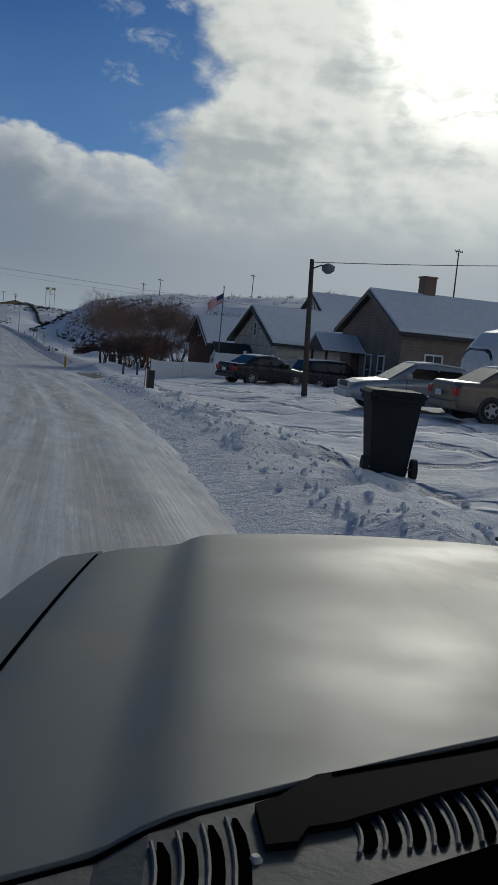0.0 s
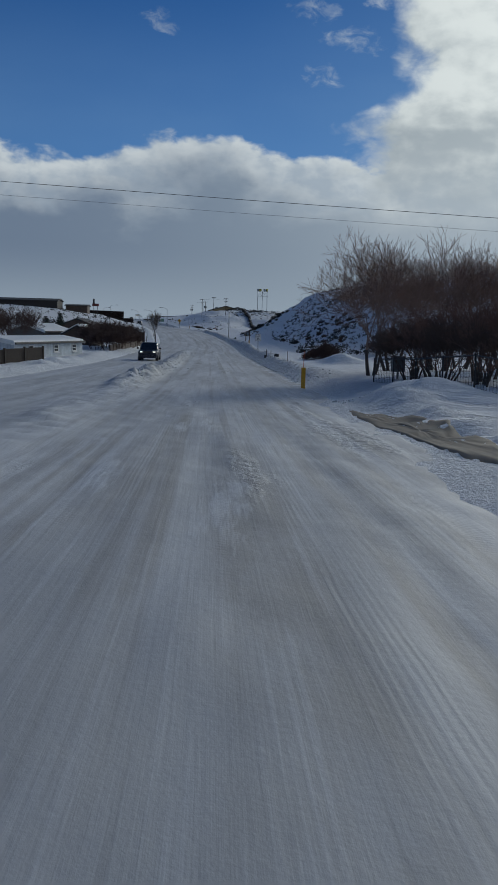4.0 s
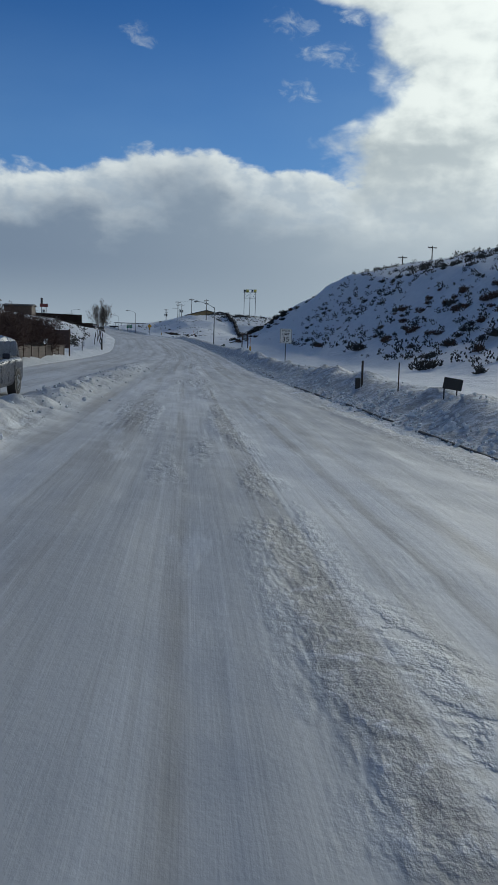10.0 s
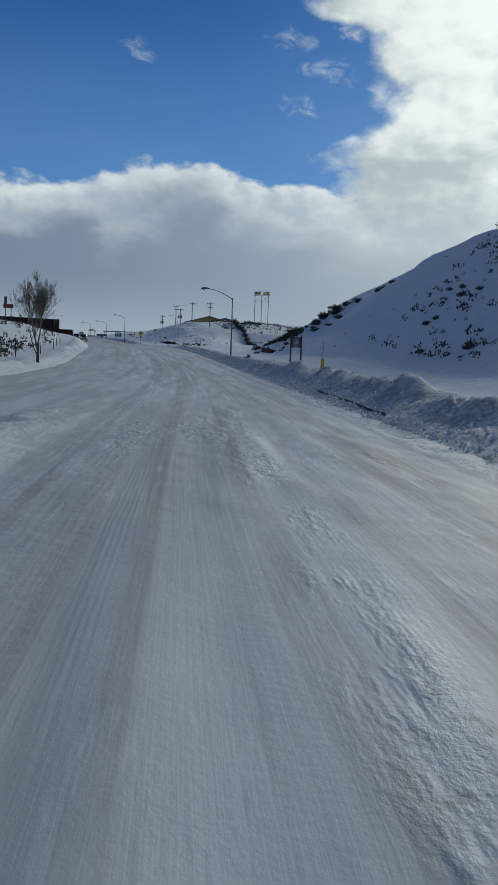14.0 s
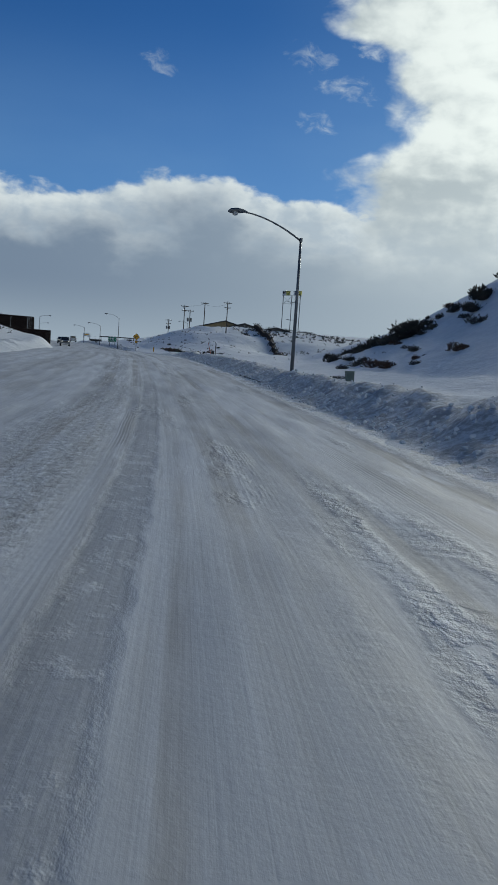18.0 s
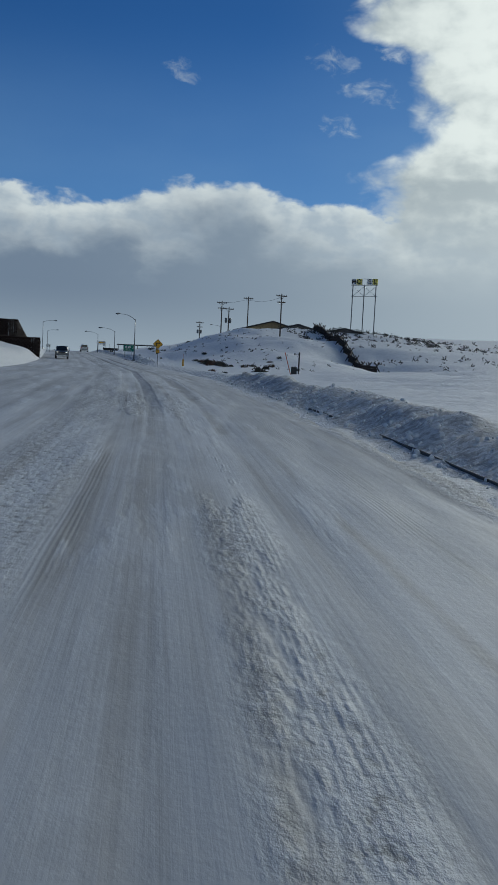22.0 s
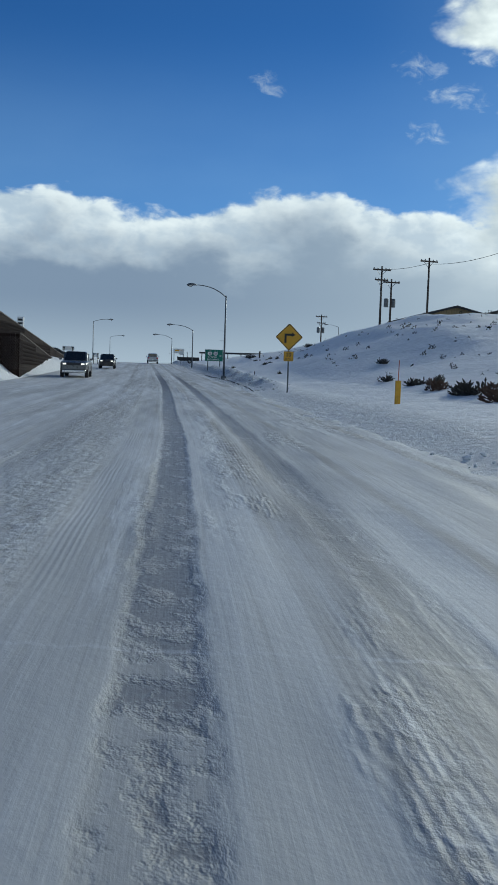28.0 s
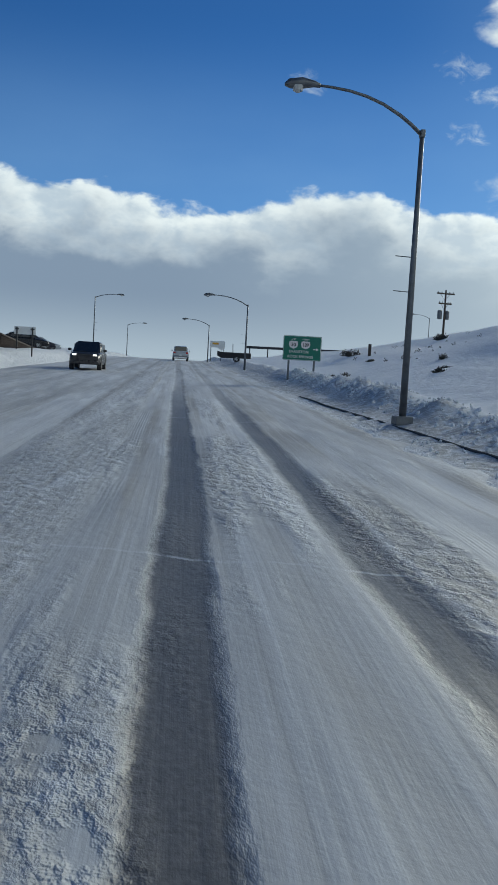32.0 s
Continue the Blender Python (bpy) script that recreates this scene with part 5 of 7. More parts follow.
def sag(a, b, drop, n=14):
    return [tuple(Vector(a).lerp(Vector(b), i / n) - Vector((0, 0, drop * 4 * (i / n) * (1 - i / n)))) for i in range(n + 1)]


wire("cable", "thin black service cable from the light pole", sag((12.0, 32.2, 4.55), (34.0, 30.0, 7.2), 0.25), 0.014)
for k in range(2):
    wire("cable", "thin black cable spanning the road", sag((-60, 80 + k, 9.0 - 0.4 * k), (70, 74 + k, 3.2 - 0.4 * k), 1.0), (0.010, 0.005)[k])

# black pedestal and snow stake
t = thing("utility_pedestal", on(6.75, 35.0), 10, "black utility pedestal beside an orange snow stake", "pedestal")
bm = bmesh.new()
box(bm, -0.13, 0.13, -0.11, 0.11, -0.3, 0.72, 0.02)
part("body", bm, BLACK, t)
bm = bmesh.new()
box(bm, -0.14, 0.14, -0.12, 0.12, 0.72, 0.76, 0.015)
part("cap", bm, BLACK, t)
ORANGE = mat("orange_stake", (0.6, 0.12, 0.03), 0.6)
MARKER = mat("marker_yellow", (0.62, 0.34, 0.02), 0.55)


def snow_stake(x, y, h, label="thin orange snow stake in the bank"):
    t = thing("snow_stake", on(x, y), 0, label, "stake", "snow stakes")
    bm = bmesh.new()
    tube(bm, [(0, 0, -0.3), (0.02, 0, h)], 0.014, 6)
    part("rod", bm, ORANGE, t)
    bm = bmesh.new()
    tube(bm, [(0.018, 0, h * 0.8), (0.02, 0, h)], 0.017, 6)
    part("band", bm, RED_LENS, t)


snow_stake(6.5, 34.9, 1.55)


def marker(x, y, h=0.9, rod=1.6):
    t = thing("marker_post", on(x, y), 5, "yellow utility marker post with a thin rod", "marker", "yellow marker posts")
    bm = bmesh.new()
    box(bm, -0.09, 0.09, -0.04, 0.04, -0.3, h, 0.015)
    part("post", bm, MARKER, t)
    bm = bmesh.new()
    tube(bm, [(0.0, 0.06, -0.2), (0.02, 0.06, rod)], 0.012, 5)
    part("rod", bm, ORANGE, t)


marker(7.7, 78.6)
marker(13.2, 200.5, 0.6, 1.5)
marker(2.35, 360.0, 0.75, 1.4)

# blue posts, wire fence and trees at the corner yard
for x, y in ((9.15, 56.6), (9.5, 53.6), (10.0, 52.0)):
    t = thing("fence_post", on(x, y), 8, "blue-painted wooden post with a white cap", "post", "blue posts by the yard")
    bm = bmesh.new()
    box(bm, -0.055, 0.055, -0.055, 0.055, -0.3, 0.8, 0.012)
    part("post", bm, mat("blue_grey_paint", (0.06, 0.085, 0.13), 0.7), t)
    bm = bmesh.new()
    box(bm, -0.06, 0.06, -0.06, 0.06, 0.8, 0.85, 0.02)
    part("cap", bm, SNOW, t, "cap of snow")


def mesh_fence(a, b, h, step):
    n = max(1, round((Vector(b) - Vector(a)).length / step))
    L = (Vector(b) - Vector(a)).length / n
    t = thing("wire_fence", on(*a), math.degrees(math.atan2(b[1] - a[1], b[0] - a[0])), "low wire mesh fence on dark posts in snow", "fence")
    base = t.matrix_world.translation.z
    st = Sticks(3)
    for i in range(n + 1):
        x, y = (a[k] + (b[k] - a[k]) * i / n for k in (0, 1))
        dz = ground_z(x, y) - base
        bm = bmesh.new()
        tube(bm, [(i * L, 0, dz - 0.3), (i * L, 0, dz + h + 0.05)], 0.03, 6)
        part("post", bm, DARK_TRIM, t)
        if i < n:
            x2, y2 = (a[k] + (b[k] - a[k]) * (i + 1) / n for k in (0, 1))
            d2 = ground_z(x2, y2) - base
            bm = bmesh.new()
            tube(bm, [(i * L, 0, dz + h), (i * L + L, 0, d2 + h)], 0.02, 5)
            part("rail", bm, DARK_TRIM, t)
            for k in range(6):
                z1 = h * k / 6
                st.add(Vector((i * L, 0, dz + z1)), Vector((i * L + L, 0, d2 + z1)), 0.005, 0.005)
            for k in range(12):
                f = k / 12
                st.add(Vector(((i + f) * L, 0, dz + (d2 - dz) * f)), Vector(((i + f) * L, 0, dz + (d2 - dz) * f + h)), 0.004, 0.004)
    st.object("mesh", DARK_TRIM, t)


mesh_fence((10.2, 76.0), (11.0, 62.5), 0.9, 2.6)
mesh_fence((10.2, 76.0), (16.5, 77.5), 0.9, 2.6)
t = thing("meter_box", on(11.5, 77.5), 12, "grey meter box on a post", "box")
bm = bmesh.new()
box(bm, -0.28, 0.28, -0.12, 0.12, 0.3, 0.95, 0.03)
part("box", bm, GALV, t)
bm = bmesh.new()
tube(bm, [(0, 0, -0.3), (0, 0, 0.32)], 0.04, 6)
part("post", bm, GALV, t)
k = 0
for x, y, hh in ((11.9, 76.6, 2.2), (12.0, 73.2, 2.2), (12.5, 69.8, 2.2), (14.2, 74.5, 2.3), (13.0, 66.8, 1.9), (15.0, 70.5, 2.3), (13.2, 72.0, 2.3)):
    bare_tree(x, y, hh, 100 + k, "multi-stemmed bare shrubby tree with red-brown twigs in snow", stems=5, radius=0.055, depth=5, spread=0.56, group="bare trees at the corner yard", lean=0.38, thin=0.0055, lift=0.06, kids=2)
    k += 1
for k, (x, y, hh, n_stems) in enumerate(((11.4, 82.6, 5.2, 3), (13.4, 87.0, 4.9, 4), (15.3, 85.2, 4.9, 4), (17.4, 88.6, 5.2, 4), (19.2, 86.5, 4.8, 4))):
    bare_tree(x, y, hh, 140 + k, "tall bare tree with fine pale brown twigs behind dense shrubs", stems=n_stems, radius=0.085, depth=4, spread=0.56, group="tall bare trees at the corner yard", lean=0.36, thin=0.0055, lift=0.03, kids=3, twig=mat("pale_brown_twigs", (0.30, 0.20, 0.155), 0.9, vary=0.35, scale=1.5))
for x, y, hh in ((11.7, 71.6, 1.9), (12.6, 68.2, 1.7), (13.4, 71.5, 2.0), (11.6, 75.2, 1.9), (12.8, 75.8, 2.0)):
    bare_tree(x, y, hh, int(x * 90), "dense dark bare shrub under taller trees", stems=4, radius=0.04, depth=4, spread=0.6, group="dense shrubs at the corner yard", lean=0.6, sink=0.1, name="shrub", twig=mat("brown_twigs", (0.12, 0.08, 0.062), 0.9), thin=0.005)
for x, y, hh in ((13.8, 63.8, 1.1), (15.0, 61.6, 1.0), (14.1, 59.4, 0.8)):
    bare_tree(x, y, hh, int(x * 70), "dense low bare shrub behind a white fence", stems=6, kids=4, radius=0.025, depth=3, spread=0.65, group="low shrubs at the corner yard", lean=0.8, sink=0.3, name="shrub", twig=mat("brown_twigs", (0.12, 0.08, 0.062), 0.9), thin=0.005)
bare_tree(25.5, 96.0, 5.5, 131, "bare reddish tree behind the houses", stems=3, radius=0.12, depth=3, lean=0.3, group="bare trees behind the houses")
bare_tree(41.0, 100.0, 5.5, 132, "bare reddish tree behind the houses", stems=3, radius=0.12, depth=3, lean=0.3, group="bare trees behind the houses")

# slushy brown puddle at the edge of the junction
def make_slush(n):
    c = obj_coord(n)
    a = n.noise(c, 1.5, 5.0)
    surface(n, n.mix(n.step(a, 0.35, 0.65), (0.13, 0.105, 0.078), (0.23, 0.19, 0.145)), n.step(a, 0.3, 0.7, 0.55, 0.8), 0.0, a, 0.2, 0.02, Specular_IOR_Level=0.25)


SLUSH = material("brown_slush", make_slush)
rnd = random.Random(8)
rows_ = []
for j in range(9):
    ring_ = []
    for i in range(44):
        a = 2 * math.pi * i / 44
        rr = (j / 8) * (1 + 0.16 * math.sin(3 * a + 1) + 0.09 * math.sin(7 * a) + 0.05 * math.sin(13 * a + 2))
        x, y = 7.3 + 0.55 * rr * math.cos(a), 57.4 + 6.2 * rr * math.sin(a)
        ring_.append((x, y, ground_z(x, y) + 0.022 - 0.06 * (j == 8)))
    ring_.append(ring_[0])
    rows_.append(ring_)
pool = np.array(rows_)
tagged(grid_mesh("puddle", pool[:, :, 0], pool[:, :, 1], pool[:, :, 2], SLUSH), "brown slushy meltwater puddle at the road's edge", "puddle", kind="stuff")

# ---- left of the road before the bend ----
z0 = ground_z(-13, 118) - 0.1
t = gable_house((-11.3, 114.6, z0), 74, 14.0, 4.0, 1.25, 1.6, "pale blue mobile home with a snowy low roof", BLUE_WHITE, over=0.2, name="mobile_home", deep=0.12)
for wx in (3.0, 8.0, 12.0):
    house_window(t, (wx, 0.0, 0.75), 0, 0.8, 0.5, 1)
fence_run("board_fence", "dark brown board fence along a yard", (-14.2, 86.0), (-7.3, 104.0), 0.95, 2.4, mat("dark_fence_boards", (0.05, 0.038, 0.032), 0.85), cap=False)
gable_house(on(-11.0, 170, -0.2), 84, 7, 4.2, 1.7, 2.9, "dark brown house below the hill with snow on its roof", BROWN_BOARD, trim=DARK_TRIM)
gable_house(on(-16.4, 221, -0.1), 84, 9, 6.2, 2.3, 3.5, "dark cabin on the hillside with an open carport", BROWN_BOARD, trim=DARK_TRIM, snow=False)
gable_house(on(-18.0, 172, -0.1), 70, 8, 6, 1.5, 2.4, "pale shed with a snow-covered roof", GREY_BOARD)
t = gable_house(on(-60.0, 330, -0.3), 0, 21, 12, 1.5, 2.2, "long dark low building on the hilltop", mat("dark_boards", (0.035, 0.03, 0.028), 0.8), trim=DARK_TRIM, snow=False)
t = gable_house(on(-38.0, 342, -0.3), 0, 7, 7, 1.7, 2.1, "flat-roofed dark building on the hilltop", BROWN_BOARD, trim=DARK_TRIM, snow=False)
k = 0
for x, y, hh in ((-7.4, 156, 2.7), (-7.0, 161, 3.2), (-6.8, 166, 3.4), (-6.5, 171, 3.2), (-9.4, 160, 3.5), (-8.8, 168, 3.6), (-6.2, 176, 2.6), (-9.2, 175, 3.2), (-16.3, 138, 4.0), (-18.5, 132, 4.2)):
    bare_tree(x, y, hh, 200 + k, "dense dark brown bare shrub behind a low board fence", kids=4, stems=7, radius=0.035, depth=3, spread=0.62, group="dense shrubs on the far side", lean=0.75, sink=0.45, name="shrub", twig=mat("dark_red_twigs", (0.085, 0.05, 0.042), 0.9), thin=0.010)
    k += 1
fence_run("board_fence", "low weathered brown board fence before shrubs", (-6.9, 152.0), (-4.6, 181.0), 0.8, 2.4, BROWN_BOARD, cap=False)


def framed_sign(x, y, turn, w, h, z, label, words=True):
    """A carved board between two timber posts."""
    t = thing("visitor_sign", on(x, y), turn, label, "sign")
    wood = mat("sign_timber", (0.10, 0.065, 0.05), 0.8)
    for s in (-1, 1):
        part("post", post_box(0.11, 0.11, -0.5, z + h + 0.12, s * (w / 2 + 0.05), -0.05), wood, t)
    bm = bmesh.new()
    box(bm, -w / 2, w / 2, -0.03, 0.03, z, z + h, 0.01)
    board = part("board", bm, mat("sign_brown", (0.07, 0.042, 0.035), 0.7), t)
    bm = bmesh.new()
    pts = [(-w * 0.36, z + h * 0.26)] + [(w * 0.36 * math.cos(radians(a)), z + h * 0.62 + h * 0.3 * math.sin(radians(a))) for a in range(180, -1, -20)] + [(w * 0.36, z + h * 0.26)]
    prism(bm, pts, -0.042, -0.03)
    part("picture", bm, mat("sign_slate_blue", (0.16, 0.20, 0.24), 0.6), board, "faded arched picture panel")
    bm = bmesh.new()
    prism(bm, [(-w * 0.2, z + h * 0.4), (w * 0.05, z + h * 0.75), (w * 0.22, z + h * 0.55), (w * 0.1, z + h * 0.35)], -0.048, -0.042)
    part("emblem", bm, mat("sign_pale", (0.4, 0.42, 0.42), 0.6), board)
    for k, ww in ((0.16, 0.7), (0.07, 0.5)):
        part("text_bar", bar(w * ww, h * 0.06, 0, z + h * k, -0.03), mat("sign_pale", (0.4, 0.42, 0.42), 0.6), board)
    return t


framed_sign(-5.2, 183.0, 172, 1.7, 1.6, 0.3, "dark framed sign between posts by the far verge")
bare_tree(-3.9, 216.0, 5.0, 301, "tall bare grey tree at the road's far edge", stems=1, radius=0.10, depth=4, spread=0.38, twig=GREY_TWIG, kids=3, thin=0.006, lift=0.16)
for x, y, hh in ((-3.2, 200, 1.2), (-4.8, 236, 1.0), (-5.6, 252, 1.1), (-7.2, 268, 1.2), (-7.9, 278, 1.0), (-5.4, 226, 1.8)):
    t = thing("delineator", on(x - 1.6, y), 0, "thin dark roadside post in snow", "post", "roadside posts")
    bm = bmesh.new()
    box(bm, -0.04, 0.04, -0.03, 0.03, -0.3, hh, 0.01)
    part("post", bm, DARK_TRIM, t)
    bm = bmesh.new()
    box(bm, -0.06, 0.06, -0.045, -0.03, hh - 0.25, hh - 0.05)
    part("reflector", bm, SIGN_WHITE, t)
def conifer(x, y, h, label):
    """A dark spruce: trunk and drooping whorls of needled boughs."""
    rnd = random.Random(int(x * 10))
    t = thing("conifer", on(x, y, -0.1), 0, label, "tree")
    bm = bmesh.new()
    tube(bm, [(0, 0, -0.3), (0, 0, h * 0.6), (0, 0, h)], [0.14, 0.08, 0.01], 7)
    part("trunk", bm, BARK, t)
    st = Sticks(3)
    z = 0.4
    while z < h * 0.97:
        reach = (1 - z / h) * h * 0.36 + 0.10
        for _ in range(16):
            a = rnd.uniform(0, 6.28)
            r = reach * rnd.uniform(0.7, 1.1)
            tip = Vector((math.cos(a) * r, math.sin(a) * r, z - 0.28 * r))
            st.add(Vector((0, 0, z)), tip, 0.03, 0.012)
            for k in range(7):
                q = Vector((0, 0, z)).lerp(tip, 0.25 + 0.75 * k / 6)
                st.add(q, q + Vector((rnd.gauss(0, .16), rnd.gauss(0, .16), rnd.uniform(-.16, .05))), 0.05, 0.008)
        z += 0.2
    st.object("boughs", mat("spruce_needles", (0.022, 0.032, 0.026), 0.9), t)


conifer(-18.3, 190.0, 4.4, "dark green spruce beside houses below the hill")
conifer(-21.5, 196.0, 3.6, "dark green spruce beside houses below the hill")
t = thing("utility_box", on(-6.3, 187.5), 10, "small black box on the snowy verge", "box")
bm = bmesh.new()
box(bm, -0.35, 0.35, -0.25, 0.25, -0.2, 0.5, 0.03)
part("body", bm, BLACK, t)
bm = bmesh.new()
box(bm, -0.37, 0.37, -0.27, 0.27, 0.5, 0.56, 0.02)
part("lid", bm, SNOW, t, "lid capped with snow")
# tower sign on the hill
t = thing("tower_sign", on(-30.0, 358.0), 0, "small red and white sign on a lattice tower", "sign")
zt = 6.6 - ground_z(-30.0, 358.0)
for sx in (-0.6, 0.6):
    bm = bmesh.new()
    tube(bm, [(sx, 0, -0.5), (sx, 0, zt)], 0.09, 6)
    part("leg", bm, DARK_TRIM, t)
bm = bmesh.new()
box(bm, -1.1, 1.1, -0.2, 0.2, zt - 0.9, zt, 0.03)
part("panel", bm, mat("sign_red", (0.13, 0.03, 0.03), 0.5), t, "red sign panel")
bm = bmesh.new()
box(bm, -0.9, -0.3, -0.15, 0.15, zt, zt + 1.6, 0.03)
part("finial", bm, DARK_TRIM, t)
# oncoming sport utility vehicle
vehicle("suv", -1.0, 127.5, 268, "dark grey sport utility vehicle with lit headlights on the road", "car", NAVY, SUV, z=float(road_z(127.5)) + 0.02, lit=True, snow=False)


# ---- the hill road ----
def speed_sign(x, y, z_base, turn):
    t = thing("speed_sign", (x, y, z_base), turn, "white speed limit sign on a steel post in a snowbank", "road sign")
    w, h, zc = 0.76, 0.93, 1.52
    pl = part("plate", plate(w, h, 0.05), SIGN_WHITE, t)
    pl.location = (0, 0, zc)
    part("border", ring(w - 0.03, h - 0.03, 0.045, 0.018, -0.0085), BLACK_INK, pl)
    letters("SPEED", 0.19, BLACK_INK, pl, 0, 0.315, stretch=0.98)
    letters("LIMIT", 0.19, BLACK_INK, pl, 0, 0.10, stretch=1.0)
    letters("35", 0.44, BLACK_INK, pl, 0, -0.22, spacing=1.05)
    bk = bmesh.new()
    box(bk, -w / 2 + 0.03, w / 2 - 0.03, 0.007, 0.011, -h / 2 + 0.03, h / 2 - 0.03)
    part("back", bk, SIGN_BACK, pl)
    part("post", post_box(0.06, 0.06, -0.8, zc + h / 2 - 0.05, 0, 0.012), GALV, t)
    for k in (-0.3, 0.3):
        bm = bmesh.new()
        tube(bm, [(0, -0.014, k), (0, -0.006, k)], 0.014, 6)
        part("bolt", bm, GALV, pl)
    return t


speed_sign(11.72, 159.3, -2.75, -8)


def turn_sign(x, y, z_base, turn):
    t = thing("turn_warning_sign", (x, y, z_base), turn, "yellow diamond right-turn warning sign with a speed plaque", "road sign")
    w, zc = 0.914, 1.90
    pl = part("diamond", plate(w, w, 0.06), SIGN_YELLOW, t)
    pl.matrix_local = pose(0, 0, zc, 0, 45, 0)
    part("border", ring(w - 0.03, w - 0.03, 0.05, 0.032, -0.0085), BLACK_INK, pl)
    arrow = new("arrow")
    arrow.parent, arrow.matrix_local = t, pose(0, 0, zc)
    bm = bmesh.new()
    box(bm, -0.22, -0.12, -0.014, -0.008, -0.28, 0.16)
    box(bm, -0.12, 0.12, -0.014, -0.008, 0.06, 0.16)
    prism(bm, [(0.12, 0.0), (0.12, 0.22), (0.30, 0.11)], -0.014, -0.008)
    part("arrow_shape", bm, BLACK_INK, arrow)
    p2 = part("speed_plaque", plate(0.46, 0.46, 0.03), SIGN_YELLOW, t)
    p2.location = (0, 0, zc - 0.9)
    part("border", ring(0.44, 0.44, 0.03, 0.012, -0.0085), BLACK_INK, p2)
    letters("20", 0.25, BLACK_INK, p2, 0, 0.07)
    letters("M.P.H.", 0.11, BLACK_INK, p2, 0, -0.13)
    part("post", post_box(0.07, 0.06, -0.8, zc + 0.5, 0, 0.02), GALV, t)
    for q, s in ((pl, 0.3), (p2, 0.12)):
        for k in (-s, s):
            bm = bmesh.new()
            tube(bm, [(0, -0.013, k), (0, -0.006, k)], 0.012, 6)
            part("bolt", bm, GALV, q)
    return t


turn_sign(-1.25, 373.4, -0.35, 2)

framed_sign(13.85, 215.2, -12, 0.62, 0.72, 1.0, "brown timber visitor sign with a blue arched picture")

LAMP_LABEL = "tall grey street lamp with a bowed arm on a snowy verge"
street_lamp(11.4, 244.3, -2.7, 5.85, 2.75, 0.95, 192, LAMP_LABEL, 1.8)
street_lamp(-6.5, 402.9, -0.1, 5.95, 2.62, 0.86, 192, LAMP_LABEL)
street_lamp(-14.6, 452.8, ground_z(-14.6, 452.8), 5.55 - ground_z(-14.6, 452.8), 2.9, 0.7, 192, LAMP_LABEL)
street_lamp(-23.4, 497.6, ground_z(-23.4, 497.6), 6.1 - ground_z(-23.4, 497.6), 2.9, 0.7, 192, LAMP_LABEL)
street_lamp(-36.4, 490.0, ground_z(-36.4, 490), 8.4 - ground_z(-36.4, 490), 2.9, 0.5, 8, LAMP_LABEL)
street_lamp(-45.3, 548.8, ground_z(-45.3, 548.8), 8.0 - ground_z(-45.3, 548.8), 2.9, 0.5, 8, LAMP_LABEL)
street_lamp(9.5, 545.0, ground_z(9.5, 545), 6.0, 2.9, 0.6, 192, LAMP_LABEL)

# small roadside things on the bank
t = thing("notice_plate", on(10.6, 121.8), -15, "small black plate tilted on two short stakes", "plate")
bm = bmesh.new()
box(bm, -0.21, 0.21, -0.02, 0.02, 0.2, 0.46, 0.015, m=pose(0, 0, 0, 0, 8, 0))
part("plate", bm, BLACK, t)
for s in (-0.14, 0.14):
    part("stake", post_box(0.03, 0.03, -0.3, 0.24, s, 0.0), DARK_TRIM, t)
t = thing("cable_post", on(10.4, 130.4), 0, "dark wooden stake with a small black box", "post")
part("stake", post_box(0.06, 0.06, -0.4, 0.85, 0.06, 0), WOOD_POLE, t)
bm = bmesh.new()
box(bm, -0.16, 0.0, -0.06, 0.06, -0.2, 0.3, 0.02)
part("box", bm, BLACK, t)
for x, y in ((10.5, 126.0), (10.7, 113.0)):
    t = thing("stake", on(x, y), 0, "thin wooden stake in the bank", "stake", "thin stakes")
    part("rod", post_box(0.03, 0.03, -0.3, 0.8, 0, 0), WOOD_POLE, t)
t = thing("utility_box", on(12.55, 237.0), 10, "small green utility box in the snow", "box")
bm = bmesh.new()
box(bm, -0.14, 0.14, -0.13, 0.13, -0.2, 0.34, 0.02)
part("body", bm, mat("utility_green", (0.13, 0.17, 0.15), 0.6), t)
bm = bmesh.new()
box(bm, -0.15, 0.15, -0.14, 0.14, 0.34, 0.37, 0.012)
part("lid", bm, mat("utility_green", (0.13, 0.17, 0.15), 0.6), t)
t = thing("pipe_marker", on(10.8, 318.0), 0, "dark marker pipe and leaning rod by a small box", "marker")
bm = bmesh.new()
tube(bm, [(0.3, 0, -0.3), (0.32, 0, 1.5)], 0.05, 6)
part("pipe", bm, BLACK, t)
bm = bmesh.new()
tube(bm, [(-0.2, 0, -0.1), (-0.65, 0, 1.45)], 0.025, 5)
part("rod", bm, ORANGE, t)
bm = bmesh.new()
box(bm, -0.2, 0.18, -0.15, 0.15, -0.2, 0.5, 0.02)
part("box", bm, BLACK, t)

# motel sign on three legs
ax, ay, bx, by = 29.9, 416.1, 34.1, 413.8
ang = math.degrees(math.atan2(by - ay, bx - ax))
L = math.hypot(bx - ax, by - ay)
t = thing("motel_sign", (ax, ay, ground_z(ax, ay)), ang, "tall three-legged motel sign of separate letter boxes", "sign")
top = 15.5 - t.location.z
for k in (0.06, 0.5, 0.94):
    bm = bmesh.new()
    tube(bm, [(L * k, 0, -1.2), (L * k, 0, top - 1.0)], 0.09, 8)
    part("leg", bm, GALV, t)
for k in (0.06, 0.5):
    for z1, z2 in ((top - 3.0, top - 1.3), (top - 1.3, top - 3.0)):
        bm = bmesh.new()
        tube(bm, [(L * k, 0, z1), (L * (k + 0.44), 0, z2)], 0.03, 5)
        part("brace", bm, GALV, t)
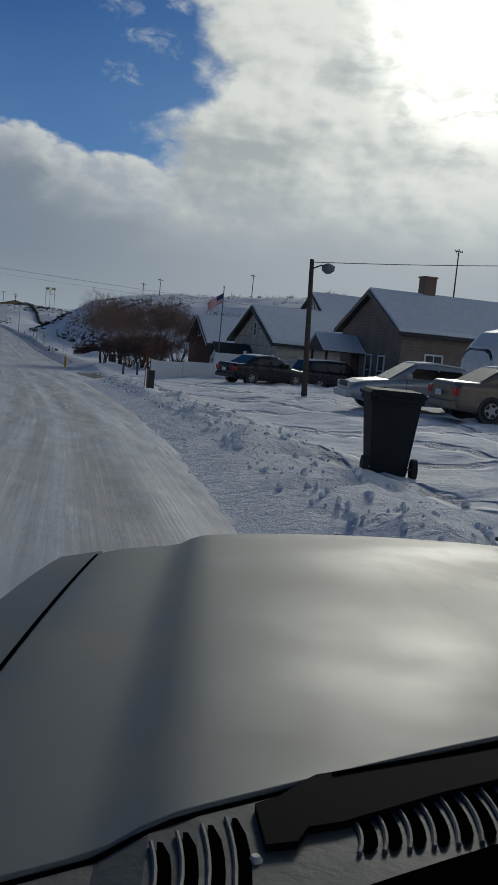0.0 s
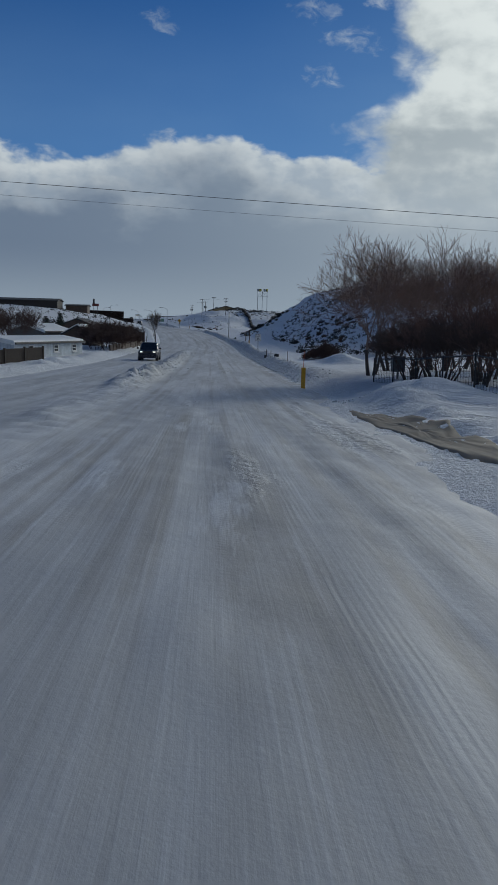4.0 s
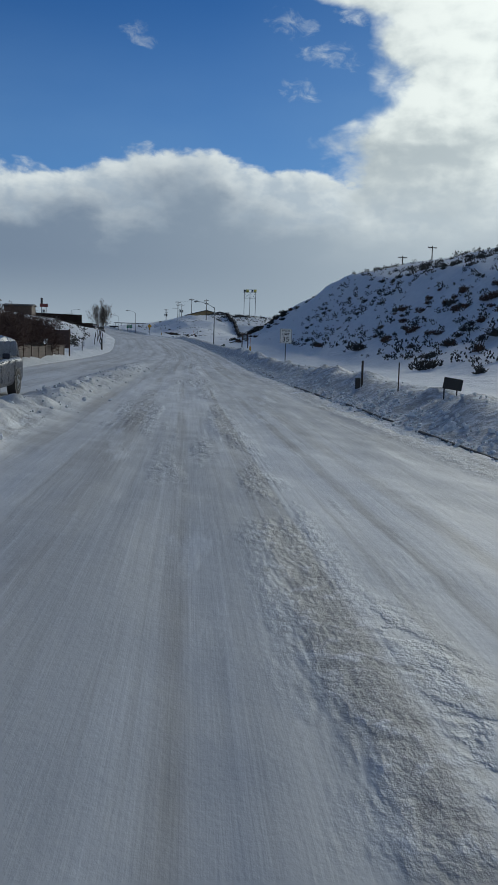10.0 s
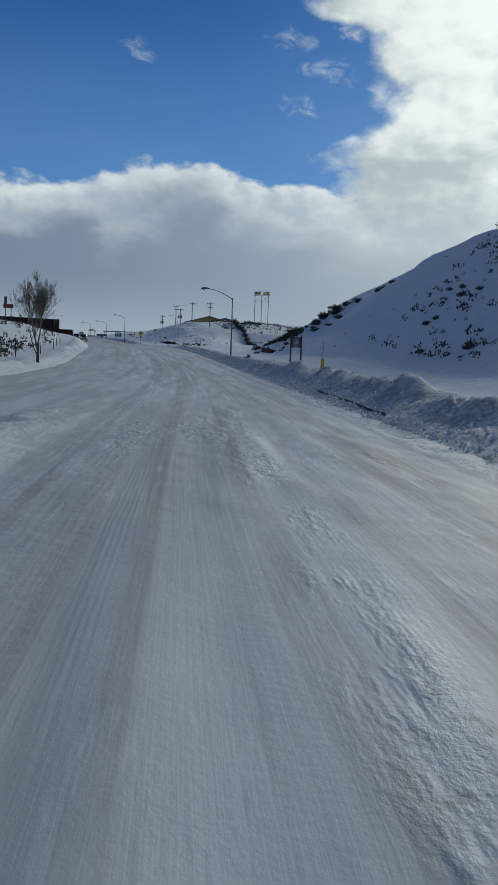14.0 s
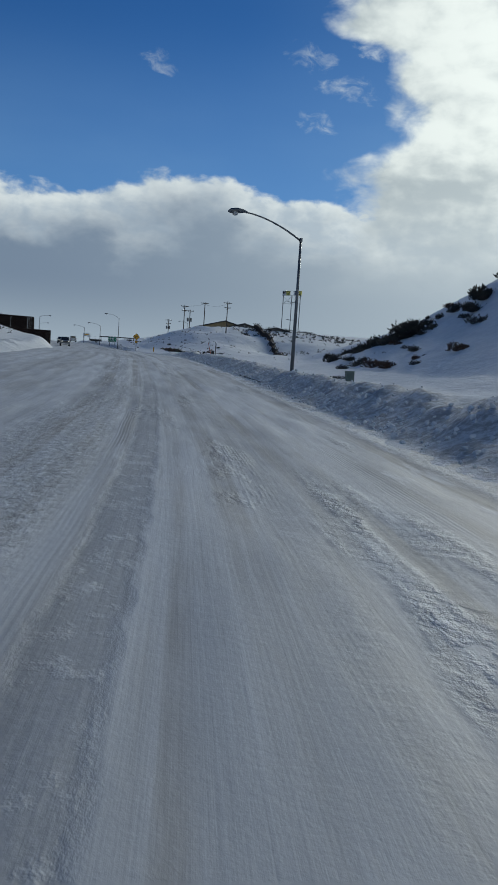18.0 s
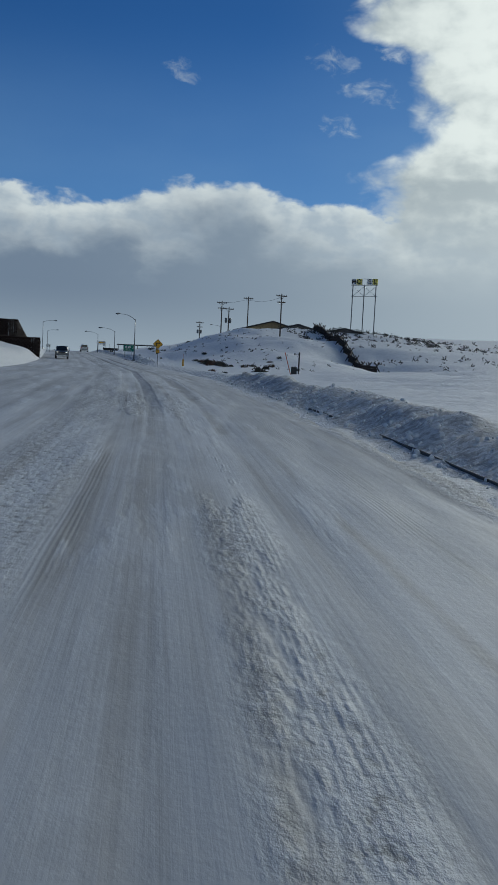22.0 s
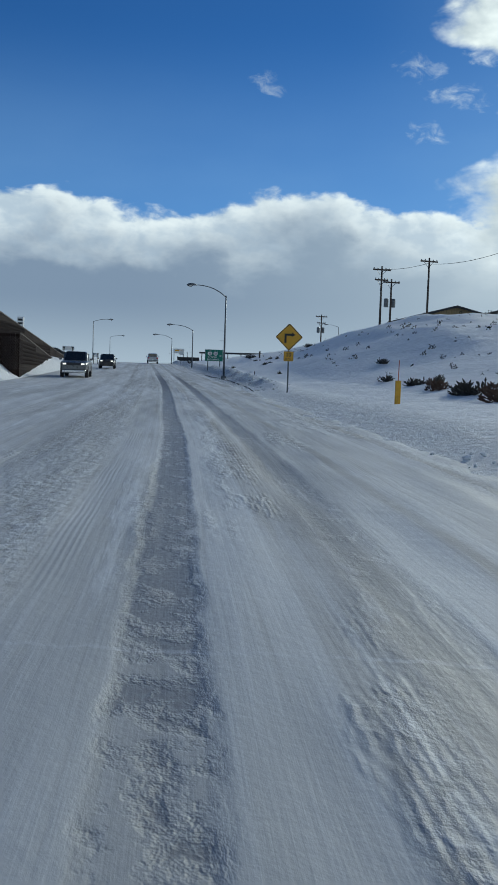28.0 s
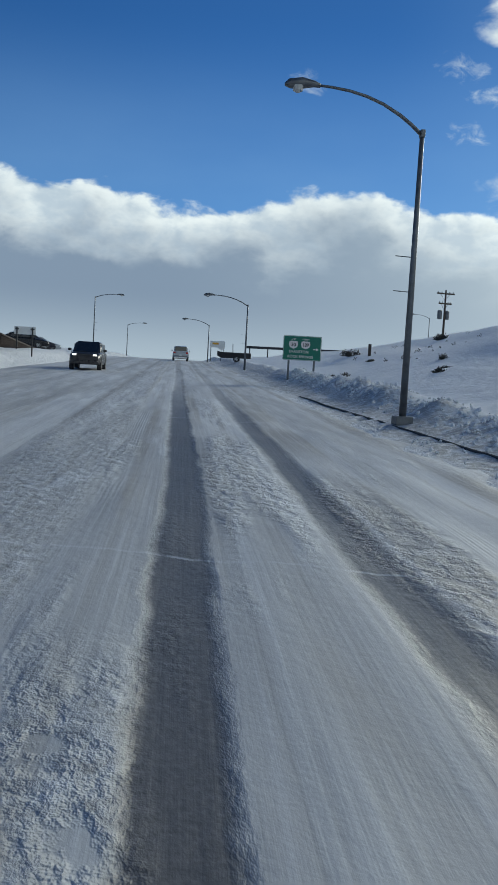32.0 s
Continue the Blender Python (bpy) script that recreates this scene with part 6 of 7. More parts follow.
for zz in (top - 1.1, top - 3.0):
    bm = bmesh.new()
    tube(bm, [(0, 0, zz), (L, 0, zz)], 0.04, 6)
    part("crossbar", bm, GALV, t)
YEL = mat("letter_box_yellow", (0.62, 0.55, 0.12), 0.5, vary=0.1)
for i, ch in enumerate("MO EL"):
    x = L * (0.1 + 0.2 * i)
    if ch == " ":
        for dx in (-0.42, 0.42):
            bm = bmesh.new()
            tube(bm, [(x + dx, 0, top - 1.0), (x + dx, 0, top)], 0.03, 5)
            part("empty_frame", bm, GALV, t)
        bm = bmesh.new()
        tube(bm, [(x - 0.42, 0, top), (x + 0.42, 0, top)], 0.03, 5)
        part("empty_frame", bm, GALV, t)
        continue
    bm = bmesh.new()
    box(bm, x - 0.44, x + 0.44, -0.14, 0.14, top - 1.0, top, 0.02)
    b = part("letter_box", bm, YEL if i in (1, 4) else SIGN_WHITE, t)
    letters(ch, 1.05, BLACK_INK, b, x, top - 0.5, -0.145)

# hilltop buildings
t = gable_house((11.0, 446.5, 5.6), 0, 12, 15, 1.2, 3.2, "ochre hilltop building with a dark-edged low gable", YELLOW_BOARD, trim=DARK_TRIM, snow=False)
t.matrix_world = pose(25.7, 440.0, 5.5, 0, 0, 90)
t = gable_house((0, 0, 0), 0, 9, 11, 1.4, 2.9, "dark hilltop building with a low gable and a round vent", GREY_BOARD, trim=DARK_TRIM, snow=False)
t.matrix_world = pose(28.6, 438.0, 5.35, 0, 0, 90)
bm = bmesh.new()
tube(bm, [(-0.03, 5.5, 2.1), (0.02, 5.5, 2.1)], 0.3, 12)
part("vent", bm, WHITE_PAINT, t)
t = gable_house((0, 0, 0), 0, 8, 8.5, 1.5, 2.6, "grey hilltop cabin with snow along its eaves", GREY_BOARD, trim=DARK_TRIM, snow=False)
t.matrix_world = pose(33.2, 415.0, 4.15, 0, 0, 90)

POLE_LABEL = "weathered wooden utility pole with crossarms on the snowy hill"
utility_pole(7.5, 422.1, 11.0, POLE_LABEL, 2)
utility_pole(8.9, 426.0, 10.2, POLE_LABEL, 1, gear=True)
utility_pole(12.3, 423.3, 12.1, POLE_LABEL, 1)
utility_pole(16.6, 401.9, 11.1, POLE_LABEL, 2)
utility_pole(3.3, 475.2, 9.8, POLE_LABEL, 2, gear=True)
for x, y, zz in ((51.9, 266.0, 16.4), (48.0, 272.0, 15.0), (72.6, 130.0, 18.6), (75.4, 250.0, 19.6), (110.0, 170.0, 22.0)):
    utility_pole(x, y, zz, "distant wooden utility pole on the plateau", 1, tall=7.5, group="distant poles")
wire("cable", "thin black cable between the hilltop poles", sag((7.5, 422.1, 10.7), (12.3, 423.3, 11.6), 0.2), 0.02)
wire("cable", "thin black cable between the hilltop poles", sag((12.3, 423.3, 11.5), (16.6, 401.9, 10.6), 0.5), 0.02)

# dark log fence climbing the hill
a, b = Vector((25.9, 369.4)), Vector((24.3, 420.0))
t = thing("log_fence", on(*a), math.degrees(math.atan2(b.y - a.y, b.x - a.x)), "dark zigzag log fence climbing the snowy slope", "fence")
t_inv = t.matrix_world.inverted()
LOG = mat("dark_logs", (0.045, 0.035, 0.03), 0.9)
n = 24
rnd = random.Random(77)
for i in range(n):
    p, q = a.lerp(b, i / n), a.lerp(b, (i + 1) / n)
    off = 0.35 if i % 2 else -0.35
    for k in range(4):
        zz = 0.12 + 0.24 * k
        pa = t_inv @ Vector((p.x - off, p.y, ground_z(p.x, p.y) + zz + rnd.uniform(-.04, .04)))
        pb = t_inv @ Vector((q.x + off, q.y, ground_z(q.x, q.y) + zz + 0.1))
        bm = bmesh.new()
        tube(bm, [pa, pb], [0.14, 0.12], 6)
        part("log", bm, LOG, t)
    for s in (-1, 1):
        pa = t_inv @ Vector((p.x - off + s * 0.6, p.y, ground_z(p.x, p.y) - 0.1))
        pb = t_inv @ Vector((p.x - off - s * 0.25, p.y, ground_z(p.x, p.y) + 1.45))
        bm = bmesh.new()
        tube(bm, [pa, pb], [0.08, 0.07], 6)
        part("prop", bm, LOG, t)

# guide sign
gx, gy = -9.55, 428.6
t = thing("guide_sign", on(gx, gy), 4, "green highway guide sign with two route shields", "road sign")
zt = 2.42 - ground_z(gx, gy)
w, h = 1.95, 1.25
pl = part("panel", plate(w, h, 0.06), SIGN_GREEN, t)
pl.location = (0, 0, zt - h / 2)
part("border", ring(w - 0.03, h - 0.03, 0.05, 0.018, -0.0085), SIGN_WHITE, pl)
for cx, num, dirn in ((-0.45, "30", "EAST"), (0.17, "189", "NORTH")):
    pts = [(-0.2, 0.17), (-0.1, 0.2), (0, 0.185), (0.1, 0.2), (0.2, 0.17), (0.23, 0.02), (0.18, -0.12), (0, -0.21), (-0.18, -0.12), (-0.23, 0.02)]
    bm = bmesh.new()
    prism(bm, [(cx + p[0] * 1.05, 0.16 + p[1]) for p in pts], -0.012, -0.007)
    part("shield", bm, SIGN_WHITE, pl)
    letters(num, 0.25, BLACK_INK, pl, cx, 0.16, -0.014, stretch=0.85 if len(num) > 2 else 1)
    letters(dirn, 0.10, SIGN_WHITE, pl, cx, 0.44)
letters("EVANSTON", 0.19, SIGN_WHITE, pl, -0.16, -0.19)
letters("ROCK SPRINGS", 0.19, SIGN_WHITE, pl, -0.08, -0.44)
bm = bmesh.new()
box(bm, 0.56, 0.74, -0.014, -0.008, -0.06, -0.02)
prism(bm, [(0.72, -0.12), (0.72, 0.04), (0.84, -0.04)], -0.014, -0.008)
part("arrow", bm, SIGN_WHITE, pl)
for s in (-0.65, 0.65):
    part("post", post_box(0.1, 0.1, -0.8, zt - 0.05, s, 0.02), GALV, t)

# ---- the far side beyond the bend ----
def make_weave(n):
    c = obj_coord(n)
    s = n.add("ShaderNodeSeparateXYZ", {0: c}).outputs
    a = n.math("FRACT", n.math("MULTIPLY", s[0], 2.2))
    b = n.math("FRACT", n.math("MULTIPLY", s[2], 5.0))
    hole = n.math("MULTIPLY", n.step(n.math("ABSOLUTE", n.math("SUBTRACT", a, 0.5)), 0.30, 0.24), n.step(n.math("ABSOLUTE", n.math("SUBTRACT", b, 0.5)), 0.28, 0.2))
    g = n.noise(c, 1.3, 5.0)
    col = n.mix(n.step(g, 0.3, 0.7), (0.014, 0.009, 0.008), (0.026, 0.017, 0.015))
    surface(n, n.mix(n.math("MULTIPLY", hole, 0.55), col, (0.03, 0.02, 0.018)), 0.85, 0.0, n.math("SUBTRACT", 1.0, hole), 0.6, 0.05, Specular_IOR_Level=0.08)


WEAVE = material("brown_crib_wall", make_weave)


def crib_wall(label, a, b, top_a, top_b, foot, slope, end):
    """A retaining wall from a to b, its top running from top_a to top_b and sloping down to end over its last metres."""
    run = Vector(b) - Vector(a)
    t = thing("retaining_wall", (*a, 0.0), math.degrees(math.atan2(run.y, run.x)), label, "retaining wall", "brown retaining walls")
    whole = run.length
    level = whole - slope
    marks = [level * k / 8 for k in range(9)] + [level + slope * k / 3 for k in (1, 2, 3)]
    rise = [top_a + (top_b - top_a) * m / level if m <= level else top_b + (end - top_b) * (m - level) / slope for m in marks]
    for m0, m1, z0, z1 in zip(marks, marks[1:], rise, rise[1:]):
        bm = bmesh.new()
        prism(bm, [(m0, foot), (m1 - 0.03, foot), (m1 - 0.03, z1), (m0, z0)], 0.0, 0.35)
        panel = part("panel", bm, WEAVE, t)
        bm = bmesh.new()
        prism(bm, [(m0 - 0.01, z0 + 0.002), (m1 - 0.01, z1 + 0.002), (m1 - 0.01, z1 + 0.10), (m0 - 0.01, z0 + 0.10)], -0.05, 0.42)
        part("coping", bm, LATH, t)
        # diagonal laths over the face
        lath = Sticks(3)
        steps = max(2, int((m1 - m0) / 0.45))
        for k in range(steps):
            x0 = m0 + (m1 - m0) * k / steps
            for lean in (-1, 1):
                for z in np.arange(foot + 1.2, min(z0, z1) - 0.3, 0.55):
                    lath.add(Vector((x0 + 0.22 - 0.22 * lean, -0.02, z)), Vector((x0 + 0.22 + 0.22 * lean, -0.02, z + 0.5)), 0.03, 0.03)
        if lath.v:
            lath.object("lattice", LATH, panel)
    return t


LATH = mat("weathered_lath", (0.05, 0.036, 0.031), 0.85)
crib_wall("upper brown crib retaining wall above a snowy terrace", (-50.0, 387.5), (-23.0, 392.0), 4.9, 4.5, -1.2, 1.0, 4.5)
crib_wall("long brown crib wing wall, its top sloping down to the verge", (-22.9, 392.5), (-32.8, 457.5), 4.5, 4.45, -0.4, 64.0, 1.3)
crib_wall("lower brown crib retaining wall rising from a snowy verge", (-46.0, 383.0), (-19.2, 389.5), 2.3, 1.95, -1.6, 1.0, 1.95)
crib_wall("low brown crib wing wall sinking into the snowy verge", (-19.1, 390.0), (-27.1, 428.0), 1.95, 1.93, -1.2, 37.0, 0.9)

# sign backs and posts on the far verge
for x, y, w, h, z, lab in ((-29.3, 444.0, 1.5, 0.55, 1.25, "white sign back with two dark channel posts"), (-31.5, 470.0, 0.9, 0.6, 1.1, "small grey sign back on two posts")):
    t = thing("sign_back", on(x, y), 6, lab, "road sign")
    bm = bmesh.new()
    box(bm, -w / 2, w / 2, -0.01, 0.01, z, z + h)
    part("panel", bm, SIGN_WHITE, t)
    for s in (-w * 0.36, w * 0.36):
        part("post", post_box(0.09, 0.07, -0.4, z + h - 0.04, s, -0.085), DARK_TRIM, t)
        bm = bmesh.new()
        box(bm, s - 0.14, s + 0.14, -0.1, -0.085, z + h * 0.62, z + h * 0.78)
        part("clamp", bm, DARK_TRIM, t)
t = thing("pylon_sign", on(-46.4, 480.0), 0, "tall white price pylon with dark panels", "sign")
zz = ground_z(-46.4, 480)
bm = bmesh.new()
box(bm, -0.55, 0.55, -0.2, 0.2, 5.6 - zz, 8.3 - zz, 0.03)
part("cabinet", bm, SIGN_WHITE, t)
for k in range(4):
    part("panel_bar", bar(0.8, 0.35, 0, 6.0 - zz + k * 0.6, -0.2), BLACK_INK, t)
bm = bmesh.new()
tube(bm, [(0, 0, -0.5), (0, 0, 5.7 - zz)], 0.22, 8)
part("mast", bm, GALV, t)
utility_pole(-50.5, 486.0, 8.0, "wooden utility pole behind the retaining wall", 1, group="")
gable_house((-60.0, 455.0, 1.5), 60, 16, 10, 2.8, 3.6, "low building with a pale green metal roof behind the wall", CREAM, roof=mat("green_metal", (0.25, 0.33, 0.32), 0.5), snow=False)
for x, y, c in ((-37.0, 466.0, NIGHT), (-38.5, 473.0, NAVY), (-40.0, 480.0, SILVER)):
    vehicle("sedan", x, y, 20, "parked car on the lot above the retaining wall", "car", c, SEDAN, z=1.55)

# right verge beyond the guide sign
t = thing("billboard", on(-25.0, 521.0), 4, "white and yellow roadside board on two legs", "sign")
zz = ground_z(-25.0, 521.0)
bm = bmesh.new()
box(bm, -1.15, 1.15, -0.1, 0.1, 4.0 - zz, 5.0 - zz, 0.03)
pn = part("panel", bm, SIGN_WHITE, t)
part("panel_bar", bar(1.6, 0.3, 0, 4.6 - zz, -0.1), SIGN_YELLOW, pn)
for s in (-1.0, 1.0):
    part("leg", post_box(0.12, 0.12, -0.5, 4.05 - zz, s, -0.06), GALV, t)
t = thing("route_sign", on(-22.2, 502.0), 4, "small white sign on a post by the verge", "road sign")
part("plate", plate(0.75, 0.9, 0.05), SIGN_WHITE, t).location = (0, 0, 2.0)
part("post", post_box(0.07, 0.07, -0.4, 2.4, 0, 0.01), GALV, t)
t = thing("flat_trailer", on(-17.8, 476.5, 0.0), 184, "dark low-sided trailer parked off the road", "trailer")
part("body", loft([[(x, sy * w, z) for sy, z in ((-1, z0), (1, z0), (1.15, z1), (-1.15, z1))] for x, w, z0, z1 in ((-1.7, .75, .45, 1.0), (1.4, .75, .4, 1.0), (1.8, .7, .6, 1.1))]), BLACK, t)
for s in (-1, 1):
    wheel(t, -0.2, s * 0.95, 0.33)
bm = bmesh.new()
tube(bm, [(0.2, 0, 0.9), (0.25, 0, 1.9)], 0.04, 5)
part("mast", bm, DARK_TRIM, t)
t = thing("guard_rail", on(-12.0, 512.0), -10, "long dark guard rail across the skyline", "rail")
bm = bmesh.new()
box(bm, -8, 12, -0.06, 0.06, 0.6, 0.95, 0.02)
part("beam", bm, DARK_TRIM, t)
for k in range(8):
    part("post", post_box(0.15, 0.15, -1.5, 0.9, -7.5 + k * 2.7, 0.06), DARK_TRIM, t)

# traffic
vehicle("pickup_truck", float(lane_x(497)) + 0.3, 497.0, 99.4, "light silver pickup truck driving ahead, seen from behind", "truck", SILVER, PICKUP, z=float(road_z(497)) + 0.02, snow=False)
vehicle("pickup_truck", float(lane_x(398)) - 6.3, 398.0, 279.0, "dark silver pickup truck with lit headlights on the road", "truck", mat("dark_silver_paint", (0.17, 0.175, 0.18), 0.3, 0.5, 0.08), PICKUP, z=float(road_z(398)) + 0.02, lit=True, snow=False)
vehicle("suv", float(lane_x(437)) - 5.6, 437.0, 279.0, "dark grey sport utility vehicle with lit headlights on the road", "car", mat("graphite_paint", (0.05, 0.047, 0.05), 0.3, 0.3), SUV, z=float(road_z(437)) + 0.02, lit=True, snow=False)

for x, y, hh, wide in ((-4.0, 402.1, 0.34, 0.05), (-5.26, 446.6, 0.85, 0.2)):
    t = thing("marker_post", on(x, y), 6, "weathered wooden post standing in the roadside snow", "post", "roadside marker posts")
    part("stake", post_box(wide, wide * 0.8, -0.4, hh, 0, 0), WOOD_POLE, t)

# ---- brush ----
SAGE = [DARK_BUSH, mat("grey_sage", (0.085, 0.08, 0.066), 0.9, scale=3), mat("rust_brush", (0.10, 0.06, 0.04), 0.9, scale=3)]
kinds = [sage_mesh(500 + i, 1.0, 210).object("sagebrush", SAGE[i % 3]) for i in range(6)]
for o in kinds:
    tagged(o, "dark grey sagebrush clump in the snow", "bush", "sagebrush on the slopes")
rnd = random.Random(21)
spots = []
for x, y, s in ((3.6, 376.0, .6), (4.2, 370.5, .8), (4.6, 366.5, .9), (5.1, 363.2, 1.0), (5.5, 359.5, 1.0), (5.9, 357.0, .9), (6.3, 355.0, .9), (6.8, 352.0, .8), (7.2, 349.8, .7), (9.0, 328.4, .8), (9.5, 345.5, .5), (5.0, 369.0, .7),
                (20.7, 269.1, .7), (18.6, 262.0, .6), (17.1, 161.9, .9), (15.2, 139.8, .8), (17.9, 140.8, .6), (15.2, 132.8, .5), (12.6, 239.5, .4), (14.6, 249.0, .4), (15.3, 249.6, .5), (15.8, 251.0, .5), (17.5, 247.0, .5), (17.7, 241.0, .6), (15.9, 262.5, .5), (4.8, 388.7, .6),
                (5.4, 334.0, .4), (8.3, 314.0, .4), (7.6, 320.0, .4), (6.4, 326.0, .4), (10.5, 341.0, .7), (11.2, 343.5, .6), (9.6, 336.0, .4), (12.5, 333.0, .5), (8.6, 345.0, .5), (18.0, 191.2, .7), (17.0, 177.1, .6), (12.0, 357.0, .4), (13.5, 362.0, .5), (9.5, 352.0, .3)):
    spots.append((x, y, s, rnd.randrange(6)))
for _ in range(34):
    spots.append((rnd.uniform(15.0, 24.5), rnd.uniform(240, 263), rnd.uniform(0.3, 0.75), rnd.randrange(6)))
# dark clumps along the far rim of the slope
for k in range(34):
    f = rnd.random()
    spots.append((17.0 + 9.0 * f + rnd.gauss(0, 0.5), 258.0 - 9.0 * f - 12.0 * f ** 4 + rnd.gauss(0, 1.4), rnd.uniform(0.5, 1.05), 3 * rnd.randrange(2)))
for _ in range(34):
    spots.append((rnd.uniform(18.6, 23.2), rnd.uniform(137, 167), rnd.uniform(0.3, 0.75), rnd.choice((2, 5, 2, 1))))
# the slope: thick dark brush in its middle, rusty patches low on the near end, smooth drifted snow at the far end
while len(spots) < 288:
    u, y = rnd.uniform(11.0, 25.0), rnd.uniform(129, 222)
    patch = 0.5 + 0.5 * math.sin(u * 0.75 + y * 0.21) * math.sin(y * 0.093 + 1.0 - u * 0.2)
    keep = (0.12 + 0.88 * patch ** 1.5) * min(1.0, max(0.06, (212 - y) / 14)) * min(1.0, max(0.15, (u - 10.5) / 3))
    if rnd.random() < keep:
        rust = y < 170 and 13 < u < 19 and rnd.random() < 0.55
        spots.append((float(lane_x(y)) + u, y, 0.16 + 0.55 * rnd.random() ** 2.2, (2 if rust else rnd.choice((0, 1, 3, 4))) if not rust else rnd.choice((2, 5))))
spots += [(-3.76, 419.4, .45, 0), (-3.2, 421.2, .3, 3), (-2.69, 426.5, .5, 0), (-1.91, 399.6, .35, 1), (-7.4, 427.0, .45, 4), (-7.9, 429.5, .35, 1), (1.0, 459.0, .95, 3), (-5.5, 440.0, .4, 4), (-6.4, 449.2, .9, 0), (-3.6, 436.0, .4, 1)]
used = set()
for x, y, s, kind_ in spots:
    o = kinds[kind_] if kind_ not in used else copy_thing(kinds[kind_], Matrix())
    used.add(kind_)
    o.matrix_world = pose(x, y, ground_z(x, y) - 0.04, 0, 0, rnd.uniform(0, 360)) @ Matrix.Diagonal((s * rnd.uniform(.8, 1.5), s * rnd.uniform(.8, 1.5), s * rnd.uniform(0.8, 1.15), 1))
# low brush past counting: crests, second hill, plateau
st = Sticks(3)


def tuft(x, y, s, blades):
    c = Vector((x, y, ground_z(x, y) - 0.03))
    for _ in range(blades):
        a, e = rnd.uniform(0, 6.28), math.asin(rnd.uniform(0.0, 1.0))
        d = Vector((math.cos(a) * math.cos(e) * 0.85, math.sin(a) * math.cos(e) * 0.85, math.sin(e) * 1.15))
        q = c + d * s * rnd.uniform(0.4, 0.9)
        st.add(q - d * 0.1 * s, q, 0.02 * s, 0.11 * s)
        st.add(q, q + Vector((rnd.gauss(0, .1), rnd.gauss(0, .1), 0.16)) * s, 0.11 * s, 0.01)


for _ in range(1900):
    u, y = rnd.uniform(11, 27), 120 + 92 * rnd.random() ** 1.25
    if rnd.random() < 0.25 + 0.75 * (0.5 + 0.5 * math.sin(u * 0.75 + y * 0.21) * math.sin(y * 0.093 + 1.0 - u * 0.2)):
        tuft(float(lane_x(y)) + u, y, 0.14 + 0.42 * rnd.random() ** 1.5, 15)
for _ in range(420):
    u, y = rnd.uniform(26, 75), rnd.uniform(115, 285)
    tuft(float(lane_x(y)) + u, y, rnd.uniform(0.2, 0.6), 14)
for _ in range(90):
    u, y = rnd.uniform(11, 26), rnd.uniform(214, 285)
    tuft(float(lane_x(y)) + u, y, rnd.uniform(0.06, 0.2), 12)
for _ in range(420):
    u, y = rnd.uniform(12, 60), rnd.uniform(330, 470)
    tuft(float(lane_x(y)) + u, y, rnd.uniform(0.08, 0.35), 10)
for _ in range(130):
    u, y = rnd.uniform(36, 75), rnd.uniform(375, 425)
    tuft(float(lane_x(y)) + u, y, rnd.uniform(0.3, 0.7), 16)
for _ in range(260):
    u, y = rnd.uniform(32, 64), rnd.uniform(402, 430)
    tuft(float(lane_x(y)) + u, y, rnd.uniform(0.25, 0.75), 18)
for _ in range(60):
    u, y = rnd.uniform(13, 24), rnd.uniform(345, 425)
    tuft(float(lane_x(y)) + u, y, rnd.uniform(0.15, 0.4), 16)
for _ in range(260):
    u, y = rnd.uniform(-34, -14), rnd.uniform(190, 262)
    tuft(float(lane_x(y)) + u, y, 0.3 + 0.7 * rnd.random() ** 1.6, 15)
for _ in range(620):
    u, y = rnd.uniform(-62, -14), rnd.uniform(190, 345)
    tuft(float(lane_x(y)) + u, y, 0.2 + 0.7 * rnd.random() ** 1.6, 15)
for _ in range(800):
    x, y = rnd.uniform(38, 190), rnd.uniform(105, 260)
    tuft(x, y, rnd.uniform(0.3, 0.9), 10)
tagged(st.object("brush", DARK_BUSH), "low dark brush scattered over the snowy slopes", "brush", kind="stuff")
for x, y, hh in ((13.7, 118.8, 1.15), (14.7, 119.4, 1.45), (15.6, 120.6, 1.6), (19.6, 118.6, 1.7), (20.8, 119.6, 1.9), (22.2, 120.2, 1.7)):
    bare_tree(x, y, hh, int(x * 50), "dense dark bare shrub at the foot of the hill", kids=4, stems=7, radius=0.022, depth=3, spread=0.7, group="dark shrubs below the hill", lean=0.9, sink=0.5, name="shrub", twig=mat("dark_red_twigs", (0.075, 0.042, 0.034), 0.9), thin=0.006)
# clods of ploughed snow on the banks
rnd = random.Random(33)


def clod(x, y, s, z):
    m = Matrix.Translation((x, y, z)) @ Euler((rnd.uniform(0, 6), rnd.uniform(0, 6), rnd.uniform(0, 6))).to_matrix().to_4x4() @ Matrix.Diagonal((s * rnd.uniform(.7, 1.4), s * rnd.uniform(.7, 1.4), s * rnd.uniform(.5, 1), 1))
    k = len(clods_v)
    for p, q in CLOD_V:
        w = m @ (Vector(CLOD_P[(p, q)]) * rnd.uniform(0.78, 1.2))
        clods_v.append(tuple(w))
    clods_f.extend(tuple(k + i for i in f) for f in CLOD_F)


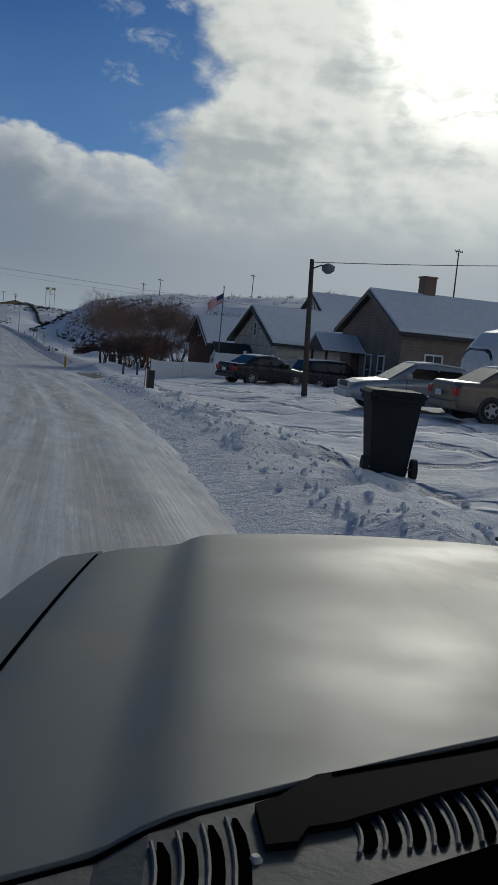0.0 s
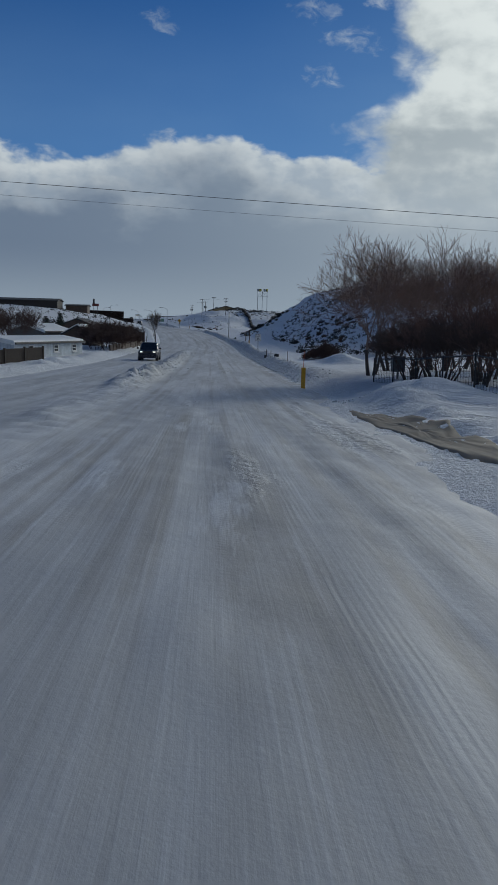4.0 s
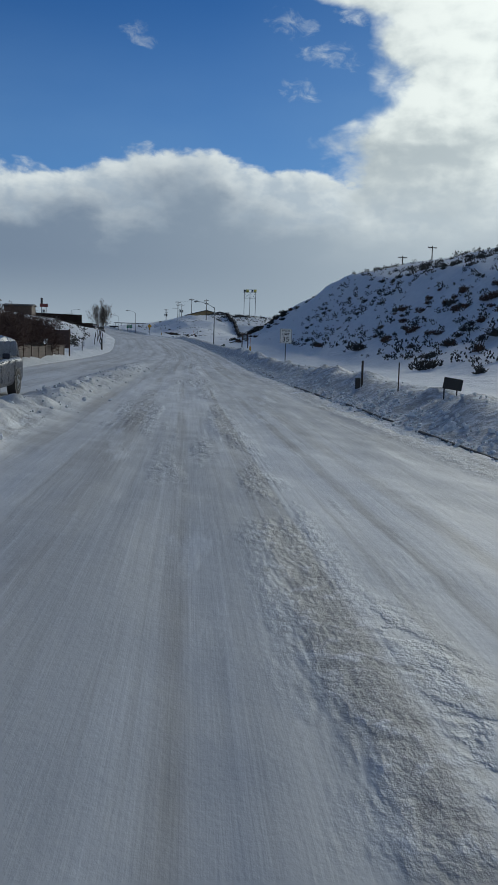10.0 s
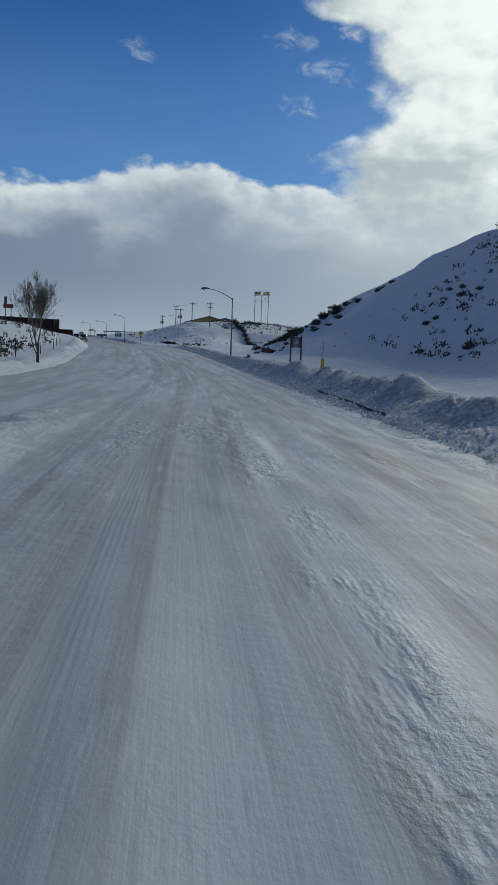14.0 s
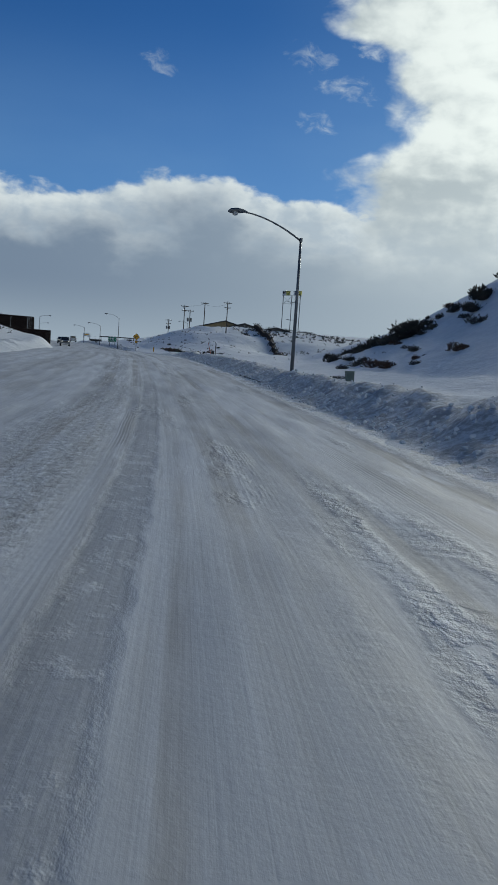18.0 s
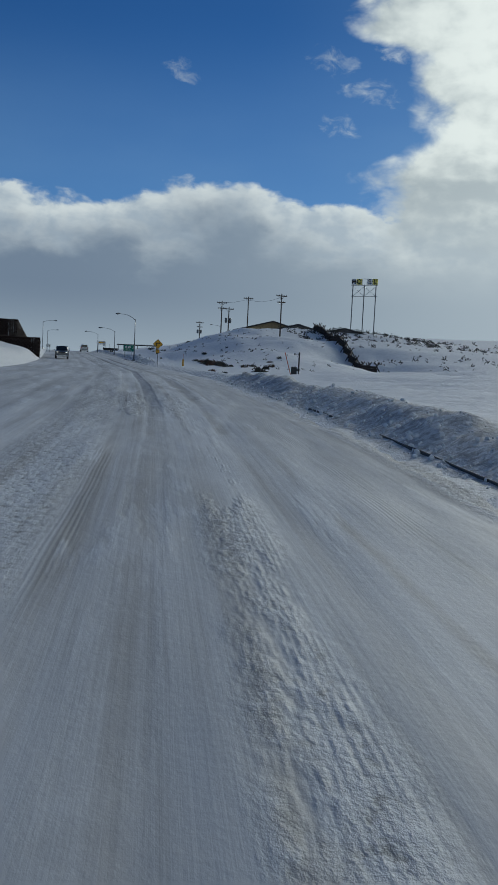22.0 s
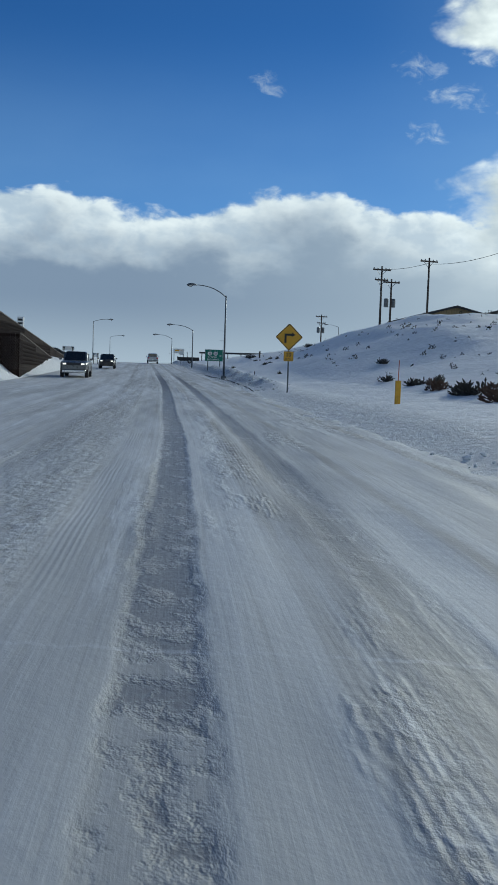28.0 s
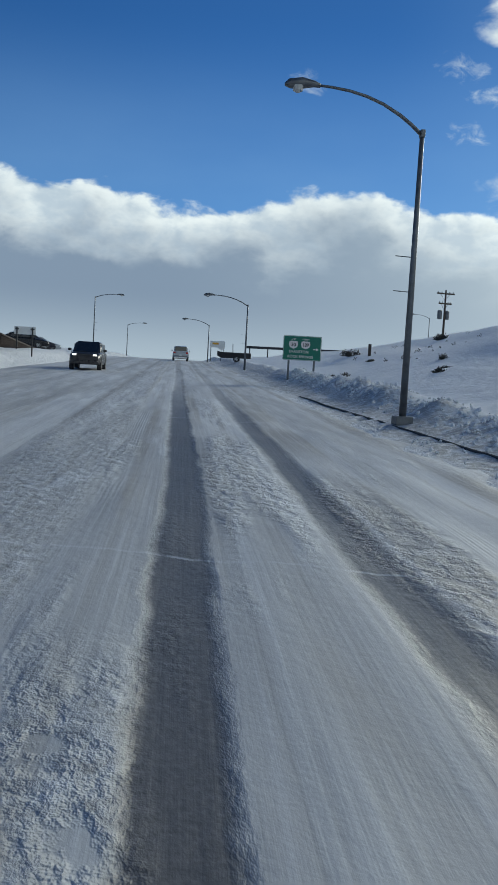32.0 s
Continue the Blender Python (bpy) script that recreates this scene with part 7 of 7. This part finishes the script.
CLOD_V = [(i, j) for j in range(3) for i in range(6)] + [(0, 3), (0, 4)]
CLOD_P = {(i, j): (math.cos(i * 1.0472 + j * 0.5) * math.cos(-0.75 + j * 0.75), math.sin(i * 1.0472 + j * 0.5) * math.cos(-0.75 + j * 0.75), math.sin(-0.75 + j * 0.75)) for j in range(3) for i in range(6)}
CLOD_P[(0, 3)], CLOD_P[(0, 4)] = (0, 0, -1), (0, 0, 1)
CLOD_F = [f for j in range(2) for i in range(6) for f in ((j * 6 + i, j * 6 + (i + 1) % 6, j * 6 + 6 + i), (j * 6 + (i + 1) % 6, j * 6 + 6 + (i + 1) % 6, j * 6 + 6 + i))] + [((i + 1) % 6, i, 18) for i in range(6)] + [(12 + i, 12 + (i + 1) % 6, 19) for i in range(6)]
clods_v, clods_f = [], []
for _ in range(2600):
    y = rnd.uniform(386, 432)
    u = float(edge_r(y)) + 1.9 + rnd.gauss(0.0, 0.4)
    x = float(lane_x(y)) + u
    clod(x, y, rnd.choice((0.015, 0.02, 0.03, 0.04, 0.055)), ground_z(x, y) + 0.005)
for _ in range(900):
    y = rnd.uniform(100, 190)
    u = float(edge_r(y)) + rnd.uniform(0.0, 0.7)
    x = float(lane_x(y)) + u
    clod(x, y, rnd.choice((0.02, 0.03, 0.045)), ground_z(x, y) + 0.01)
for _ in range(5200):
    y = rnd.uniform(66, 400)
    if 68 < y < 84 or 346 < y < 378:
        continue
    if (y < 85 and rnd.random() < 0.88) or (y > 290 and rnd.random() < 0.5):
        continue
    u = float(edge_r(y)) + abs(rnd.gauss(0.5, 0.7)) - 0.1
    x = float(lane_x(y)) + u
    clod(x, y, rnd.choice((0.02, 0.025, 0.03, 0.04, 0.06)), ground_z(x, y) + 0.02)
for _ in range(1300):
    y = rnd.uniform(4, 68)
    if 49 < y < 66:
        continue
    u = float(edge_r(y)) + 0.1 + abs(rnd.gauss(0.3, 0.9))
    x = float(lane_x(y)) + u
    clod(x, y, 0.015 + 0.05 * rnd.random() ** 3, ground_z(x, y) + 0.008)
for _ in range(1500):
    y = rnd.choice((rnd.uniform(5, 47), rnd.uniform(80, 165)))
    u = -3.4 + rnd.gauss(0, 0.55)
    x = float(lane_x(y)) + u
    clod(x, y, 0.02 + 0.06 * rnd.random() ** 2.5, float(road_z(y)) + float(bank_shape(np.array([u]), np.array([y]))[1][0]) + 0.015)
me = bpy.data.meshes.new("snow_clods")
me.from_pydata(clods_v, [], clods_f)
me.materials.append(SNOW)
tagged(new("snow_clods", me), "broken lumps of ploughed snow along the banks", "snow", kind="stuff")


# ---- the carrying vehicle's front end, where its drive begins ----
def own_vehicle(stand):
    t = thing("pickup_truck", (0, 0, 0), 0, "grey pickup front end with a black wiper and vented cowl", "truck")
    t.matrix_world = stand

    def make_hood(n):
        c = obj_coord(n)
        a, b = n.noise(c, 2.2, 6.0, 0.6), n.noise(c, 40.0, 3.0)
        film = n.noise(n.scaled(c, 5.0, 1.5, 1), 1.0, 5.0, 0.6)
        col = n.mix(n.step(a, 0.42, 0.7), (0.115, 0.128, 0.130), (0.150, 0.155, 0.145))
        col = n.mix(n.math("MULTIPLY", n.math("MULTIPLY", n.step(film, 0.50, 0.62), n.step(n.add("ShaderNodeSeparateXYZ", {0: c}).outputs[0], 0.2, 0.9)), 0.75), col, (0.035, 0.04, 0.042))
        surface(n, col, n.step(a, 0.3, 0.7, 0.50, 0.64), 0.15, b, 0.03, 0.002, Specular_IOR_Level=0.22, Coat_Weight=0.10, Coat_Roughness=0.45)

    paint = material("worn_grey_paint", make_hood)
    cx, half = 0.6, 0.905

    def rear(px):
        return 1.16 - 0.62 * (math.hypot(px - cx, 0.15) - 0.15)

    def front(px):
        return 3.33 - 0.80 * (px - cx) ** 2

    def height(px, py):
        q = abs(px - cx)
        plateau = 0.027 * (1 - min(1.0, max(0.0, (q - 0.60) / 0.09)) ** 2) if q < 0.69 else 0.0
        edge = max(0.0, q - 0.84) / 0.065
        nose = max(0.0, py - (front(px) - 0.16)) / 0.16
        return 1.053 - 0.021 * max(0.0, py - 0.8) ** 2 + plateau * min(1.0, 0.55 + 0.25 * py) - 0.006 * edge ** 2 - 0.045 * nose ** 2

    nu, nv = 60, 36
    xs_ = np.concatenate([[cx - half, cx - half + 0.004], np.linspace(cx - half + 0.03, cx + half - 0.03, nu - 4), [cx + half - 0.004, cx + half]])
    gx = np.tile(xs_, (nv, 1))
    gy = np.array([[rear(px) + 0.005 + (front(px) - rear(px) - 0.005) * v for px in xs_] for v in np.concatenate([[0.0, 0.003], np.linspace(0.03, 0.997, nv - 3), [1.0]])])
    gz = np.array([[height(px, py) for px, py in zip(r, q)] for r, q in zip(gx, gy)])
    hood = grid_mesh("bonnet", gx, gy, gz, paint)
    hood.parent = t
    hood["label"] = "worn pale grey bonnet with road film"
    solid = hood.modifiers.new("thickness", "SOLIDIFY")
    solid.thickness = 0.008
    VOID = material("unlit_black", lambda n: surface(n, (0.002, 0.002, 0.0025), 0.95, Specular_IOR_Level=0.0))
    RUBBER = material("matt_rubber", lambda n: surface(n, (0.0035, 0.004, 0.005), 0.8, Specular_IOR_Level=0.03))
    # wings on both sides
    for s in (-1, 1):
        secs = []
        for py in np.linspace(0.35, 2.75, 14):
            k = half + 0.016
            out = 0.20 + 0.03 * math.sin((py - 0.35) * 1.2)
            zz = 1.034 - 0.021 * max(0.0, py - 0.8) ** 2 - 0.02 * max(0, py - 2.2) ** 2
            secs.append([(cx + s * k, py, zz), (cx + s * (k + out * 0.6), py, zz - 0.025), (cx + s * (k + out * 0.9), py, zz - 0.09), (cx + s * (k + out), py, zz - 0.25), (cx + s * (k + out), py, 0.5), (cx + s * k, py, 0.5)])
        part("wing", loft(secs), paint, t, smooth=False)
        # black strip that stands for the shade in the gap beside the bonnet
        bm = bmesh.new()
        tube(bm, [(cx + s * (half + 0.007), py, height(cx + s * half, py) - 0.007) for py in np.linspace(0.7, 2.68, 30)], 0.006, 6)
        part("wing_gap_shade", bm, VOID, t)
        bm = bmesh.new()
        tube(bm, [(cx + s * 0.8, 2.0, 0.4), (cx + s * 1.13, 2.0, 0.4)], 0.46, 20)
        part("wheel_arch", bm, DARK_TRIM, t)
        bm = bmesh.new()
        tube(bm, [(cx + s * 0.86, 2.0, 0.39), (cx + s * 0.9, 2.0, 0.39), (cx + s * 1.1, 2.0, 0.39), (cx + s * 1.14, 2.0, 0.39)], [0.34, 0.39, 0.39, 0.34], 24)
        w = part("wheel", bm, TYRE, t)
        bm = bmesh.new()
        tube(bm, [(cx + s * 1.12, 2.0, 0.39), (cx + s * 1.15, 2.0, 0.39)], 0.24, 16)
        part("rim", bm, RIM, w)
        bm = bmesh.new()
        box(bm, cx + s * 0.78 - 0.17, cx + s * 0.78 + 0.17, 2.72, 2.86, 0.66, 0.84, 0.03)
        part("headlight", bm, LENS, t)
    bm = bmesh.new()
    box(bm, cx - 0.6, cx + 0.6, 2.8, 3.2, 0.6, 0.9, 0.05)
    part("grille", bm, DARK_TRIM, t)
    bm = bmesh.new()
    box(bm, cx - 1.0, cx + 1.0, 2.85, 3.3, 0.38, 0.58, 0.06)
    part("bumper", bm, CHROME, t)
    bm = bmesh.new()
    box(bm, cx - 0.9, cx + 0.9, 0.38, 2.7, 0.32, 0.62, 0.03)
    part("chassis", bm, DARK_TRIM, t)
    bm = bmesh.new()
    box(bm, cx - 0.93, cx + 0.93, 0.30, 0.36, 0.3, 0.98, 0.02)
    part("bulkhead", bm, mat("firewall_grey", (0.1, 0.11, 0.115), 0.7), t)
    # cowl panel with slots, their shaded depth drawn as flat black faces on top
    def cowl_z(px):
        return height(px, rear(px) + 0.01) - 0.004

    secs = []
    for px in np.linspace(cx - 0.93, cx + 0.93, 40):
        yr, zc = rear(px), cowl_z(px)
        secs.append([(px, 0.36, zc - 0.03), (px, yr - 0.30, zc - 0.002), (px, yr - 0.006, zc), (px, yr - 0.006, zc - 0.08), (px, 0.36, zc - 0.1)])
    cowl_mat = mat("cowl_grey", (0.042, 0.048, 0.049), 0.65, 0.0)
    cowl = part("cowl", loft(secs), cowl_mat, t)
    # black bead added as the dark line of shade between bonnet and cowl
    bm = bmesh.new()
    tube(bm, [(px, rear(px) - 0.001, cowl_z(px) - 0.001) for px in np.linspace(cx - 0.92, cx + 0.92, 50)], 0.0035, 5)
    part("rear_gap_shade", bm, VOID, t)
    def slot(p, q, wide):
        bm = bmesh.new()
        a, b = Vector((*p, 0)), Vector((*q, 0))
        d = (b - a).normalized()
        sd = Vector((-d.y, d.x, 0)) * wide
        bend = Vector((0.008, 0, 0))
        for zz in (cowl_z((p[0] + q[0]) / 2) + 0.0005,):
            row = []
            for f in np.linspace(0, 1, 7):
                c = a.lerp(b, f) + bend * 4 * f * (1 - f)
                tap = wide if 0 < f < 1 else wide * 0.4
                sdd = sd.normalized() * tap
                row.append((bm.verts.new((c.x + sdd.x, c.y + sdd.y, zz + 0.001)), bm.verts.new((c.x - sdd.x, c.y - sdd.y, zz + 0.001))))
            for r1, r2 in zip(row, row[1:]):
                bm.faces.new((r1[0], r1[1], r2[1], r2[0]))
        part("slot_shade", bm, VOID, cowl)
        bm = bmesh.new()
        tube(bm, [tuple(a.lerp(b, f) + bend * 4 * f * (1 - f) + Vector((-wide * 1.35, 0, cowl_z((p[0] + q[0]) / 2) + 0.001))) for f in np.linspace(0, 1, 7)], wide * 0.4, 6)
        part("vent_rib", bm, mat("rib_grey", (0.075, 0.083, 0.082), 0.65, 0.0), cowl)

    for k in range(4):
        x0 = -0.032 + k * 0.0237
        slot((x0, 0.68), (x0, 0.815 + 0.0155 * k), 0.0062)
    for k in range(13):
        x0 = 0.163 + k * 0.0258
        slot((x0 + 0.001 - 0.0006 * k, 0.803 + 0.006 * k), (x0, rear(x0) - 0.082), 0.0068)
    # wiper
    bm = bmesh.new()
    pts = [(0.067, 0.801), (0.060, 0.88), (0.087, 0.90), (0.12, 0.942), (0.131, 0.954), (0.259, 1.008), (0.407, 1.081), (0.75, 1.235), (0.75, 1.13), (0.372, 0.98), (0.265, 0.924), (0.145, 0.85), (0.11, 0.837), (0.097, 0.809)]
    pts = pts[::-1]
    a = [bm.verts.new((p[0], p[1], 1.070)) for p in pts]
    b = [bm.verts.new((p[0], p[1], 1.078)) for p in pts]
    bm.faces.new(a[::-1])
    bm.faces.new(b)
    for i in range(len(a)):
        j = (i + 1) % len(a)
        bm.faces.new((a[i], a[j], b[j], b[i]))
    wiper = part("wiper_arm", bm, RUBBER, t, "black windscreen wiper arm")
    bm = bmesh.new()
    tube(bm, [(0.15, 0.955, 1.076), (0.4, 1.07, 1.076), (0.75, 1.225, 1.076)], 0.005, 6)
    part("blade", bm, VOID, wiper)
    bm = bmesh.new()
    tube(bm, [(0.057, 0.788, 1.045), (0.057, 0.788, 1.066), (0.057, 0.788, 1.074)], [0.010, 0.009, 0.004], 12)
    part("washer_nozzle", bm, mat("dull_cap", (0.33, 0.34, 0.33), 0.5, 0.0), t)
    bm = bmesh.new()
    tube(bm, [(0.088, 0.845, 1.04), (0.088, 0.845, 1.071)], 0.014, 10)
    part("wiper_pivot", bm, BLACK, t)
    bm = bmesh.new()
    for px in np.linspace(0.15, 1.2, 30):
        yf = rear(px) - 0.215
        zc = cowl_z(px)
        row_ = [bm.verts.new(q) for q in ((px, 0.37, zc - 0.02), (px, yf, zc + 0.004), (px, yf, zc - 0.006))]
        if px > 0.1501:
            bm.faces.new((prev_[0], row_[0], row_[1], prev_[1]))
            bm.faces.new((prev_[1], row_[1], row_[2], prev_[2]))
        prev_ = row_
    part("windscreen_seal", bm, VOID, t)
    # small dark toy reptile fixed to the nose of the bonnet
    bm = bmesh.new()
    for path, rad in (([(1.02, 0, 0.045), (1.10, 0, 0.045), (1.2, 0, 0.045), (1.45, 0, 0.045), (1.7, 0, 0.03)], [0.006, 0.018, 0.036, 0.045, 0.012]), ([(1.20, 0, 0.05), (1.13, 0, 0.09), (1.105, 0, 0.135), (1.095, 0, 0.165)], [0.036, 0.026, 0.018, 0.008]), ([(1.22, 0.0, 0.06), (1.17, 0.02, 0.11), (1.16, 0.02, 0.15)], [0.024, 0.016, 0.008])):
        tube(bm, path, rad, 8)
    me = bpy.data.meshes.new("toy_crocodile")
    bm.to_mesh(me)
    bm.free()
    me.materials.append(BLACK)
    o = tagged(new("toy_crocodile", me), "small dark plastic crocodile with an open mouth", "toy")
    o.matrix_world = stand @ pose(-0.06, 2.95, 0.970)
    return t


own_vehicle(pose(0.04, -0.07, -0.008, -2.4, -2.0, -14.9))
